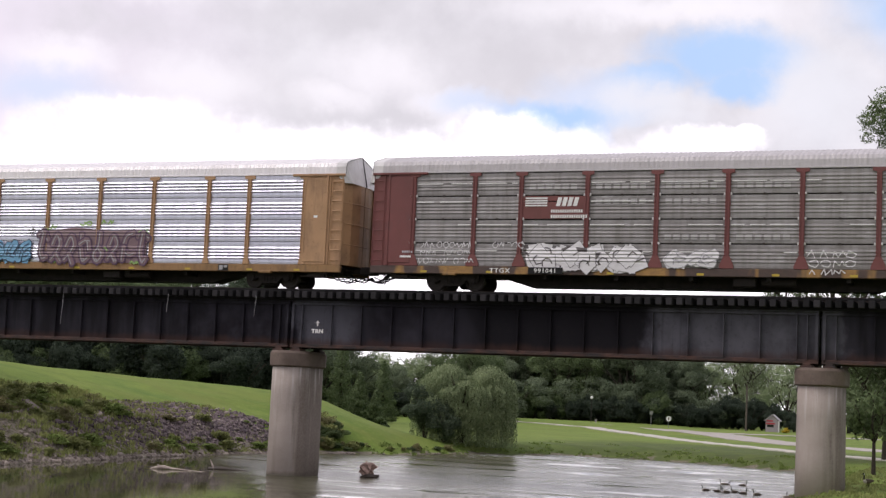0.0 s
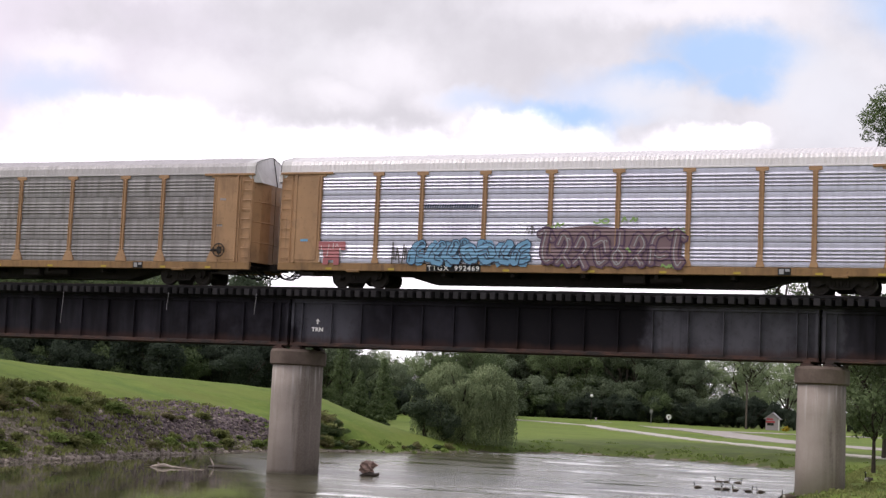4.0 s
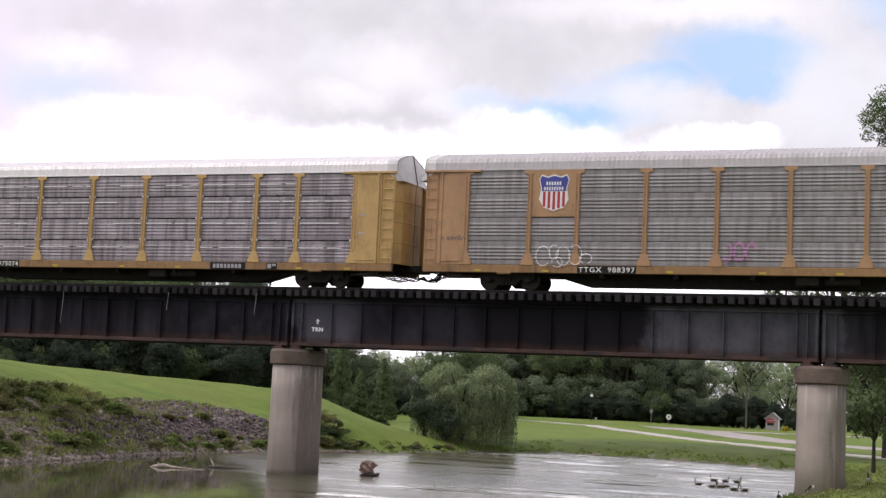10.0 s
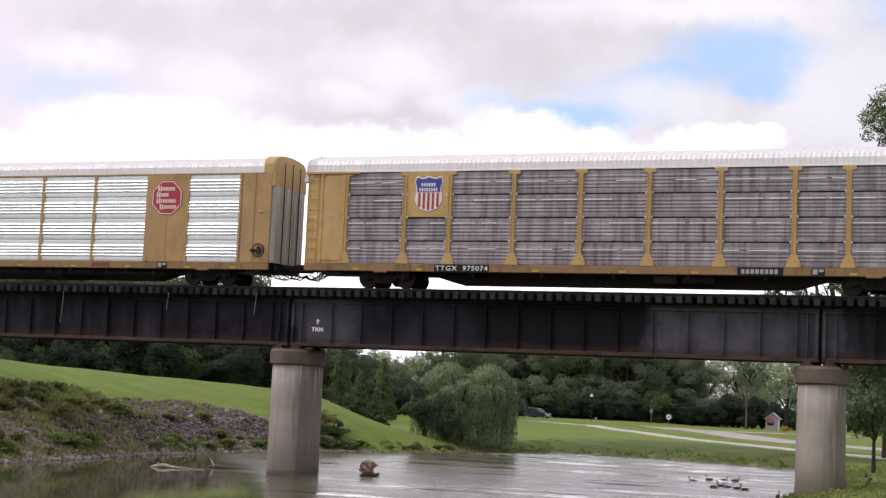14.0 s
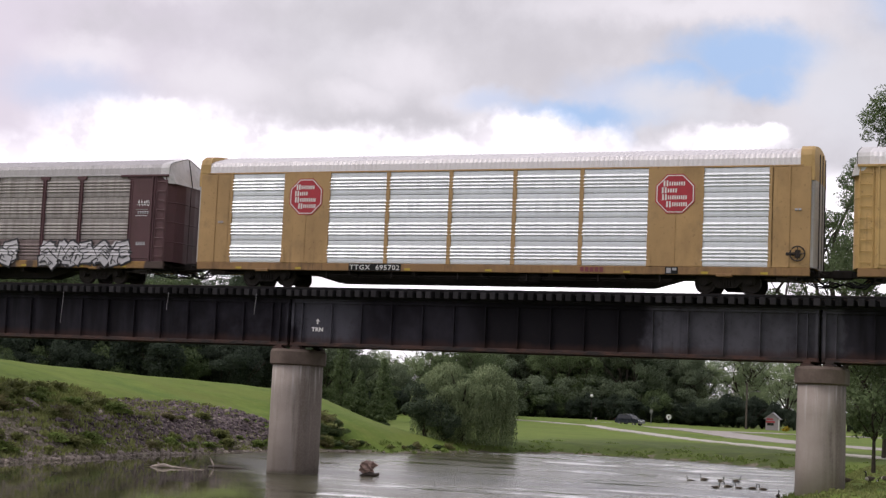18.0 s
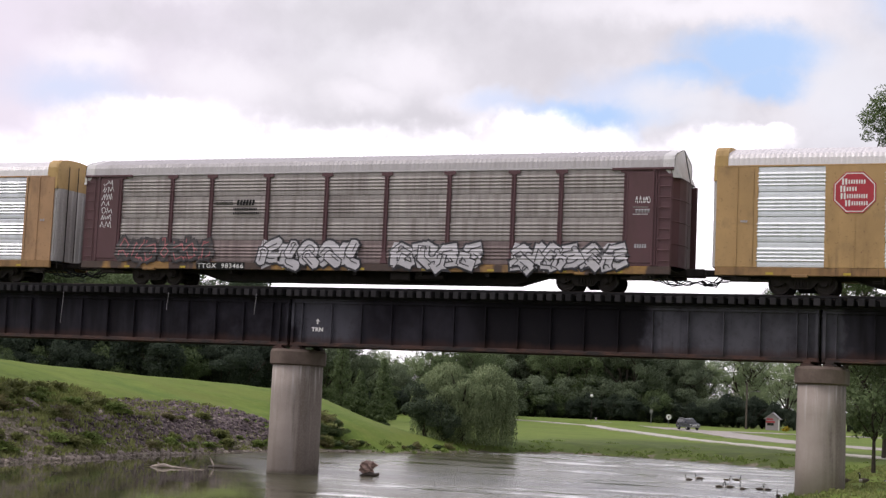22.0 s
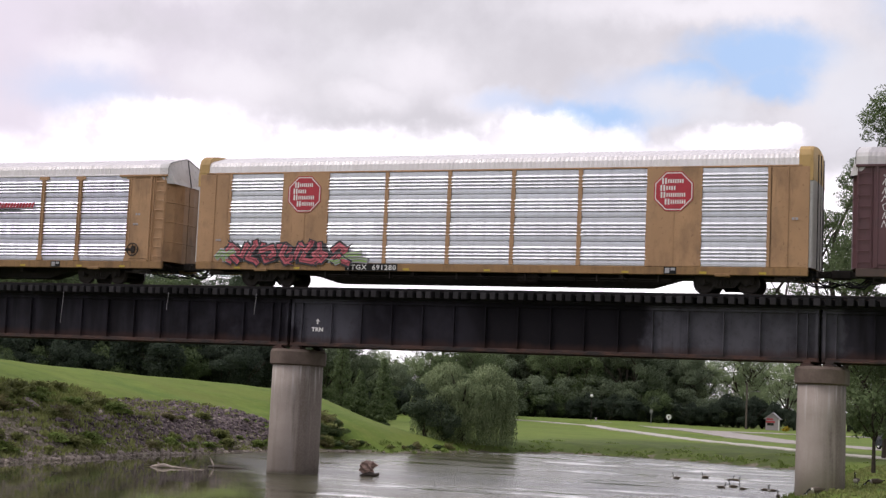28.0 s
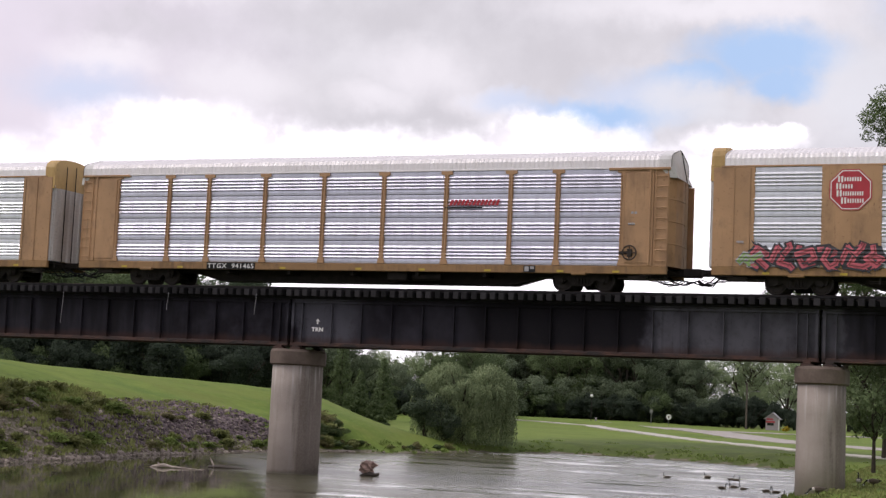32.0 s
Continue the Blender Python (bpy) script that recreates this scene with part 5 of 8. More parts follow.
    for x in (-11.2, -8.3, -3.2, 0.4, 3.3, 6.2, 9.3, 11.6):
        put("reflector", cached("reflector", lambda: Geo().box(-0.14, 0.14, -0.008, 0, 0.7, 0.79).mesh("reflector")), M["reflector"], car, "", Matrix.Translation((x, -HALF - 0.052, 0)))
    g = Geo().box(7.75, 8.25, -HALF - 0.064, -HALF - 0.05, 0.68, 0.96)
    st = put("stencil_panel", g, M["black"], car, "small black inspection stencil")
    put("stencil_mark", Geo().box(7.8, 7.98, -HALF - 0.068, -HALF - 0.064, 0.72, 0.92).box(8.03, 8.2, -HALF - 0.068, -HALF - 0.064, 0.82, 0.92), M["spray_grey"], st)
    for s in (-1, 1):
        put("jack_pad", Geo().box(s * 10.06 - 0.3, s * 10.06 + 0.3, -HALF - 0.09, -HALF + 0.1, 0.6, 0.72, 0.02), sm, car)
    g = Geo().box(1.6, 2.5, -1.25, -0.75, 0.3, 0.68, 0.05).tube([(2.7, -1.0, 0.5), (4.0, -1.0, 0.5)], 0.17, 10)
    put("brake_gear", g, M["black_steel"], car, "black brake cylinder and reservoir")
    if smooth_end:
        g = Geo()
        for z, y in ((0.5, -1.38), (0.42, -1.3)):
            g.tube([(-7.4, y, z), (-2.0, y, z - 0.02), (3.0, y, z), (8.0, y, z - 0.03)], 0.022, 6)
        for x in (-7, -4, -1, 2, 5, 7.5):
            g.box(x - 0.03, x + 0.03, -1.42, -1.26, 0.38, 0.68)
        put("pipe_run", g, M["black_steel"], car, "air pipes below the sill")
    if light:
        # white strips stand in for thin lines of light along the ribs
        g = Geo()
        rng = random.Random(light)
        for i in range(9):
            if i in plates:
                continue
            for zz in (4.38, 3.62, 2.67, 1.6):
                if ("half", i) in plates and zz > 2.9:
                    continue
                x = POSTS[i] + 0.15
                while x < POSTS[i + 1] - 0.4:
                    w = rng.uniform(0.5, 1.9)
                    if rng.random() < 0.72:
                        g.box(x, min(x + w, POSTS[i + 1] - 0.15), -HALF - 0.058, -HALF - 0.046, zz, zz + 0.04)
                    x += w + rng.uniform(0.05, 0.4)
        for x in POSTS:
            for zz in (1.952, 2.924, 3.896):
                for e in (-0.13, 0.13):
                    put("bracket", cached("bracket", lambda: Geo().box(-0.03, 0.03, -0.075, -0.02, -0.05, 0.05, 0.01).mesh("bracket")), M["white_steel"], car, "", Matrix.Translation((x + e, -HALF, zz)))
        for i in range(9):
            mid = (POSTS[i] + POSTS[i + 1]) / 2
            for zz in (1.952, 2.924, 3.896):
                if i in plates or (('half', i) in plates and zz > 2.9):
                    continue
                put("latch", cached("latch", lambda: Geo().box(-0.05, 0.05, -0.07, -0.03, -0.035, 0.035, 0.01).mesh("latch")), M["wheel_steel"], car, "", Matrix.Translation((mid, -HALF, zz)))
        put("rib_edges", g, M["white"], car, "white strips for lines of light along the ribs")["kind"] = "stuff"
    return tagged(car, label, "train car", "coupled train cars")


PITCH_CAR = 28.7
CAR_AT = {c: -28.1 + PITCH_CAR * (3 - i) for i, c in enumerate("ABCDEFGHI")}
CARS = {}
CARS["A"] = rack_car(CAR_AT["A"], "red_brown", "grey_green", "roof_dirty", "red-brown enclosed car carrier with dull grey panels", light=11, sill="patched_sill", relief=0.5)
CARS["B"] = rack_car(CAR_AT["B"], "yellow", "silver", "roof", "yellow enclosed car carrier with bright silver panels", flared=False, number="TTGX 992469", num_x=-5.5)
CARS["C"] = rack_car(CAR_AT["C"], "yellow", "grey", "roof_dirty", "yellow enclosed car carrier with weathered grey panels", number="TTGX 988397", num_x=-5.75, plates=(("half", 1),), relief=0.7)
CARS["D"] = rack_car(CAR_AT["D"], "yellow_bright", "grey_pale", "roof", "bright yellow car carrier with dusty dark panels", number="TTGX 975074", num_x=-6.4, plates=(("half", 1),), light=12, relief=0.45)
CARS["E"] = rack_car(CAR_AT["E"], "ochre", "aluminium", "roof", "yellow smooth-sided car carrier with silver panels", smooth_end=True, number="TTGX 695702", num_x=-4.7, plates=(1, 7))
CARS["F"] = rack_car(CAR_AT["F"], "brown", "taupe", "roof_dirty", "dark brown car carrier with large white graffiti", flared=False, number="TTGX 983466", num_x=-6.4, sill="patched_sill", low_panel="taupe_low", relief=0.75)
CARS["G"] = rack_car(CAR_AT["G"], "yellow", "silver_b", "roof", "yellow car carrier with silver panels and red graffiti", smooth_end=True, number="TTGX 691280", num_x=-4.8, plates=(1, 7))
CARS["H"] = rack_car(CAR_AT["H"], "yellow", "silver", "roof", "yellow ribbed car carrier with clean silver panels", flared=False, number="TTGX 941465", num_x=-5.75)
CARS["I"] = rack_car(CAR_AT["I"], "yellow", "silver_b", "roof", "yellow smooth-sided car carrier, last in view", smooth_end=True, plates=(1, 7))

# emblems and paint on the cars
c = CARS["A"]
put("plate", Geo().box(-6.95, -4.35, -HALF - 0.058, -HALF - 0.046, 2.93, 3.86), M["red_brown"], c, "red painted emblem panel")
for zz in (3.8, 3.7, 3.6, 3.5):
    bars(c, -6.85, -5.55, zz - 0.06, zz, 1, M["white"], "white emblem stripe")
bars(c, -5.55, -4.6, 3.44, 3.8, 4, M["white"], "white emblem bars", 0.25)
bars(c, -5.75, -4.4, 3.18, 3.3, 14, M["white"], "white word bars")
bars(c, -5.75, -4.2, 2.96, 3.09, 16, M["white"], "white word bars")
graffiti(c, -6.7, -2.2, 0.72, 1.95, 4, M["spray_white"], M["spray_smoke"], 21, "large pale white graffiti with dark edges", True, halo=M["spray_white"], rim=0.04, body=0.62)
graffiti(c, -1.1, 1.0, 0.95, 1.75, 2, M["spray_white"], M["spray_grey"], 22, "small white bubble graffiti", False, halo=M["spray_white"], rim=0.05, body=0.5)
put("lettering", letters("TTGX", 0.27, -HALF - 0.068, -7.85, 0.72, "lettering"), M["white"], c, "white painted car mark")["kind"] = "stuff"
put("number_panel", Geo().box(-6.6, -5.15, -HALF - 0.15, -HALF - 0.05, 0.68, 0.95, 0.006), M["black"], c, "black panel with white numbers")
put("lettering", letters("991041", 0.25, -HALF - 0.153, -5.88, 0.73, "lettering"), M["white"], c, "white car number")["kind"] = "stuff"
for x, z, nn in ((-11.5, 1.05, 5), (-9.9, 1.05, 3), (-11.4, 1.42, 3), (-10.3, 1.42, 4), (-11.5, 1.72, 9), (-8.2, 1.72, 5)):
    scribble(c, x, x + nn * 0.28, z, z + 0.27, nn, M["spray_white"], 23 + nn + int(z * 50), "thin white scribbled graffiti", 0.028)
for z, nn in ((0.75, 3), (1.05, 4), (1.4, 4)):
    scribble(c, 4.5, 4.5 + nn * 0.45, z, z + 0.3, nn, M["spray_white"], 25 + nn + int(z * 20), "thin white scribbled graffiti", 0.035)
for i, z in ((3, 4.12), (3, 3.52), (4, 4.12), (4, 3.52), (2, 4.12), (5, 4.12), (4, 2.1), (5, 2.1)):
    bars(c, POSTS[i] + 0.35, POSTS[i + 1] - 0.35, z, z + 0.22, 6, M["faded_patch"], "pale faded blocks of old lettering", depth=0.035)
bars(c, -12.3, -11.6, 1.32, 1.4, 1, M["white"], "white stencil bar")
bars(c, -12.2, -11.7, 1.5, 1.6, 5, M["spray_grey"], "white stencil bars")
c = CARS["B"]
bars(c, -6.9, -4.5, 3.3, 3.48, 22, M["spray_navy"], "dark blue-black word bars on the panel", 0.25)
graffiti(c, -7.5, -2.2, 0.88, 2.02, 7, M["spray_blue"], M["spray_navy"], 31, "pale blue bubble graffiti with dark outlines", False, halo=M["spray_blue"], rim=0.075, body=0.46)
scribble(c, -8.3, -7.6, 0.95, 1.9, 3, M["spray_smoke"], 34, "dark scribbled tag beside the blue graffiti", 0.05)
scribble(c, -2.4, -1.4, 2.2, 2.6, 4, M["spray_smoke"], 35, "thin dark tag", 0.03)
put("graffiti", Geo().poly([(-1.7, 0.99), (1.2, 0.95), (4.0, 0.99), (4.05, 2.2), (3.6, 2.5), (2.2, 2.42), (0.2, 2.58), (-1.5, 2.4)], -HALF - 0.082), M["spray_purple"], c, "dull purple sprayed ground of the graffiti")
graffiti(c, -1.9, 4.2, 0.85, 2.5, 8, M["spray_purple"], M["spray_plum"], 32, "dull purple graffiti with pale lines and green specks", False, rim=0.13, accent=M["spray_grey"], body=0.3)
for x, z in ((-1.5, 2.5), (0.4, 2.66), (1.6, 2.72), (3.6, 2.3), (-1.0, 0.95), (3.2, 0.9), (1.2, 1.5)):
    scribble(c, x, x + 0.7, z, z + 0.2, 2, M["spray_green"], int(x * 10) + 90, "green spray specks", 0.07)
g = Geo()
for k, (ax, az, bx, bz, wide) in enumerate(((-11.6, 1.72, -10.55, 1.72, 0.36), (-11.35, 1.6, -11.35, 0.98, 0.26), (-10.85, 1.6, -10.85, 0.98, 0.26), (-11.1, 1.5, -11.1, 1.2, 0.3))):
    stroke(g, [(ax, az), (bx, bz)], -HALF - 0.085 - 0.002 * k, wide)
put("graffiti", g, M["spray_rose"], c, "small faded red graffiti block")["kind"] = "stuff"
scribble(c, -11.65, -10.5, 1.0, 1.85, 5, M["spray_white"], 33, "thin pale lines over the red graffiti", 0.028)
bars(c, -12.6, -12.1, 1.9, 2.0, 1, M["spray_blue"], "small blue sticker", depth=0.085)
bars(c, 12.3, 12.55, 3.0, 3.1, 1, M["white"], "small white sticker", depth=0.085)
c = CARS["C"]
shield(c, -8.04, 3.92, 1.28, 1.5)
g = Geo()
for i, (bx, bz, bw, bh) in enumerate(((-8.4, 1.35, 0.62, 0.8), (-7.95, 1.5, 0.4, 0.6), (-7.55, 1.35, 0.6, 0.75), (-7.05, 1.4, 0.55, 0.8), (-7.8, 1.1, 0.45, 0.4), (-6.6, 1.25, 0.5, 0.4))):
    stroke(g, [(bx + bw / 2 * math.cos(0.55 * j + i), bz + bh / 2 * math.sin(0.55 * j + i)) for j in range(11)], -HALF - 0.085 - 0.008 * (i % 3), 0.035)
put("graffiti", g, M["spray_white"], c, "white outline bubble graffiti")["kind"] = "stuff"
scribble(c, -1.2, 0.2, 1.15, 1.95, 3, M["spray_pink"], 42, "faded pink graffiti", 0.09)
scribble(c, -12.9, -11.85, 1.95, 2.2, 4, M["spray_purple"], 43, "small purple tag", 0.03)
c = CARS["D"]
shield(c, -8.0, 3.92, 1.28, 1.5)
put("number_panel", Geo().box(4.95, 6.7, -HALF - 0.062, -HALF - 0.05, 0.665, 0.97), M["black"], c)
bars(c, 5.1, 6.55, 0.72, 0.9, 8, M["spray_grey"], "white owner's mark bars", 0.0, depth=0.068)
c = CARS["E"]
octagon(c, -8.08, 3.84, 1.56)
octagon(c, 8.06, 3.84, 1.56)
bars(c, 4.3, 5.3, 0.74, 0.92, 5, M["spray_maroon"], "faded rust-red owner's mark bars", depth=0.068)
c = CARS["F"]
for zz in (3.5, 3.58, 3.66):
    bars(c, -6.8, -5.6, zz, zz + 0.035, 1, M["black"], "dark emblem stripe")
bars(c, -5.75, -4.85, 3.48, 3.72, 6, M["black"], "dark emblem bars", 0.2)
bars(c, -5.9, -4.7, 3.26, 3.36, 14, M["black"], "dark word bars")
bars(c, -5.9, -4.6, 3.08, 3.18, 15, M["black"], "dark word bars")
graffiti(c, -11.8, -6.8, 0.95, 2.1, 7, M["spray_smoke"], M["spray_black"], 51, "smoky black graffiti with faded red lines", True, halo=M["spray_smoke"], accent=M["spray_rose"], body=0.36)
graffiti(c, -4.5, 0.3, 0.7, 2.05, 5, M["spray_silver"], M["spray_black"], 52, "silver bubble graffiti with black outlines", False, halo=M["spray_silver"], keyline=M["spray_black"], rim=0.11, body=0.44)
graffiti(c, 1.7, 5.85, 0.72, 1.95, 4, M["spray_silver"], M["spray_black"], 53, "silver graffiti with black lines", True, halo=M["spray_silver"], keyline=M["spray_black"], rim=0.11, body=0.44)
graffiti(c, 7.05, 11.9, 0.72, 1.95, 5, M["spray_silver"], M["spray_black"], 54, "silver graffiti with black lines", True, halo=M["spray_silver"], keyline=M["spray_black"], rim=0.11, body=0.44)


for i in range(7):
    scribble(c, -12.72, -12.2, 4.4 - 0.32 * i, 4.7 - 0.32 * i, 2, M["spray_white"], 300 + i, "white scribbled tag", 0.026)
scribble(c, 12.2, 12.8, 3.45, 3.75, 4, M["spray_white"], 57, "white scribbled tag", 0.026)
for zz in (3.02, 3.3):
    bars(c, 12.1, 12.95, zz, zz + 0.025, 1, M["spray_white"], "white stencil frame bar", depth=0.085)
bars(c, 12.2, 12.8, 3.1, 3.24, 5, M["spray_grey"], "white stencil bars", depth=0.085)
bars(c, 12.2, 12.7, 1.7, 1.85, 5, M["spray_grey"], "white stencil bars", depth=0.085)
c = CARS["G"]
octagon(c, -8.1, 3.94, 1.56)
octagon(c, 8.06, 3.94, 1.56)
graffiti(c, -11.9, -5.9, 0.92, 1.9, 7, M["spray_red"], M["spray_black"], 61, "coral and black graffiti with green ends", True, M["spray_black"], rim=0.17, body=0.23, accent=M["spray_maroon"])
graffiti(c, -12.3, -11.4, 1.0, 1.6, 1, M["spray_green"], M["spray_grey"], 62, "green graffiti end", True)
graffiti(c, -6.3, -5.3, 0.95, 1.5, 1, M["spray_green"], M["spray_grey"], 63, "green graffiti end", True)
c = CARS["H"]
bars(c, 4.4, 6.6, 3.42, 3.66, 13, M["red"], "red slanted emblem bars", 0.4)
bars(c, 4.2, 6.5, 3.3, 3.36, 1, M["black"], "black emblem underline", 0.4)


def brake_wheel(car, x, z):
    g = Geo()
    g.tube([(x + 0.28 * math.cos(a * math.pi / 8), -HALF - 0.16, z + 0.28 * math.sin(a * math.pi / 8)) for a in range(17)], 0.03, 6)
    for a in range(4):
        g.tube([(x, -HALF - 0.14, z), (x + 0.28 * math.cos(a * 1.57), -HALF - 0.16, z + 0.28 * math.sin(a * 1.57))], 0.02, 5)
    g.box(x - 0.1, x + 0.1, -HALF - 0.15, -HALF - 0.04, z - 0.15, z + 0.15, 0.02)
    g.box(x - 0.45, x - 0.1, -HALF - 0.1, -HALF - 0.04, z - 0.06, z + 0.06, 0.02)
    put("brake_wheel", g, M["wheel_steel"], car, "rusty hand brake wheel")


for key, x in (("C", 12.15), ("E", 12.85), ("H", 12.15)):
    brake_wheel(CARS[key], x, 1.5)
# small stencilled blocks on the end panels
for key, spots in (("C", ((12.1, 2.55, 3), (12.2, 3.7, 4))), ("D", ((12.2, 3.0, 3), (12.2, 2.2, 4), (-12.4, 2.9, 3))), ("E", ((12.85, 3.15, 2), (-12.2, 2.7, 4))), ("G", ((12.8, 2.8, 2), (-12.2, 1.9, 5))), ("H", ((12.3, 3.05, 2), (12.2, 2.6, 4)))):
    for x, z, n in spots:
        bars(CARS[key], x - 0.14, x + 0.14, z, z + 0.09, n, M["spray_grey"], "small pale stencil bars", depth=0.085)


# ---------------------------------------------------------------- plants
def leaf_cloud(rng, blobs, n, size, lo=-1e9, aspect=0.6, droop=0.0):
    """Many small leaf clumps on and in a set of uneven blobs: (centre, radii)."""
    vol = [r[0] * r[1] * r[2] for _, r in blobs]
    P, N = [], []
    np_r = np.random.RandomState(rng.randrange(1 << 30))
    tot = sum(v ** 0.7 for v in vol)
    middle = np.mean([c for c, r in blobs], axis=0)
    for (c, r), v in zip(blobs, vol):
        k = int(n * v ** 0.7 / tot)
        d = np_r.normal(size=(k, 3))
        d /= np.linalg.norm(d, axis=1)[:, None]
        rad = (np_r.uniform(0.35, 1, k) ** 0.45)[:, None]
        bump = 1 + 0.22 * np.sin(d[:, :1] * 5 + c[0]) * np.sin(d[:, 1:2] * 5 + c[1]) + 0.12 * np.sin(d[:, 2:] * 9)
        P.append(np.array(c) + d * rad * bump * np.array(r))
        whole = P[-1] - middle
        N.append(0.55 * d + 0.75 * whole / (np.linalg.norm(whole, axis=1)[:, None] + 1e-6) + np.array((0, 0, 0.3)))
    P, N = np.concatenate(P), np.concatenate(N)
    keep = P[:, 2] > lo
    P = P[keep]
    k = len(P)
    a = np_r.normal(size=(k, 3))
    a[:, 2] -= droop
    a /= np.linalg.norm(a, axis=1)[:, None]
    b = np.cross(a, np_r.normal(size=(k, 3)))
    b /= np.linalg.norm(b, axis=1)[:, None]
    s = np_r.uniform(0.6, 1.35, k)[:, None] * size
    # each leaf faces outwards from its clump, and is shaded as part of the clump's round form
    out = N[keep] + 0.5 * np_r.normal(size=(k, 3))
    out /= np.linalg.norm(out, axis=1)[:, None]
    flip = np.sign((np.cross(b, a) * out).sum(1))[:, None]
    b = b * np.where(flip == 0, 1, flip)
    q = np.stack([P - a * s, P + b * s * aspect, P + a * s, P - b * s * aspect], 1).reshape(-1, 3)
    f = np.arange(k * 4).reshape(k, 4)
    return q, f, np.repeat(out, 4, 0)


def leafy(name, q, f, normals):
    """A mesh of leaves with soft clump shading."""
    me = Geo().add(q.tolist(), f.tolist()).mesh(name, True)
    me.normals_split_custom_set_from_vertices(normals.tolist())
    return me


def limb(g, rng, p, d, length, r, depth, tips):
    pts, rad = [Vector(p)], [r]
    d = Vector(d).normalized()
    for i in range(4):
        d = (d + Vector((rng.uniform(-0.16, 0.16), rng.uniform(-0.16, 0.16), rng.uniform(-0.02, 0.12)))).normalized()
        pts.append(pts[-1] + d * length / 4)
        rad.append(r * (1 - 0.17 * (i + 1)))
    g.tube(pts, rad, 6 if depth else 8)
    tips.append(pts[-1])
    if depth < 2:
        for i in range(3):
            base = pts[2 + i % 3]
            a = rng.uniform(0, 6.28)
            nd = d * 0.6 + Vector((math.cos(a), math.sin(a), rng.uniform(0.0, 0.6))) * 0.8
            limb(g, rng, base, nd, length * 0.62, r * 0.5, depth + 1, tips)


def tree(name, seed, h, spread, low, n, size, mat, label, place, edge=None, boughs=()):
    """A trunk with limbs and a broken crown of leaf clumps."""
    rng = random.Random(seed)
    th = empty(name, place)
    g = Geo()
    tips = []
    r = h * 0.022
    lean = (rng.uniform(-0.03, 0.03) * h, rng.uniform(-0.03, 0.03) * h)
    fork = h * max(0.24, low)
    g.tube([(0, 0, -0.4), (0, 0, 0.1), (lean[0] * 0.3, lean[1] * 0.3, fork * 0.6), (lean[0] * 0.6, lean[1] * 0.6, fork)], [r * 1.7, r * 1.25, r, r * 0.85], 10)
    for i in range(5):
        a = 6.28 * i / 5 + rng.uniform(-0.4, 0.4)
        if edge is not None and math.cos(a - radians(YAW)) < -0.1:
            a += math.pi
        limb(g, rng, (lean[0] * 0.6, lean[1] * 0.6, fork * rng.uniform(0.8, 1)), (math.cos(a) * 0.7, math.sin(a) * 0.7, 0.9), h * 0.4, r * 0.55, 0, tips)
    limb(g, rng, (lean[0] * 0.6, lean[1] * 0.6, fork * 0.97), (0, 0, 1), h * 0.5, r * 0.7, 0, tips)
    put("trunk", g.mesh("trunk", True), M["bark"], th)
    blobs = []
    for k in range(17):
        u = rng.random()
        z = h * (low + (0.94 - low) * u)
        wide = spread * math.sin(math.pi * (0.16 + 0.74 * u)) ** 0.8
        a = rng.uniform(0, 6.28)
        rr = wide * rng.uniform(0.35, 0.85)
        s = spread * rng.uniform(0.24, 0.42)
        blobs.append(((lean[0] + rr * math.cos(a), lean[1] + rr * math.sin(a), z), (s, s, s * rng.uniform(0.6, 0.9))))
    for t in tips[::3]:
        s = spread * rng.uniform(0.16, 0.26)
        blobs.append((tuple(t), (s, s, s * 0.8)))
    if edge is not None:
        # the crown stops short on the side towards the bridge
        across = Vector((math.cos(radians(YAW)), math.sin(radians(YAW)), 0))
        blobs = [b for b in blobs if Vector(b[0]).dot(across) - b[1][0] > edge]
    blobs += list(boughs)
    put("crown", leafy("crown", *leaf_cloud(rng, blobs, n, size, h * low * 0.6)), M[mat], th)
    return tagged(th, label, "tree", "woodland trees")


def bush(seed, w, h, n, size, mat, label, place, name="bush"):
    rng = random.Random(seed)
    th = empty(name, place)
    g = Geo()
    for i in range(7):
        a = rng.uniform(0, 6.28)
        g.tube([(0, 0, -0.2), (math.cos(a) * w * 0.15, math.sin(a) * w * 0.15, h * 0.4), (math.cos(a) * w * 0.35, math.sin(a) * w * 0.35, h * 0.75)], [0.05, 0.035, 0.015], 5)
    put("stem_clump", g, M["bark"], th)["kind"] = "stuff"
    blobs = []
    for i in range(20):
        a, rr = rng.uniform(0, 6.28), w * rng.uniform(0, 0.42)
        s = w * rng.uniform(0.1, 0.22)
        blobs.append(((rr * math.cos(a), rr * math.sin(a), h * rng.uniform(0.12, 1.0) * (1 - (rr / w) ** 2)), (s, s, h * rng.uniform(0.1, 0.24))))
    put("foliage", leafy("foliage", *leaf_cloud(rng, blobs, n, size, 0.02)), M[mat], th)
    return tagged(th, label, "bush", "undergrowth bushes")


def aimed(px, dist):
    """The ground point at a compass step to the side of the view axis: px counts thousandths of the view's half width."""
    half = math.tan(radians(31.95 / 2))
    a = radians(-YAW) + math.atan(px / 1000 * half)
    x, y = EYE.x + dist * math.sin(a), EYE.y + dist * math.cos(a)
    return x, y


def stand(px, dist, turn=0.0):
    x, y = aimed(px, dist)
    return Matrix.Translation((x, y, ground_z(x, y))) @ Matrix.Rotation(turn, 4, "Z")


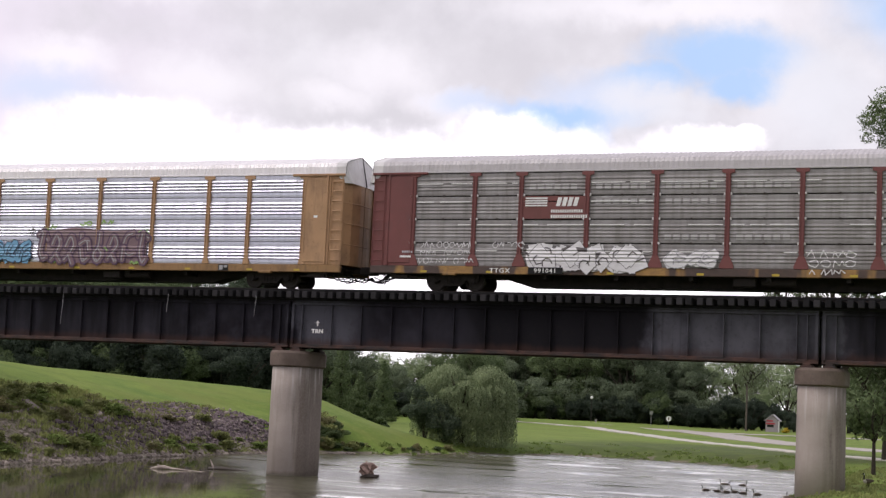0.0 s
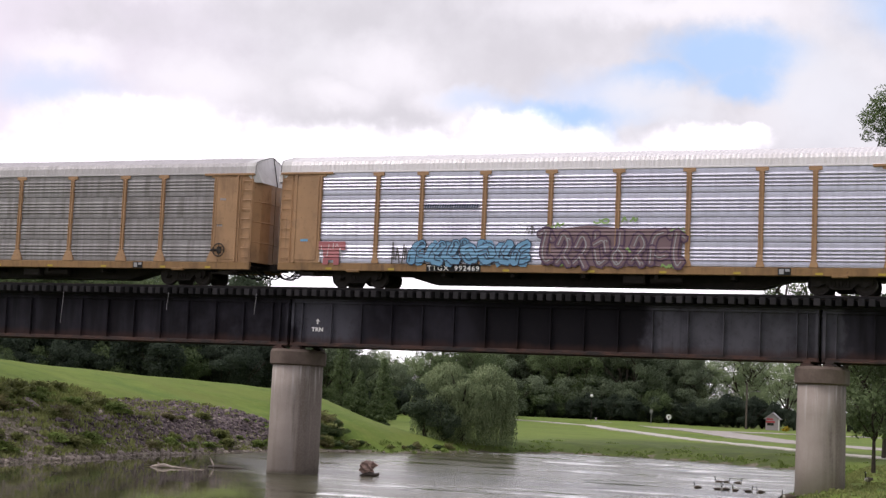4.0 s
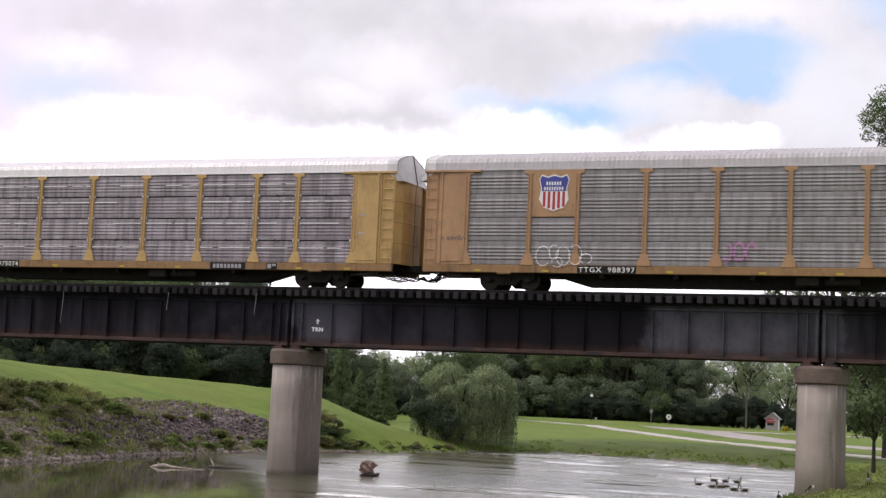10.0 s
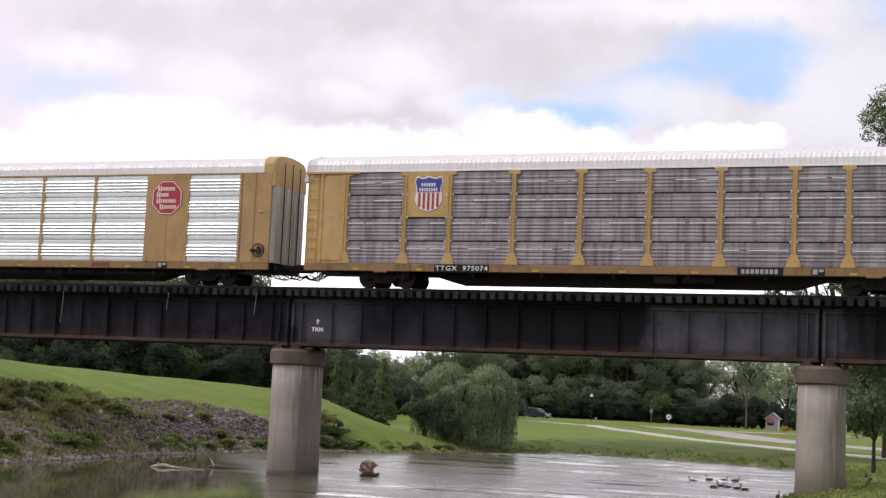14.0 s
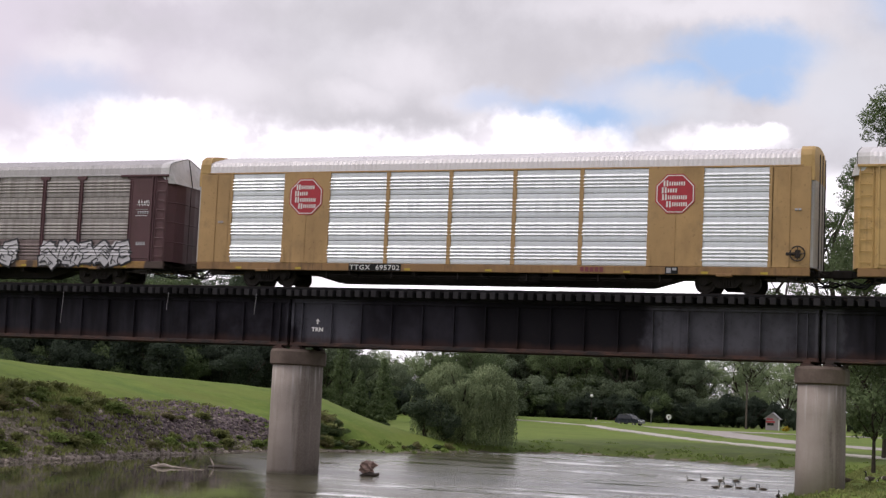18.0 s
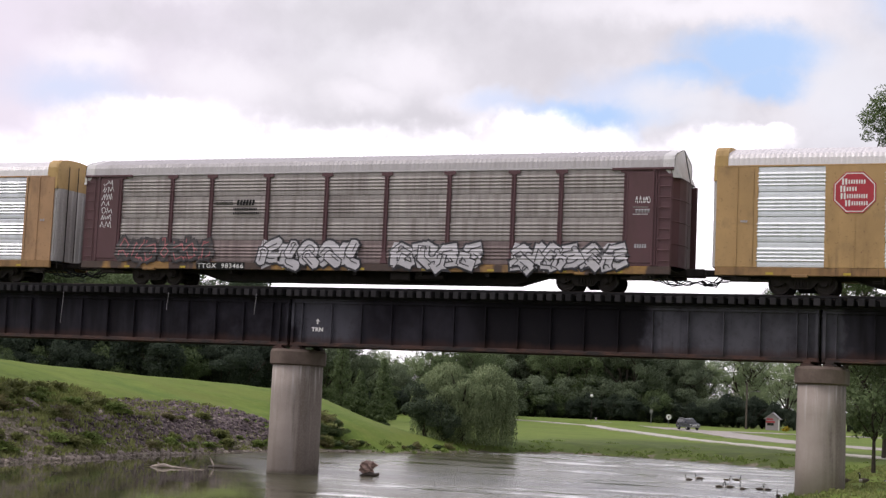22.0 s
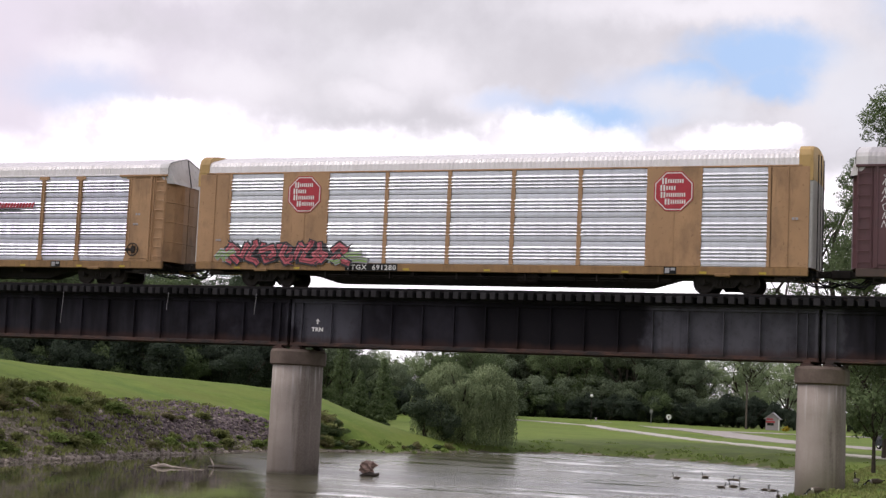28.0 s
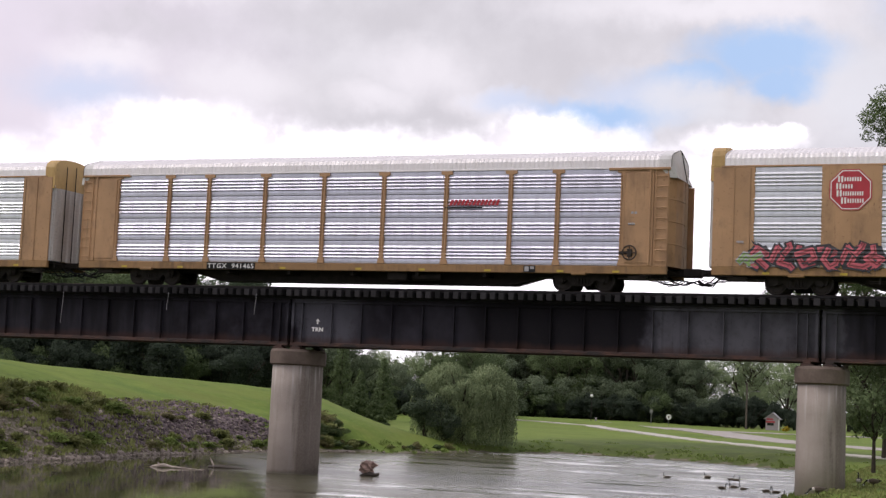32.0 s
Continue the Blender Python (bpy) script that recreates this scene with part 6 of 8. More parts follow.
PROTO = [
    tree("tree", 1, 13.0, 5.2, 0.05, 52000, 0.1, "leaf_dark", "dense dark green broadleaf tree at the wood's edge", stand(-980, 150)),
    tree("tree", 2, 15.0, 5.0, 0.06, 52000, 0.1, "leaf_dark", "tall dark green broadleaf tree in the wood", stand(-870, 158)),
    tree("tree", 3, 11.0, 4.6, 0.03, 46000, 0.095, "leaf_mid", "rounded mid-green broadleaf tree", stand(-760, 150)),
    tree("tree", 4, 14.0, 4.4, 0.18, 17000, 0.1, "leaf_mid", "open-crowned green tree with gaps of sky", stand(-640, 165)),
    tree("tree", 8, 12.5, 4.3, 0.12, 18000, 0.1, "leaf_bright", "light green open tree at the wood's edge", stand(560, 282)),
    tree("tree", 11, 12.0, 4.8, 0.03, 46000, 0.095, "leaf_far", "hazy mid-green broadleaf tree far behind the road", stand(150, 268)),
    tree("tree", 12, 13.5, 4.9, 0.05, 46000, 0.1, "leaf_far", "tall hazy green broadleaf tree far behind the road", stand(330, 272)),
]
BUSH = [
    bush(5, 4.0, 2.6, 18000, 0.055, "leaf_shade", "leafy undergrowth bush with shade in its leaf colour", stand(-990, 132)),
    bush(6, 3.2, 2.2, 16000, 0.05, "leaf_mid", "green leafy bush at the wood's edge", stand(-930, 135)),
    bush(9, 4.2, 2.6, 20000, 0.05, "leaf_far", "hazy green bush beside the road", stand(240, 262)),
]


def plant(src, px, dist, scale, turn):
    c = copy_thing(src, stand(px, dist, turn))
    c.scale = (scale, scale, scale * (0.92 + 0.16 * ((turn * 7.3) % 1)))
    return c


rng = random.Random(9)
# the wood behind the mound
for i in range(16):
    plant(PROTO[rng.choice((0, 1, 0, 2))], -1100 + 48 * i, rng.uniform(136, 150), rng.uniform(0.85, 1.1) * (1 if i < 12 else 0.72), rng.uniform(0, 6.28))
for i in range(12):
    plant(PROTO[rng.choice((0, 1))], -1120 + 66 * i, rng.uniform(165, 185), rng.uniform(0.86, 1.0) * (1 if i < 9 else 0.78), rng.uniform(0, 6.28))
# lower trees behind the willow, with sky over them
for i in range(9):
    plant(PROTO[rng.choice((5, 2, 4, 5))], -300 + 42 * i, rng.uniform(205, 225), rng.uniform(0.5, 0.68), rng.uniform(0, 6.28))
for i in range(7):
    plant(PROTO[rng.choice((2, 3))], -330 + 55 * i, rng.uniform(245, 262), rng.uniform(0.66, 0.8), rng.uniform(0, 6.28))
# the dark wood along the road
for i in range(11):
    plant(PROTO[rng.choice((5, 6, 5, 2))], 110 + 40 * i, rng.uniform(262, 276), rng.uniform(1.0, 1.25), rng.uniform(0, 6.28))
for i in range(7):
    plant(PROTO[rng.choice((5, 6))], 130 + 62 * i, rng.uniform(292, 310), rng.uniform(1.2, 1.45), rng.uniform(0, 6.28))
# thinner trees to the right
for i in range(12):
    plant(PROTO[rng.choice((4, 4, 3))], 560 + 46 * i, rng.uniform(268, 300), rng.uniform(0.9, 1.2), rng.uniform(0, 6.28))
for i in range(4):
    plant(PROTO[rng.choice((5, 3))], 590 + 120 * i, rng.uniform(305, 330), rng.uniform(0.7, 0.95), rng.uniform(0, 6.28))
# shade-coloured undergrowth and one fuller tree where the street bends out of sight
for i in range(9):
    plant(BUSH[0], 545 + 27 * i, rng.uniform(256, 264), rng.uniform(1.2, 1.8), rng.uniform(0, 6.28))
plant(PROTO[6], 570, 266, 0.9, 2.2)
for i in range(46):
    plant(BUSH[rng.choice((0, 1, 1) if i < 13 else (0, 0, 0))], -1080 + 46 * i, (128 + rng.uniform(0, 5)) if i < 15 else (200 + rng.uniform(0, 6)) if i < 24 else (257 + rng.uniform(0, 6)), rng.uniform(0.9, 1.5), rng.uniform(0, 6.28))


def willow(place):
    """A weeping willow: a short trunk, arching limbs and curtains of hanging strands."""
    rng = random.Random(77)
    th = empty("willow_tree", place)
    g = Geo()
    g.tube([(0, 0, -0.4), (0.05, 0, 0.3), (0.1, 0, 1.4), (0.2, 0, 2.2)], [0.45, 0.32, 0.26, 0.22], 10)
    # rounded heads: across, depth, top, radius, how far the strands hang
    heads = [(-1.0, 0.3, 5.75, 1.25, 1.6), (-1.9, 0.5, 5.1, 1.0, 1.5), (1.9, 0.2, 5.7, 1.3, 2.4), (0.7, 0.9, 5.0, 0.9, 1.4), (-2.7, 0.2, 4.2, 0.8, 2.0),
             (2.9, 0.2, 5.0, 0.9, 4.4), (3.3, -0.1, 4.1, 0.55, 3.8), (-0.8, -1.3, 4.2, 0.85, 1.5), (0.3, -0.8, 4.6, 0.8, 1.6), (-2.0, -1.2, 3.6, 0.8, 2.6), (1.2, -1.3, 4.3, 0.8, 2.4),
             (2.2, -1.2, 4.4, 0.85, 4.0), (-0.3, -1.7, 3.1, 0.7, 2.2), (2.8, -1.0, 3.4, 0.7, 3.1), (0.6, -1.7, 2.6, 0.6, 1.9), (-1.4, -1.8, 2.5, 0.7, 2.0),
             (-1.7, -1.9, 2.0, 0.5, 2.0), (0.0, -2.0, 1.9, 0.5, 1.9), (1.6, -1.9, 2.6, 0.55, 2.6), (2.4, -1.6, 2.8, 0.6, 2.8), (3.1, -0.8, 2.9, 0.5, 2.9), (-2.2, 0.6, 3.0, 1.2, 3.0), (-0.6, 0.5, 3.2, 1.2, 3.2), (1.0, 0.5, 3.3, 1.2, 3.3),
             (-1.5, -0.7, 5.0, 0.7, 1.4), (1.6, -0.9, 5.2, 0.7, 2.0), (0.0, 1.6, 5.0, 1.2, 2.2), (2.0, 1.7, 5.0, 1.2, 3.0), (-2.0, 1.7, 4.6, 1.2, 2.4)]
    lobes = [(u, v, top - 0.15, r) for u, v, top, r, hang in heads for _ in range(2)]
    for cx, cy, cz, r in lobes[::4]:
        g.tube([(0.2, 0, 1.9), (cx * 0.35, cy * 0.35, min(3.2, cz * 0.7)), (cx * 0.75, cy * 0.75, cz * 0.9 - 0.2), (cx, cy, cz)], [0.16, 0.12, 0.07, 0.03], 6)
    put("trunk", g.mesh("trunk", True), M["bark"], th)
    Q, F, N = [], [], []
    for cx, cy, top, r, hang in heads:
        cz = top - r * 0.8
        for k in range(int(240 * r * r) + 60):
            a, rr = rng.uniform(0, 6.28), r * rng.random() ** 0.5
            dome = math.sqrt(max(0.0, 1 - (rr / r) ** 2))
            x, y, z = cx + rr * math.cos(a), cy + rr * math.sin(a), cz + r * 0.8 * dome * rng.uniform(0.75, 1.08)
            length = min((hang if rr > 0.55 * r and rng.random() < 0.55 else 0.7) * rng.uniform(0.35, 1.1), z - 0.05)
            nrm = Vector((math.cos(a) * rr / r, math.sin(a) * rr / r, dome + 0.25))
            sway = Vector((math.cos(a), math.sin(a), 0)) * rng.uniform(0.0, 0.3)
            m = max(2, int(length / 0.1))
            for j in range(m):
                t = j / m
                p = Vector((x, y, z - t * length)) + sway * t ** 0.6 + Vector((rng.uniform(-0.05, 0.05), rng.uniform(-0.05, 0.05), 0))
                e = Vector((rng.uniform(-1, 1), rng.uniform(-1, 1), 0)).normalized() * rng.uniform(0.02, 0.042)
                v = Vector((rng.uniform(-0.06, 0.06), rng.uniform(-0.06, 0.06), -rng.uniform(0.1, 0.18)))
                lift = (1 - min(1.25, t * 1.9)) if top > 3.4 else -0.25
                n = (Vector((nrm.x, nrm.y, nrm.z * lift)) + Vector((rng.uniform(-0.35, 0.35), rng.uniform(-0.35, 0.35), rng.uniform(-0.2, 0.2)))).normalized()
                if e.cross(v).dot(n) < 0:
                    e = -e
                q = len(Q)
                Q += [tuple(p), tuple(p + v * 0.5 + e), tuple(p + v), tuple(p + v * 0.5 - e)]
                N += [tuple(n)] * 4
                F.append((q, q + 1, q + 2, q + 3))
    put("crown", leafy("crown", np.array(Q), np.array(F), np.array(N)), M["leaf_willow"], th, "hanging curtains of pale narrow leaves")
    return tagged(th, "weeping willow with pale hanging foliage at the waterside", "tree")


for i in range(22):
    plant(BUSH[rng.choice((2, 2, 1))], 120 + 24 * i + rng.uniform(-8, 8), rng.uniform(259, 266), rng.uniform(1.7, 2.6) * (1 if i < 19 else 0.7), rng.uniform(0, 6.28))
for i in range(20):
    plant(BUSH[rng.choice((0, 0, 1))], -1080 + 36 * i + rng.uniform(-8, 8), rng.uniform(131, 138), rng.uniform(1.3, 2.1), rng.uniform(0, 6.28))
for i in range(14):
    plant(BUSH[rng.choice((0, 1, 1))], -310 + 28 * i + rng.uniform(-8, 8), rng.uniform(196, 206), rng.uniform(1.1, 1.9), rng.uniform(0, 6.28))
for px, dist, s in ((-262, 198, 0.78), (-228, 204, 0.74), (-196, 200, 0.7), (20, 205, 0.72), (88, 200, 0.85), (60, 214, 0.9)):
    plant(PROTO[5 if px < 0 else 2], px, dist, s, px * 0.1)
willow(Matrix.Translation((0, 0, -0.35)) @ stand(57, 108.6, radians(YAW)))

bush(48, 3.4, 3.7, 15000, 0.06, "leaf_dark", "tall dark shrub beside the willow", stand(-22, 107.2))
bush(49, 2.6, 2.6, 9000, 0.06, "leaf_dark", "dark shrub under the willow", stand(20, 106.6))

# the large tree on the right bank, partly behind the train
BOUGHS = [(-7.16, 16.89, 0.8), (-7.52, 15.24, 0.9), (-7.09, 13.14, 1.2), (-7.71, 11.49, 0.9), (-6.75, 15.44, 1.1), (-7.88, 10.35, 0.8), (-6.73, 11.05, 1.2), (-6.68, 17.24, 0.9), (-5.98, 15.96, 0.9), (-5.55, 17.29, 1.1), (-5.65, 13.69, 1.4), (-6.26, 11.88, 0.9), (-6.21, 14.48, 0.6), (-5.39, 11.44, 1.3), (-5.12, 20.6, 1.5), (-6.18, 19.82, 1.0), (-6.7, 20.03, 0.55), (-6.71, 18.88, 0.4), (-5.64, 18.6, 0.5), (-5.87, 20.89, 0.7), (-5.26, 19.27, 1.0)]
RIGHT = Vector((math.cos(radians(YAW)), math.sin(radians(YAW)), 0))
big = tree("tree", 31, 25.0, 7.4, 0.12, 170000, 0.06, "leaf_mid", "large leafy tree standing on the bank beside the bridge", stand(1225, 93), -6.2,
           [(tuple(RIGHT * u + Vector((0, 0, z))), (r, r, r * 0.85)) for u, z, r in BOUGHS])
tree("tree", 36, 20.5, 4.0, 0.16, 60000, 0.062, "leaf_mid", "tall slender tree with an open crown beside the bridge", stand(1045, 106), -3.0)
tree("tree", 33, 11.0, 4.0, 0.1, 56000, 0.06, "leaf_mid", "leafy bank tree with low hanging branches", stand(1012, 112))
tree("tree", 38, 17.2, 3.2, 0.36, 56000, 0.062, "leaf_mid", "tall airy tree behind the bridge pier", stand(885, 106))
tree("young_tree", 34, 4.2, 1.5, 0.45, 1600, 0.12, "leaf_mid", "slender young tree in the grass", stand(985, 82))

# unseen trees added behind the camera close the place and darken panel reflections
for i in range(13):
    x = -95 + 14 * i
    c = copy_thing(PROTO[i % 3], Matrix.Translation((x, -100 - 6 * (i % 2), ground_z(x, -100))) @ Matrix.Rotation(i * 1.3, 4, "Z"))
    c.scale = (1.15, 1.15, 1.15)


# ---------------------------------------------------------------- left bank: stones and weeds
def stone_mesh(seed):
    rng = random.Random(seed)
    bm = bmesh.new()
    bmesh.ops.create_icosphere(bm, subdivisions=1, radius=0.5)
    for v in bm.verts:
        v.co *= rng.uniform(0.58, 1.2)
        v.co.z *= 0.7
    me = bpy.data.meshes.new("stone")
    bm.to_mesh(me)
    bm.free()
    return me


def bank_point(rng, y, d):
    """A spot on the left bank, d metres up from the waterline at y."""
    ys = [p[1] for p in SHORE[:9]]
    xs = [p[0] for p in SHORE[:9]]
    x = float(np.interp(y, ys, xs)) - d
    return x, y, ground_z(x, y)


riprap = empty("riprap")
rng = random.Random(12)
shapes = [[stone_mesh(100 + i) for i in range(6)], [stone_mesh(120 + i) for i in range(4)]]
for me in shapes[0]:
    me.materials.append(M["stone"])
for me in shapes[1]:
    me.materials.append(M["stone_pale"])
n = 0
while n < 290:
    y, d = rng.uniform(4, 22.5), rng.uniform(0.2, 5.2)
    if d > 2.2 + 3.2 * math.sin((y - 3) / 26 * math.pi) * rng.uniform(0.8, 1.1):
        continue
    x, y, z = bank_point(rng, y, d)
    s = rng.uniform(0.2, 0.34) if rng.random() < 0.7 else rng.uniform(0.34, 0.52)
    pale = d < 1.0 or rng.random() < 0.16
    m = Matrix.Translation((x, y, z + s * 0.12)) @ Euler((rng.uniform(-0.4, 0.4), rng.uniform(-0.4, 0.4), rng.uniform(0, 6.28))).to_matrix().to_4x4() @ Matrix.Diagonal((s * rng.uniform(0.8, 1.4), s, s, 1))
    put("stone", rng.choice(shapes[1 if pale else 0]), None, riprap, "", m)
    n += 1
g = Geo()
for i in range(2600):
    y, d = rng.uniform(-14, 24), rng.uniform(-0.15, 1.0) ** 2 * 5.5
    x, y, z = bank_point(rng, y, d)
    s = rng.uniform(0.1, 0.3)
    me = rng.choice(shapes[0])
    rot = Euler((rng.uniform(-0.5, 0.5), rng.uniform(-0.5, 0.5), rng.uniform(0, 6.28))).to_matrix()
    g.add([rot @ (v.co * s) + Vector((x, y, max(z, WATER - 0.02) + s * 0.1)) for v in me.vertices], [tuple(p.vertices) for p in me.polygons])
put("small_stones", g, M["stone_pale"], riprap)["kind"] = "stuff"
g = Geo()
for i in range(5200):
    y, d = rng.uniform(3, 24), rng.uniform(0.9, 5.6)
    if d > 2.4 + 3.3 * math.sin((y - 3) / 26 * math.pi) * rng.uniform(0.8, 1.1):
        continue
    x, y, z = bank_point(rng, y, d)
    s = rng.uniform(0.12, 0.3)
    me = rng.choice(shapes[0])
    rot = Euler((rng.uniform(-0.5, 0.5), rng.uniform(-0.5, 0.5), rng.uniform(0, 6.28))).to_matrix()
    g.add([rot @ (v.co * s) + Vector((x, y, z + s * 0.1)) for v in me.vertices], [tuple(p.vertices) for p in me.polygons])
put("broken_stones", g, M["stone"], riprap)["kind"] = "stuff"
tagged(riprap, "grey and purplish riprap stones along the river bank", "riprap", kind="structure")


def tuft_cloud(rng, spots, blades, height, width):
    """Upright weed blades and leaves in tufts."""
    Q, F = [], []
    for x, y, z, k in spots:
        for j in range(blades):
            a = rng.uniform(0, 6.28)
            r = rng.uniform(0, 0.32) * k
            p = Vector((x + r * math.cos(a), y + r * math.sin(a), z - 0.03))
            h = height * k * rng.uniform(0.4, 1.1)
            lean = Vector((rng.uniform(-0.45, 0.45), rng.uniform(-0.45, 0.45), 1)) * h
            e = Vector((math.cos(a * 3), math.sin(a * 3), 0)) * width * rng.uniform(0.6, 1.4)
            q = len(Q)
            Q += [tuple(p - e * 0.5), tuple(p + lean * 0.55 - e), tuple(p + lean), tuple(p + lean * 0.55 + e)]
            F.append((q, q + 1, q + 2, q + 3))
    return Geo().add(Q, F)


spots = []
for i in range(1500):
    y = rng.uniform(-16, 13)
    d = rng.uniform(0.25, 7.5)
    if 3.0 < d < 5.0 and y < 3 and rng.random() < 0.7:
        continue
    spots.append((*bank_point(rng, y, d), rng.uniform(0.6, 1.25)))
for i in range(420):
    y = rng.uniform(10, 23)
    d = rng.choice((rng.uniform(0.1, 1.6), rng.uniform(3.6, 5.6)))
    spots.append((*bank_point(rng, y, d), rng.uniform(0.35, 0.8)))
tagged(put("weeds", tuft_cloud(rng, spots, 16, 0.3, 0.04), M["leaf_weed"]), "rough green weeds on the stony bank", "weeds", kind="stuff")

spots = []
pts = SHORE[6:21]
for (ax, ay), (bx, by) in zip(pts, pts[1:]):
    ln = math.hypot(bx - ax, by - ay)
    for i in range(int(ln * 6)):
        t = rng.random()
        nx, ny = (by - ay) / ln, -(bx - ax) / ln
        o = rng.uniform(0.0, 1.3)
        for s in (1, -1):
            x, y = ax + (bx - ax) * t + nx * o * s, ay + (by - ay) * t + ny * o * s
            z = ground_z(x, y)
            if z > WATER - 0.02:
                spots.append((x, y, z, rng.uniform(0.25, 0.8) if rng.random() < 0.97 else 1.2))
                break
tagged(put("shore_grass", tuft_cloud(rng, spots, 12, 0.3, 0.045), M["leaf_bank"]), "uncut grass and weeds along the waterline", "grass", kind="stuff")

spots = []
for i in range(3600):
    x, y = rng.uniform(-36, -11), rng.uniform(36, 62)
    d = float(shore_distance(np.array([x]), np.array([y]))[0])
    lump = math.sin(x * 0.9 + 2.0 * math.sin(y * 0.5)) * math.sin(y * 0.8 + x * 0.25)
    if 0.2 < d < 9 and lump > 0.78 + d * 0.02:
        spots.append((x, y, ground_z(x, y), rng.uniform(0.4, 1.0) * (0.7 + 0.5 * lump)))
tagged(put("rough_grass", tuft_cloud(rng, spots, 9, 0.17, 0.05), M["leaf_bank"]), "rough uncut grass on the far river bank", "grass", kind="stuff")

spots = []
for i in range(2600):
    x, y = rng.uniform(-10.5, 3), rng.uniform(-6, 34)
    z = ground_z(x, y)
    if z > WATER + 0.03:
        spots.append((x, y, z, rng.uniform(0.4, 1.0)))
tagged(put("bank_grass", tuft_cloud(rng, spots, 9, 0.2, 0.035), M["leaf_weed"]), "long green grass round the foot of the pier", "grass", kind="stuff")

WEED = bush(45, 3.0, 2.0, 1500, 0.14, "leaf_weed", "leafy green weed clump on the stony bank", Matrix.Translation(bank_point(rng, -2.0, 6.0)), "weed_clump")
WEED.scale = (0.5, 0.5, 0.32)
WEEDS = [WEED,
         bush(46, 3.4, 1.7, 1700, 0.13, "leaf_bank", "low green weed clump on the stony bank", Matrix.Translation(bank_point(rng, 1.0, 5.0)), "weed_clump"),
         bush(47, 2.6, 2.3, 1500, 0.11, "leaf_dry", "dry yellowish weed clump on the stony bank", Matrix.Translation(bank_point(rng, 4.0, 2.5)), "weed_clump")]
for w in WEEDS[1:]:
    w.scale = (0.45, 0.45, 0.28)
for i in range(84):
    y, d = (rng.uniform(-13, 12), rng.uniform(0.5, 7.6)) if i < 64 else (rng.uniform(12, 27), rng.choice((0.6, 0.9, 1.3, 2.6)))
    c = copy_thing(WEEDS[rng.choice((0, 0, 0, 0, 1, 1, 1, 1, 1, 1, 1, 2))], Matrix.Translation(bank_point(rng, y, d)) @ Matrix.Rotation(i * 0.9, 4, "Z"))
    s = rng.uniform(0.2, 0.6) * (1 if i < 64 else 0.7)
    c.scale = (s * 1.15, s * 1.15, s * rng.uniform(0.4, 0.65))


def waterline(px, d):
    """How far out the bank lies d metres behind the far waterline, along one line of sight."""
    dist = 84.0
    while dist < 130:
        x, y = aimed(px, dist)
        if float(shore_distance(np.array([x]), np.array([y]))[0]) > d:
            break
        dist += 0.15
    return dist


SCRUB = WEEDS + [BUSH[1]]
for i in range(34):
    px = rng.uniform(-264, -226) if i < 16 else rng.uniform(-226, -160) if i < 25 else rng.uniform(-160, 60)
    d = rng.uniform(0.3, 2.6 if i < 16 else 0.8)
    c = plant(SCRUB[rng.choice((0, 0, 2, 2, 3, 3))], px, waterline(px, d), 1, rng.uniform(0, 6.28))
    k = rng.uniform(0.22, 0.4) if i < 16 else rng.uniform(0.14, 0.24)
    c.scale = (k * 1.4, k * 1.4, k * rng.uniform(0.6, 1.0))
for i in range(46):
    px = rng.uniform(-242, -180) if i < 22 else rng.uniform(-180, 60)
    x, y = aimed(px, waterline(px, rng.uniform(0.0, 0.25)))
    s = rng.uniform(0.2, 0.5) * (1 if i < 22 else 0.6)
    put("stone", rng.choice(shapes[1]), None, riprap, "", Matrix.Translation((x, y, WATER + 0.05)) @ Matrix.Rotation(rng.uniform(0, 6.28), 4, "Z") @ Matrix.Diagonal((s * 1.5, s, s * 0.7, 1)))
for px, dist, s, k in ((395, 109, 0.3, 0), (450, 108.5, 0.26, 1), (520, 107, 0.24, 0), (40, 111.5, 0.25, 1)):
    plant(BUSH[k], px, dist, s, rng.uniform(0, 6.28))


def evergreen(seed, h, w, n, label, place):
    """A small conical evergreen: a straight stem with tiers of drooping boughs."""
    r = random.Random(seed)
    th = empty("evergreen_tree", place)
    put("trunk", Geo().tube([(0, 0, -0.3), (0, 0, h * 0.5), (0, 0, h * 0.97)], [h * 0.03, h * 0.018, 0.01], 7), M["bark"], th)
    blobs = []
    for i in range(26):
        u = (i + 0.5) / 26
        a = i * 2.4
        rad = w * (1 - u) * r.uniform(0.35, 0.75)
        blobs.append(((rad * math.cos(a), rad * math.sin(a), h * (0.06 + 0.9 * u)), (w * (0.16 + 0.34 * (1 - u)),) * 2 + (h * 0.06,)))
    put("crown", leafy("crown", *leaf_cloud(r, blobs, n, 0.09, 0.02)), M["leaf_mid"], th)
    return tagged(th, label, "tree", "woodland trees")


for px, dist, h, w in ((-136, 138, 3.4, 1.2), (-172, 150, 5.2, 1.7), (-215, 165, 9.5, 2.2), (-120, 172, 7.0, 2.0)):
    evergreen(px + 900, h, w, 9000, "green conical evergreen tree at the wood's edge", stand(px, dist))


# thin pale wires hanging from the deck
for wx, k in ((-42.25, 0.85), (-36.7, 0.45), (-32.3, 0.5)):
    th = empty("hanging_wire", Matrix.Translation((wx, -0.14, -0.4)))
    put("wire", Geo().tube([(0, 0, 0), (-0.01, 0, -0.6 * k), (-0.05, 0, -1.2 * k), (-0.06, 0.0, -1.75 * k)], [0.01, 0.009, 0.008, 0.006], 5), M["spray_grey"], th)
    tagged(th, "thin pale wire hanging from the bridge deck", "wire", "hanging wires")


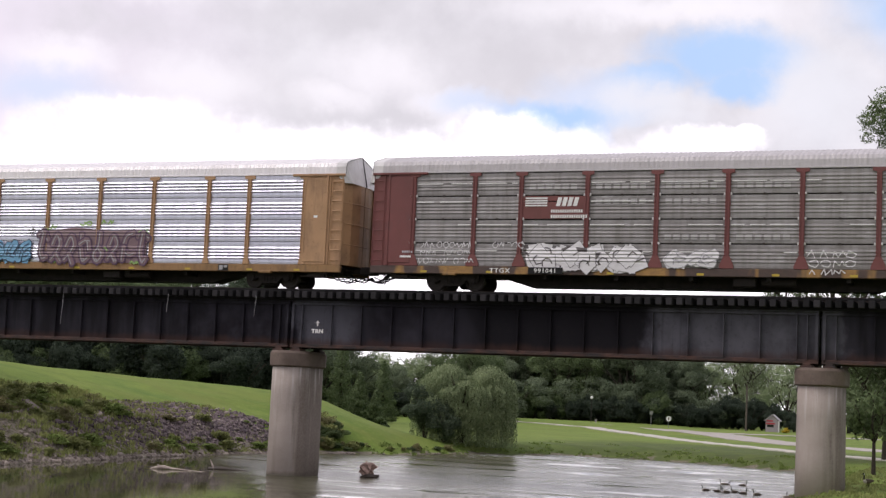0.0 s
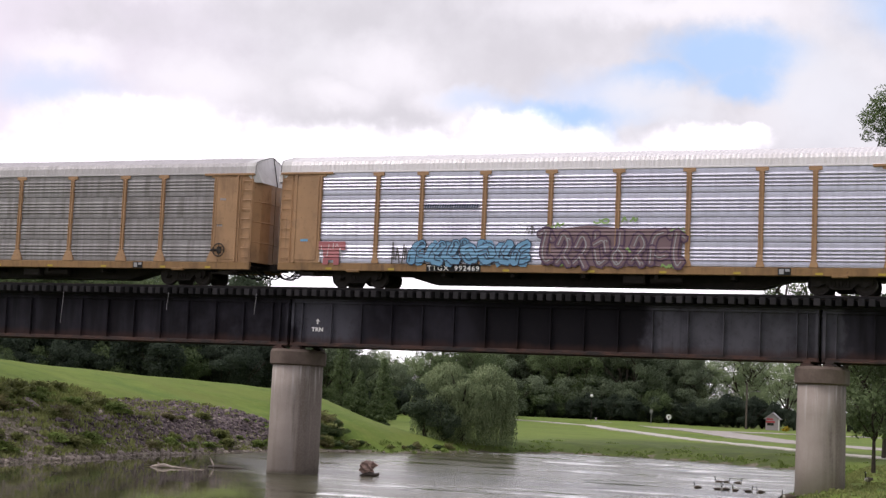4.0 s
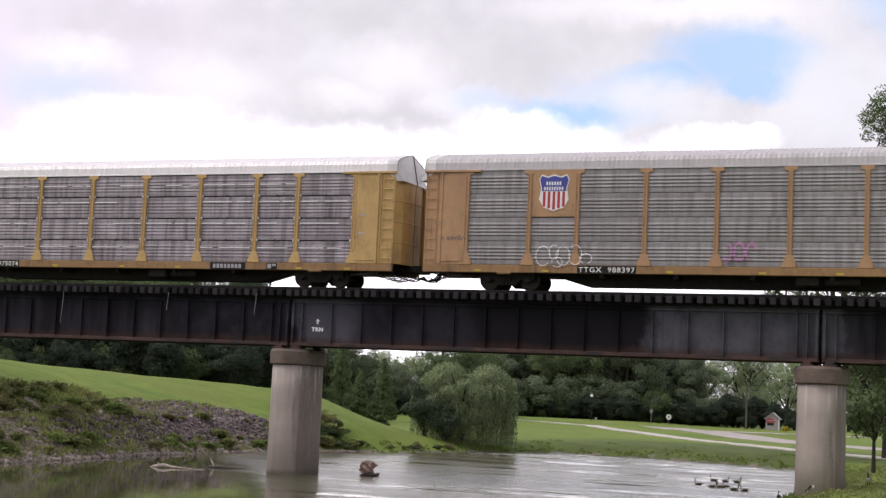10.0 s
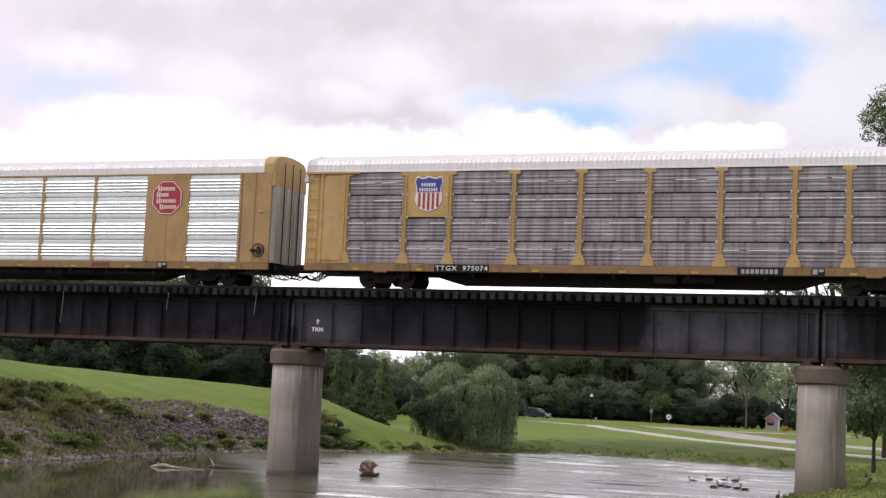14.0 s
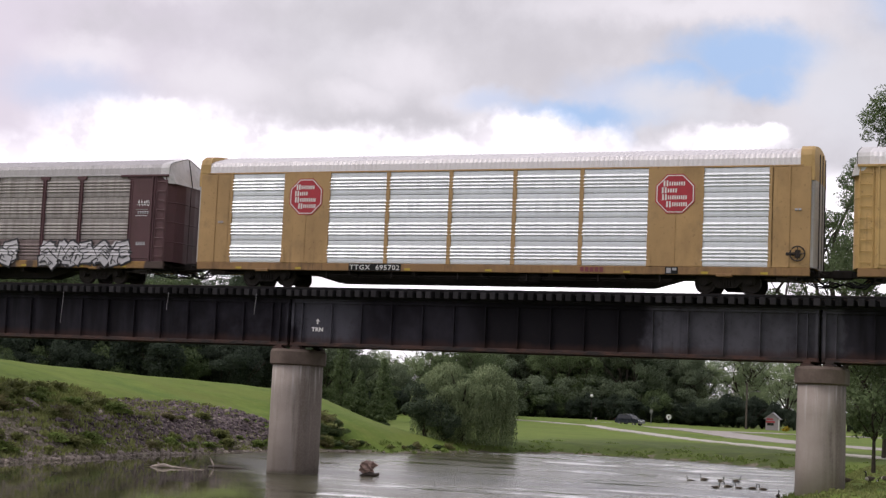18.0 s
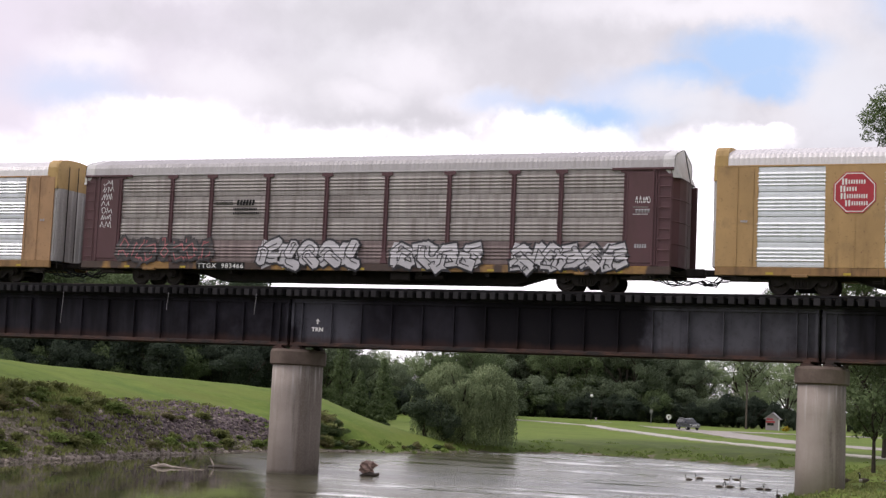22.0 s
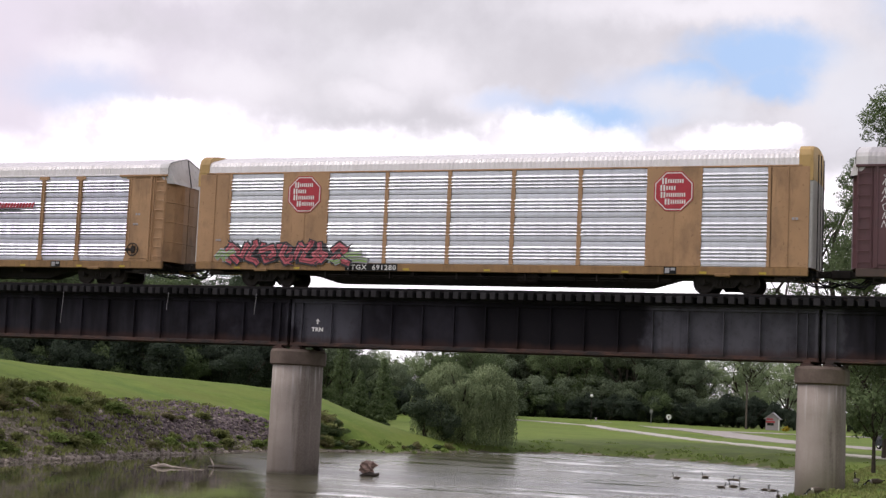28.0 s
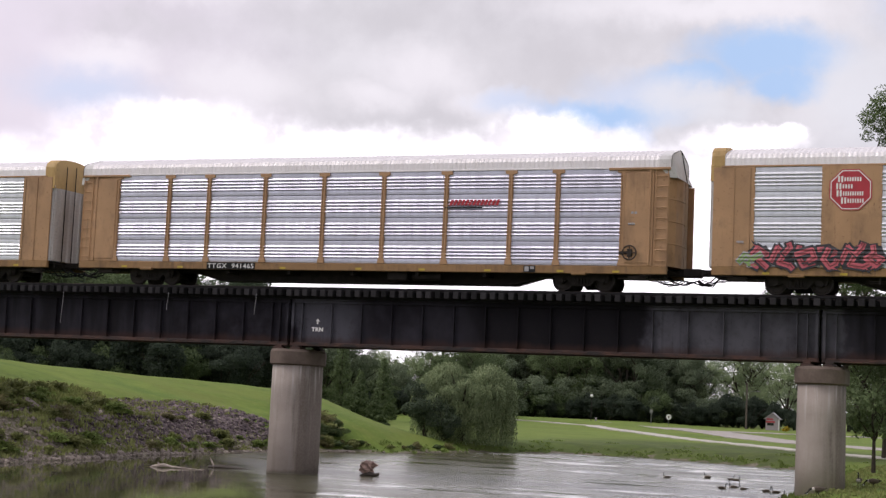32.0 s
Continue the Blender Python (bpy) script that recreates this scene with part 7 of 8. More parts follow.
# ---------------------------------------------------------------- drift in the river
def drift_root():
    th = empty("driftwood_stump", Matrix.Translation((-28.2, 3.4, WATER)))
    bm = bmesh.new()
    bmesh.ops.create_icosphere(bm, subdivisions=3, radius=0.32)
    for v in bm.verts:
        k = 1 + 0.75 * noise.noise(v.co * 5.5) + 0.35 * noise.noise(v.co * 12)
        v.co = Vector((v.co.x * k * 1.0, v.co.y * k * 0.8, v.co.z * k * 0.9 + 0.34))
    me = bpy.data.meshes.new("root_ball")
    bm.to_mesh(me)
    bm.free()
    put("root_ball", me, M["root_wood"], th, "pale knotted root ball")
    r = random.Random(5)
    for i in range(7):
        a, e = r.uniform(0, 6.28), r.uniform(-0.1, 0.9)
        d = Vector((math.cos(a) * math.cos(e), math.sin(a) * math.cos(e), math.sin(e)))
        p = Vector((0, 0, 0.36))
        put("root", Geo().tube([p + d * 0.15, p + d * 0.3 + Vector((0.05, 0, 0.03)), p + d * r.uniform(0.36, 0.44) + Vector((0.02, 0, -0.05))], [0.09, 0.07, 0.04], 7), M["root_wood"], th)
    put("log", Geo().tube([(-0.3, -0.1, -0.08), (0.1, -0.15, 0.06), (0.45, -0.2, 0.05), (0.62, -0.2, 0.12)], [0.13, 0.15, 0.1, 0.05], 8), M["wet_wood"], th, "dark wet log")
    return tagged(th, "pale driftwood root wad stuck in the river", "driftwood")


drift_root()
th = empty("floating_log", Matrix.Translation((-36.0, -0.6, WATER)))
put("log", Geo().tube([(-0.8, 0, 0.0), (-0.45, 0.06, 0.07), (-0.1, 0.0, 0.1), (0.25, 0.07, 0.05), (0.7, 0.02, 0.04), (1.9, 0.1, -0.01)], [0.03, 0.075, 0.085, 0.05, 0.03, 0.015], 8), M["driftwood"], th, "bleached knotty log")
put("stub", Geo().tube([(-0.3, 0, 0.1), (-0.42, -0.05, 0.2)], [0.045, 0.02], 6), M["driftwood"], th)
put("twig", Geo().tube([(-0.2, 0.05, 0.1), (-0.9, 0.1, 0.06), (-1.3, 0.1, 0.03)], [0.04, 0.025, 0.01], 6), M["wet_wood"], th)
tagged(th, "pale log floating at the river's surface", "log")
th = empty("snag_branch", Matrix.Translation((-34.9, 1.8, WATER)))
put("branch", Geo().tube([(-0.1, 0, 0.0), (-0.2, 0, 0.2), (-0.32, 0, 0.42)], [0.05, 0.045, 0.02], 6), M["driftwood"], th, "pale broken branch")
put("log", Geo().tube([(-0.4, 0, 0.02), (0.2, 0.05, 0.06), (0.9, 0.1, 0.03), (1.7, 0.2, -0.02)], [0.07, 0.09, 0.07, 0.03], 8), M["wet_wood"], th, "dark wet trunk")
tagged(th, "dead branch sticking out of the water", "branch")
th = empty("bank_board", Matrix.Translation((*bank_point(rng, 3.2, 3.6)[:2], bank_point(rng, 3.2, 3.6)[2] + 0.12)))
put("slab", Geo().box(-0.9, 0.9, -0.25, 0.25, -0.06, 0.06, 0.02), M["stone_pale"], th, "", Matrix.Rotation(0.5, 4, "Y"))
tagged(th, "pale broken concrete slab lying on the bank", "slab")


# ---------------------------------------------------------------- park furniture
def round_sign(x, y):
    th = empty("round_sign", Matrix.Translation((x, y, ground_z(x, y))) @ Matrix.Rotation(radians(YAW), 4, "Z"))
    put("post", Geo().tube([(0, 0, -0.2), (0, 0, 1.2)], 0.045, 8), M["post_metal"], th)
    g = Geo().tube([(0, -0.045, 1.35), (0, -0.015, 1.35)], 0.4, 24)
    put("disc", g, M["white"], th, "round white sign face")
    put("symbol", Geo().box(-0.07, 0.07, -0.056, -0.046, 1.15, 1.55), M["black"], th)
    return tagged(th, "round white sign on a thin metal post", "sign")


round_sign(-54.3, 169.5)
x, y = -57.6, 172.0
th = empty("sign_post", Matrix.Translation((x, y, ground_z(x, y))))
put("post", Geo().tube([(0, 0, -0.2), (0, 0, 2.2)], 0.05, 8), M["post_metal"], th)
put("plate", Geo().box(-0.22, 0.22, -0.06, -0.04, 1.75, 2.25, 0.01), M["post_metal"], th)
tagged(th, "thin grey metal post with a small plate", "post")
x, y = aimed(349, 236)
th = empty("park_lamp", Matrix.Translation((x, y, ground_z(x, y))))
put("pole", Geo().tube([(0, 0, -0.2), (0, 0, 3.5)], [0.07, 0.045], 8), M["black_steel"], th)
put("globe", Geo().loft([[(0.24 * math.sin(math.pi * i / 8) * math.cos(2 * math.pi * j / 12), 0.24 * math.sin(math.pi * i / 8) * math.sin(2 * math.pi * j / 12), 3.7 - 0.24 * math.cos(math.pi * i / 8)) for j in range(12)] for i in range(9)], True), M["white"], th, "white globe lamp head")
tagged(th, "slim dark park lamp with a white globe", "street lamp")
x, y = aimed(360, 238)
th = empty("litter_bin", Matrix.Translation((x, y, ground_z(x, y))))
put("body", Geo().tube([(0, 0, 0), (0, 0, 0.5)], [0.14, 0.16], 10), M["siding"], th)
tagged(th, "small pale litter bin by the path", "bin")
x, y = aimed(697, 246)
th = empty("utility_pole", Matrix.Translation((x, y, ground_z(x, y))))
put("pole", Geo().tube([(0, 0, -0.3), (0.05, 0, 7.2)], [0.16, 0.11], 8), M["pole_wood"], th)
put("lamp_arm", Geo().tube([(0, 0, 5.5), (0.8, 0, 5.9), (1.7, 0, 5.95)], 0.04, 6), M["post_metal"], th)
put("lamp_head", Geo().box(1.6, 2.1, -0.12, 0.12, 5.85, 5.98, 0.03), M["siding"], th)
put("guy_wire", Geo().tube([(0, 0, 6), (-1.6, 0, 0)], 0.02, 4), M["black_steel"], th)
tagged(th, "wooden utility pole with a street lamp arm", "utility pole")


def kiosk(x, y):
    """A little white hut with a pale gable towards the river and red boards under the eaves."""
    th = empty("kiosk", Matrix.Translation((x, y, ground_z(x, y))) @ Matrix.Rotation(radians(YAW - 20), 4, "Z"))
    put("walls", Geo().box(-0.95, 0.95, -1.0, 1.0, 0, 1.9, 0.02), M["siding"], th)
    g = Geo()
    g.loft([[(-1.2, y, 1.75), (0.1, y, 2.75), (1.25, y, 1.75), (1.25, y, 1.66), (0.1, y, 2.64), (-1.2, y, 1.66)] for y in (-1.25, 1.25)], True, True)
    put("roof", g, M["pale_roof"], th, "pale metal gable roof")
    put("gable", Geo().add([(-0.95, -1.0, 1.9), (0.95, -1.0, 1.9), (0.1, -1.0, 2.62)], [(0, 1, 2)]), M["siding"], th)
    for z0, z1, x0, x1 in ((1.62, 1.82, -0.8, 0.2), (1.2, 1.42, -0.9, 0.5)):
        put("board", Geo().box(x0, x1, -1.06, -1.0, z0, z1, 0.01), M["red"], th, "faded red board")
    put("post", Geo().box(1.02, 1.16, -1.2, -1.06, 0, 1.72, 0.01), M["white"], th, "white corner post")
    put("window", Geo().box(-0.7, 0.3, -1.03, -1.0, 0.75, 1.15, 0.01), M["glass_dark"], th)
    return tagged(th, "small white kiosk with pale roof and red boards", "kiosk")


kx, ky = aimed(757, 247)
kiosk(kx, ky)
plant(BUSH[0], 700, 249, 0.8, 1.0)
plant(BUSH[0], 820, 249, 0.9, 2.0)
bush(44, 1.3, 0.7, 500, 0.1, "flower", "low bush of yellow flowers by the road", stand(787, 240), "flower_bush")


def suv():
    """A dark estate car seen from far off."""
    th = empty("suv_car")
    prof = [(-2.3, 0.42), (-2.34, 0.85), (-2.2, 1.0), (-1.25, 1.06), (1.9, 1.08), (2.3, 1.0), (2.36, 0.5), (2.3, 0.36)]
    rings = []
    for y, k in ((-0.93, 0.97), (-0.9, 1.0), (0.9, 1.0), (0.93, 0.97)):
        rings.append([(x * k, y, z) for x, z in prof])
    body = put("body", Geo().loft(rings, True, True), M["suv_paint"], th)
    cab = [(-1.3, 1.05), (-0.55, 1.62), (0.2, 1.72), (1.75, 1.68), (2.2, 1.08)]
    rings = [[(x * (0.97 if abs(y) > 0.8 else 1), y * (1 if z < 1.2 else 0.88), z) for x, z in cab] for y in (-0.9, 0.9)]
    put("cabin", Geo().loft(rings, True, True), M["suv_paint"], th)
    for s in (-1, 1):
        for x0, x1, x2, x3 in ((-1.0, -0.5, 0.0, 0.0), (0.08, 0.08, 0.95, 0.95), (1.03, 1.03, 1.66, 1.95)):
            put("side_window", Geo().add([(x0, s * 0.905, 1.12), (x1, s * 0.835, 1.56), (x2, s * 0.825, 1.6), (x3, s * 0.905, 1.12)], [(0, 1, 2, 3)]), M["glass_dark"], th)
        put("mirror", Geo().box(-0.95, -0.75, min(s * 0.92, s * 1.1), max(s * 0.92, s * 1.1), 1.08, 1.22, 0.03), M["suv_paint"], th)
        put("headlight", Geo().box(-2.36, -2.2, min(s * 0.5, s * 0.86), max(s * 0.5, s * 0.86), 0.72, 0.88, 0.02), M["chrome"], th, "clear headlight")
        put("tail_light", Geo().box(2.24, 2.37, min(s * 0.66, s * 0.9), max(s * 0.66, s * 0.9), 0.75, 1.0, 0.02), M["red"], th, "red tail light")
        put("roof_rail", Geo().tube([(-0.2, s * 0.72, 1.78), (1.6, s * 0.72, 1.76)], 0.025, 5), M["chrome"], th)
    put("windscreen", Geo().add([(-1.27, -0.72, 1.1), (-1.27, 0.72, 1.1), (-0.6, 0.66, 1.6), (-0.6, -0.66, 1.6)], [(0, 1, 2, 3)]), M["glass_dark"], th)
    put("grille", Geo().box(-2.37, -2.32, -0.4, 0.4, 0.62, 0.85, 0.01), M["chrome"], th)
    put("bumper", Geo().box(-2.42, -2.25, -0.88, 0.88, 0.38, 0.58, 0.04), M["post_metal"], th)
    wheels = []
    for x in (-1.45, 1.42):
        for s in (-1, 1):
            g = Geo()
            ring = lambda r, y: [(r * math.cos(2 * math.pi * j / 20), y, r * math.sin(2 * math.pi * j / 20)) for j in range(20)]
            g.loft([ring(0.22, s * 0.1), ring(0.33, s * 0.11), ring(0.36, s * 0.06), ring(0.36, -s * 0.1), ring(0.2, -s * 0.11)], True)
            w = put("wheel", g, M["rubber"], th, "black tyre with bright rim", Matrix.Translation((x, s * 0.82, 0.36)))
            r = Geo().loft([ring(0.22, s * 0.09), ring(0.06, s * 0.1)], True)
            for j in range(5):
                a = 6.283 * j / 5
                r.box(0.12 * math.cos(a) - 0.03, 0.12 * math.cos(a) + 0.03, s * 0.1 - 0.012, s * 0.1 + 0.012, 0.12 * math.sin(a) - 0.03, 0.12 * math.sin(a) + 0.03)
            put("rim", r, M["chrome"], w)
            wheels.append((w, (x, s * 0.82, 0.36)))
    tagged(th, "dark blue estate car driving along the park road", "car")
    return th, wheels


SUV, SUV_WHEELS = suv()
SUV.scale = (0.84, 0.84, 0.84)


# ---------------------------------------------------------------- geese
def ellipsoid(c, r, n=10, m=14, shape=lambda u: 1.0):
    g = Geo()
    rings = []
    for i in range(n + 1):
        a = math.pi * i / n
        k = math.sin(a) * shape(i / n)
        rings.append([(c[0] - r[0] * math.cos(a), c[1] + r[1] * k * math.cos(2 * math.pi * j / m), c[2] + r[2] * k * math.sin(2 * math.pi * j / m)) for j in range(m)])
    return g.loft(rings, True)


def goose(name, place, swim, neck_up, label, group):
    """Head towards +x."""
    th = empty(name, place)
    z = 0.07 if swim else 0.36
    body = put("body", ellipsoid((0, 0, z), (0.33, 0.135, 0.13), 10, 14, lambda u: 0.75 + 0.4 * math.sin(u * 2.4)).mesh("body", True), M["feather_brown"], th, "brown barred plumage")
    put("breast", ellipsoid((0.17, 0, z - 0.01), (0.17, 0.122, 0.122)).mesh("breast", True), M["feather_pale"], th, "pale breast")
    put("tail", Geo().loft([[(-0.28, -0.07, z + 0.05), (-0.28, 0.07, z + 0.05), (-0.28, 0.05, z - 0.02), (-0.28, -0.05, z - 0.02)], [(-0.45, -0.05, z + 0.07), (-0.45, 0.05, z + 0.07), (-0.45, 0.03, z + 0.04), (-0.45, -0.03, z + 0.04)]], True, True), M["feather_black"], th, "short black tail")
    for s in (-1, 1):
        put("wing", ellipsoid((-0.08, s * 0.115, z + 0.035), (0.27, 0.035, 0.08)).mesh("wing", True), M["feather_brown"], th)
    if neck_up:
        pts = [(0.24, 0, z + 0.03), (0.31, 0, z + 0.14), (0.29, 0, z + 0.28), (0.31, 0, z + 0.38)]
    else:
        pts = [(0.26, 0, z + 0.0), (0.4, 0, z + 0.0), (0.5, 0, z - 0.1), (0.54, 0, z - 0.22)]
    put("neck", Geo().tube(pts, [0.065, 0.045, 0.036, 0.036], 8).mesh("neck", True), M["feather_black"], th, "slender black neck")
    hx, hz = pts[-1][0], pts[-1][2]
    head = put("head", ellipsoid((hx + 0.035, 0, hz + 0.02), (0.075, 0.042, 0.048)).mesh("head", True), M["feather_black"], th, "black head with white cheeks")
    for s in (-1, 1):
        put("cheek", ellipsoid((hx + 0.02, s * 0.033, hz + 0.005), (0.032, 0.014, 0.04), 6, 8), M["white"], head)
    put("beak", Geo().tube([(hx + 0.09, 0, hz + 0.015), (hx + 0.17, 0, hz)], [0.024, 0.01], 6), M["feather_black"], head)
    if not swim:
        for s in (-1, 1):
            put("leg", Geo().tube([(0.0, s * 0.06, z - 0.08), (0.01, s * 0.06, 0.02)], [0.022, 0.014], 6), M["feather_black"], th)
            put("foot", Geo().add([(-0.03, s * 0.06, 0.0), (0.1, s * 0.06 - 0.05, 0.0), (0.1, s * 0.06 + 0.05, 0.0), (0.0, s * 0.06, 0.03)], [(0, 1, 3), (1, 2, 3), (2, 0, 3), (0, 2, 1)]), M["feather_black"], th)
    return tagged(th, label, "goose", group)


# seconds and places of each goose
SWIM = [
    [(0.0, -14.74, 10.41), (6.0, -15.43, 11.32), (9.0, -15.62, 13.17), (13.0, -16.71, 16.76), (19.0, -16.96, 17.14), (23.0, -17.31, 18.21), (28.0, -18.15, 19.32), (32.0, -18.64, 19.3)],
    [(0.0, -15.24, 16.96), (6.0, -15.75, 17.68), (9.0, -16.07, 18.8), (13.0, -16.5, 19.76), (19.0, -16.77, 19.25), (23.0, -17.19, 20.26), (28.0, -17.25, 22.04), (32.0, -17.16, 22.21)],
    [(0.0, -15.12, 17.19), (6.0, -15.39, 18.36), (9.0, -15.55, 18.91), (13.0, -15.83, 20.14), (19.0, -15.84, 19.23), (23.0, -15.68, 20.42), (28.0, -15.62, 20.54), (32.0, -15.73, 21.24)],
    [(0.0, -14.32, 17.03), (6.0, -14.79, 17.78), (9.0, -14.87, 18.47), (13.0, -15.18, 19.61), (19.0, -15.13, 19.69), (23.0, -15.38, 20.98), (28.0, -15.28, 20.29), (32.0, -15.28, 20.29)],
    [(0.0, -14.14, 10.09), (6.0, -14.24, 10.58), (9.0, -14.82, 12.38), (13.0, -14.8, 12.41), (19.0, -14.59, 12.05), (23.0, -14.56, 12.81), (28.0, -14.42, 12.35), (32.0, -14.29, 11.86)],
    [(0.0, -13.66, 9.57), (6.0, -13.99, 11.0), (9.0, -14.42, 12.35), (13.0, -14.69, 13.31), (19.0, -14.27, 13.32), (23.0, -14.15, 12.81), (28.0, -14.13, 13.55), (32.0, -14.01, 13.05)],
    [(0.0, -13.47, 10.53), (6.0, -13.47, 10.53), (9.0, -14.33, 13.21), (13.0, -14.39, 13.11), (19.0, -13.55, 12.42), (23.0, -13.39, 12.0), (28.0, -13.39, 12.0), (32.0, -13.37, 12.03)],
    [(0.0, -12.9, 9.53), (6.0, -12.8, 10.33), (9.0, -13.41, 10.63), (13.0, -13.76, 12.06), (19.0, -12.92, 12.79), (23.0, -12.65, 12.56), (28.0, -12.42, 12.27), (32.0, -12.18, 11.34)],
    [(0.0, -12.25, 9.34), (6.0, -12.33, 10.46), (9.0, -12.95, 10.73), (13.0, -13.33, 11.42), (19.0, -12.47, 12.86), (23.0, -12.34, 12.4), (28.0, -12.07, 12.18), (32.0, -11.7, 10.85)],
    [(0.0, -10.78, 8.09), (10.0, -10.97, 7.23), (20.0, -11.06, 7.65), (28.0, -11.06, 7.65), (32.0, -10.89, 7.91)],
]
GRAZE = [
    [(0.0, -7.35, 7.34), (10.0, -7.33, 7.37), (14.0, -7.35, 7.34), (17.0, -7.34, 8.04), (19.0, -7.33, 7.37), (21.0, -7.37, 7.31), (23.0, -7.52, 5.71), (25.0, -7.69, 5.42), (28.0, -7.37, 3.48), (32.0, -7.28, 3.64)],
    [(0.0, -8.9, -3.2), (8.0, -8.8, -2.6), (10.0, -8.4, 0.2), (14.0, -8.26, 2.56), (17.0, -8.0, 4.23), (19.0, -7.83, 3.91), (21.0, -7.87, 3.85), (23.0, -7.85, 2.67), (25.0, -7.91, 0.26), (28.0, -7.85, -3.77), (32.0, -7.82, -3.72)],
    [(0.0, -6.45, 13.32), (14.0, -6.66, 12.94), (17.0, -6.84, 11.83), (19.0, -7.1, 10.61), (21.0, -6.78, 10.47), (23.0, -6.42, 10.4), (25.0, -6.7, 8.5), (28.0, -6.63, 3.55), (32.0, -6.6, 2.45)],
]
SWIM_HEADING = [185, 170, 350, 15, 5, 190, 160, 20, 200, 100]
GRAZE_HEADING = [250, 200, 170]
SWIMMERS, GRAZERS = [], []
swim_0 = goose("goose", Matrix.Translation((SWIM[0][0][1], SWIM[0][0][2], WATER)), True, True, "brown goose with black neck swimming on the river", "geese on the river")
SWIMMERS.append(swim_0)
for r in SWIM[1:]:
    SWIMMERS.append(copy_thing(swim_0, Matrix.Translation((r[0][1], r[0][2], WATER))))
for i, ob in enumerate(SWIMMERS):
    k = (0.53, 0.58, 0.5, 0.55)[i % 4]
    ob.scale = (k, k, k)
stand_0 = goose("goose", Matrix.Translation((GRAZE[0][0][1], GRAZE[0][0][2], -7.32)), False, True, "brown goose with black neck standing on the grass", "geese on the bank")
GRAZERS.append(stand_0)
for r in GRAZE[1:]:
    GRAZERS.append(goose("goose", Matrix.Translation((r[0][1], r[0][2], -7.32)), False, False, "brown goose grazing with lowered neck", "geese on the bank"))
for ob in GRAZERS:
    ob.scale = (0.74, 0.74, 0.74)


# ---------------------------------------------------------------- what moves
TRAIN = [(0, -71.37), (2, -59.15), (4, -47.05), (6, -35.11), (8, -23.27), (10, -11.58), (12, 0.0), (14, 11.61), (16, 23.18), (18, 34.69), (20, 46.17),
         (22, 57.68), (24, 69.19), (26, 80.61), (28, 92.03), (30, 103.47), (32, 114.95)]


def train_at(t):
    """Metres along the track: a smooth line through the table."""
    for i, (a, b) in enumerate(zip(TRAIN, TRAIN[1:])):
        if t <= b[0]:
            break
    p0, p1, p2, p3 = TRAIN[max(i - 1, 0)][1], a[1], b[1], TRAIN[min(i + 2, len(TRAIN) - 1)][1]
    m1 = (p2 - p0) / 2 if i > 0 else p2 - p1
    m2 = (p3 - p1) / 2 if i + 2 < len(TRAIN) else p2 - p1
    u = (t - a[0]) / (b[0] - a[0])
    return (2 * u**3 - 3 * u**2 + 1) * p1 + (u**3 - 2 * u**2 + u) * m1 + (-2 * u**3 + 3 * u**2) * p2 + (u**3 - u**2) * m2


SUV_ROWS = [(0.0, -215, 240), (12.0, -84, 160.5), (14.5, -67, 152.6), (16.5, -58.9, 148.6), (17.0, -57.3, 147.9), (18.5, -52.9, 146.1), (20.0, -49.9, 142.7), (21.5, -45.5, 138.6),
            (23.0, -41.1, 132.5), (25.0, -35.7, 121.3), (25.5, -34.0, 117.3), (26.5, -29.0, 106.0), (27.4, -21.0, 93.0), (28.4, -9.0, 79.4), (32.0, 25.0, 58.0)]


def between(rows, t):
    """A smooth place between rows of seconds and numbers."""
    i = max(k for k, r in enumerate(rows) if r[0] <= t)
    i = min(i, len(rows) - 2)
    a, b = rows[i], rows[i + 1]
    p, q = rows[max(i - 1, 0)], rows[min(i + 2, len(rows) - 1)]
    h = b[0] - a[0]
    u = (t - a[0]) / h
    out = []
    for k in range(1, len(a)):
        m1 = (b[k] - p[k]) / (b[0] - p[0])
        m2 = (q[k] - a[k]) / (q[0] - a[0])
        out.append((2 * u**3 - 3 * u**2 + 1) * a[k] + (u**3 - 2 * u**2 + u) * h * m1 + (-2 * u**3 + 3 * u**2) * b[k] + (u**3 - u**2) * h * m2)
    return out


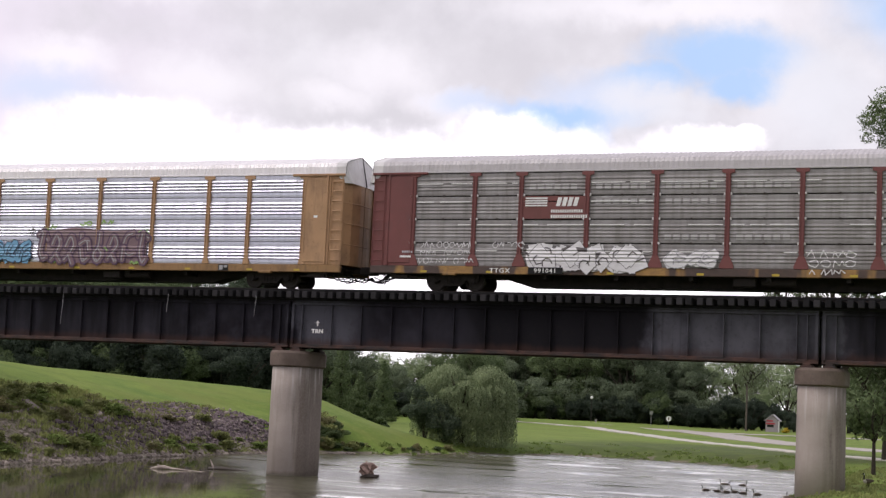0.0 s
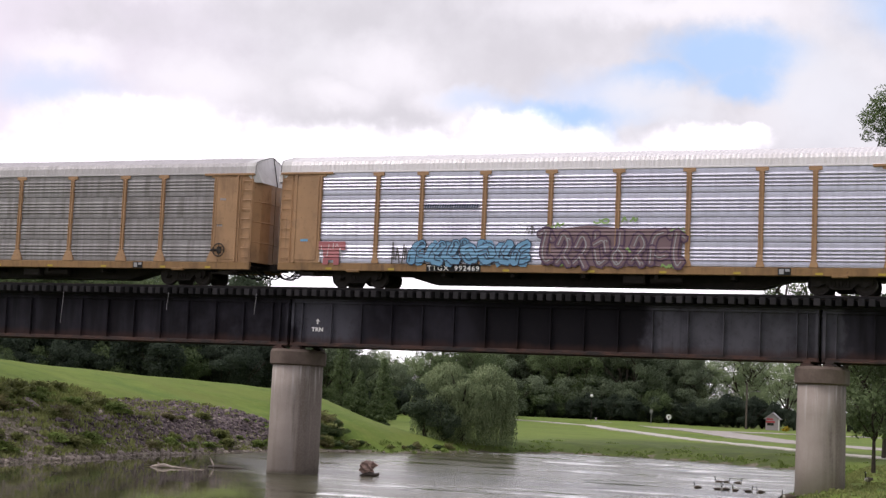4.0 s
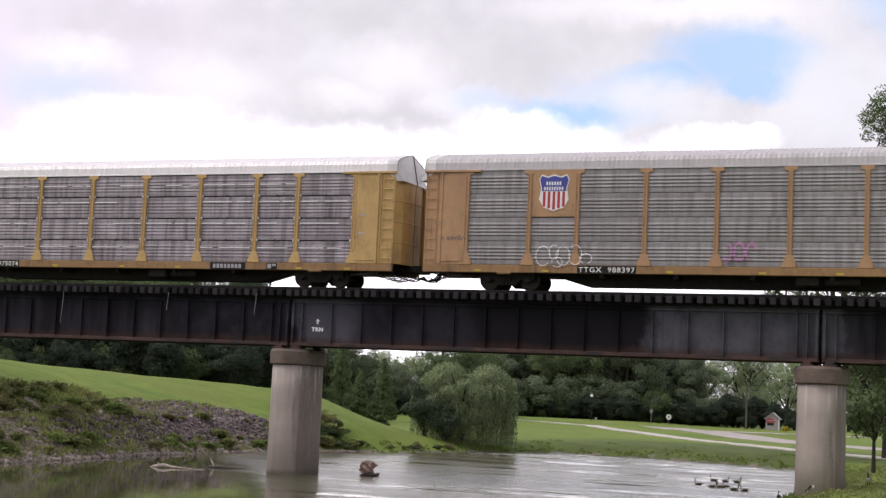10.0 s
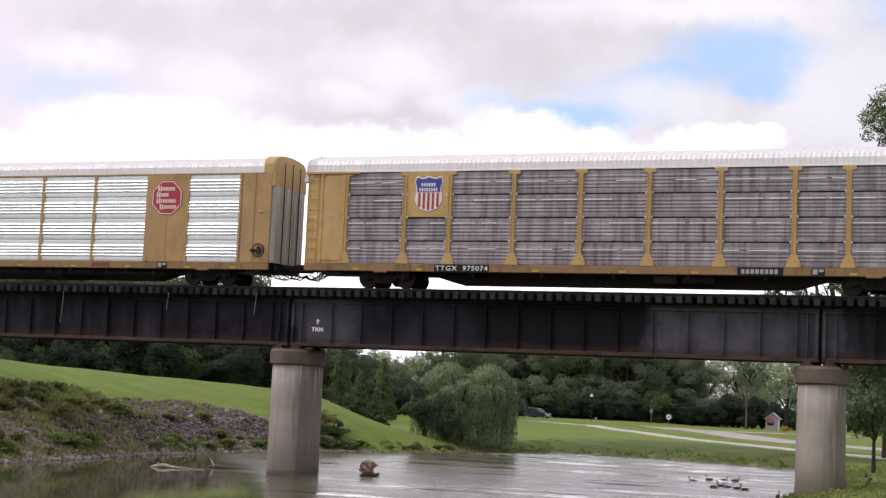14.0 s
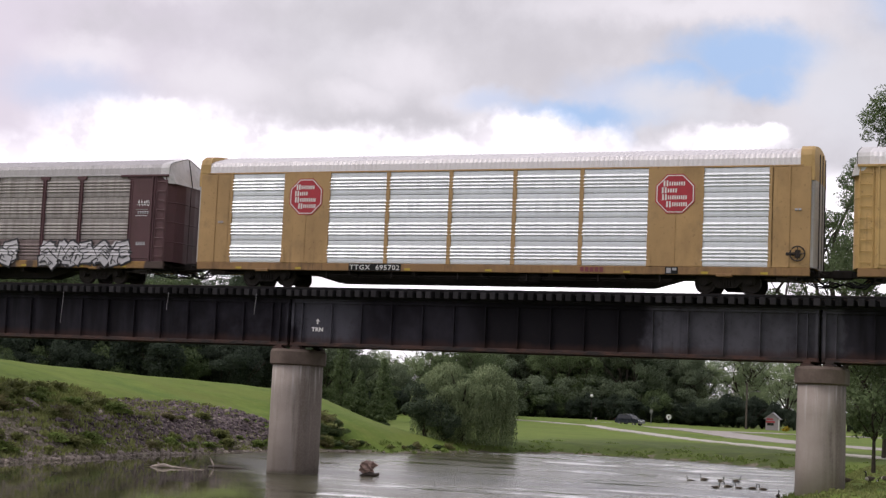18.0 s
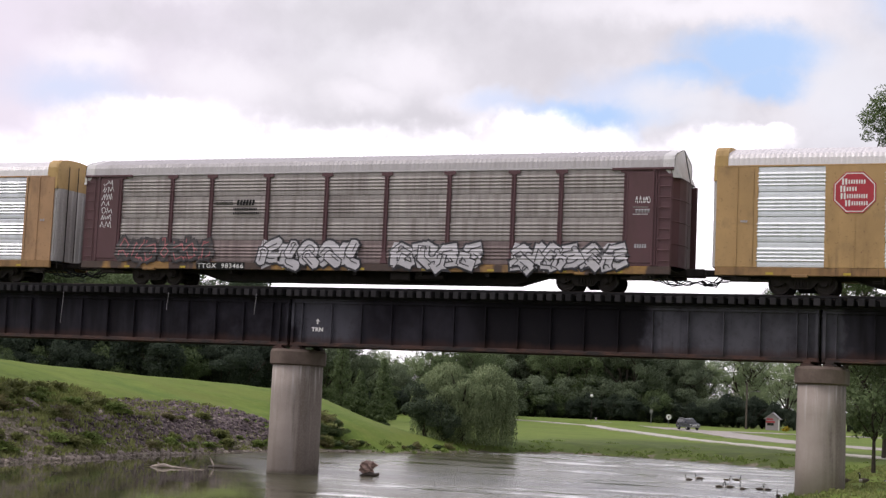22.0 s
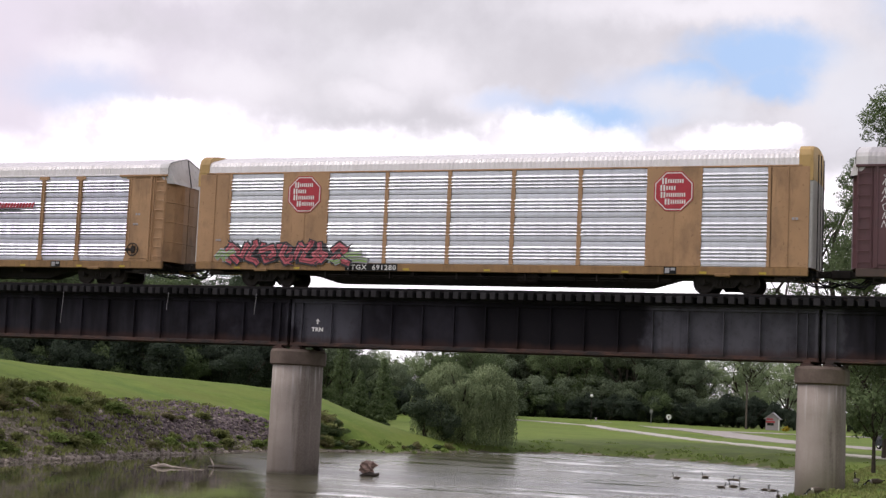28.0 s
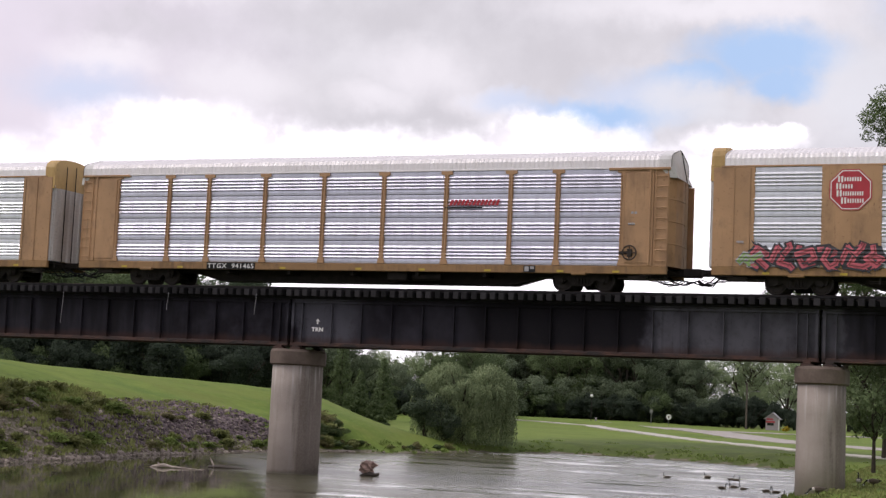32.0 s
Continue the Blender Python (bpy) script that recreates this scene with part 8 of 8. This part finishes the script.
def suv_pose(t):
    x, y = between(SUV_ROWS, t)
    a, b = between(SUV_ROWS, max(t - 0.25, 0)), between(SUV_ROWS, min(t + 0.25, 32))
    turn = math.atan2(b[1] - a[1], b[0] - a[0]) + math.pi
    return Matrix.Translation((x, y, ground_z(x, y) + 0.06)) @ Matrix.Rotation(turn, 4, "Z")


def motions():
    for key, car in CARS.items():
        walk(car, [(t, Matrix.Translation((CAR_AT[key] + train_at(t), TRACK_Y, 0))) for t in range(0, 33)])
    # the wheels turn while their car is on or near the bridge in view
    for w, at, offset in WHEELS:
        rows, angle, last, seen = [], 0.0, None, False
        for i in range(0, 321):
            t = i / 10
            x = offset + train_at(t)
            if last is not None and -66 < x < 12:
                angle += (x - last) / 0.43
            near = -66 < x < 12
            if i in (0, 320) or near or seen:
                rows.append((t, Matrix.Translation(at) @ Matrix.Rotation(angle, 4, "Y")))
            seen = near
            last = x
        walk(w, rows)
    walk(SUV, [(t / 2, suv_pose(t / 2)) for t in range(0, 65)])
    turns, angle, last = [(0.0, 0.0)], 0.0, None
    for i in range(0, 360):
        t = 16.4 + i / 30
        x, y = between(SUV_ROWS, t)
        if last is not None:
            angle -= math.hypot(x - last[0], y - last[1]) / 0.36
        last = (x, y)
        turns.append((t, angle))
    turns.append((32.0, angle))
    for w, at in SUV_WHEELS:
        walk(w, [(t, Matrix.Translation(at) @ Matrix.Rotation(r, 4, "Y")) for t, r in turns])
    for ob, rows, heading in zip(SWIMMERS, SWIM, SWIM_HEADING):
        keys = []
        for i in range(0, 33, 2):
            x, y = between(rows, i)
            keys.append((i, Matrix.Translation((x, y, WATER)) @ Matrix.Rotation(radians(heading + 14 * math.sin(i * 0.35 + heading)), 4, "Z")))
        walk(ob, keys)
    for ob, rows, heading in zip(GRAZERS, GRAZE, GRAZE_HEADING):
        keys = []
        for i in range(0, 33, 2):
            x, y = between(rows, i)
            keys.append((i, Matrix.Translation((x, y, ground_z(x, y))) @ Matrix.Rotation(radians(heading + 20 * math.sin(i * 0.3 + heading)), 4, "Z")))
        walk(ob, keys)
    walk(backdrop, [(0.0, Matrix.Translation(EYE)), (32.0, Matrix.Translation(EYE) @ Matrix.Rotation(radians(-1.55), 4, "Z"))])


motions()
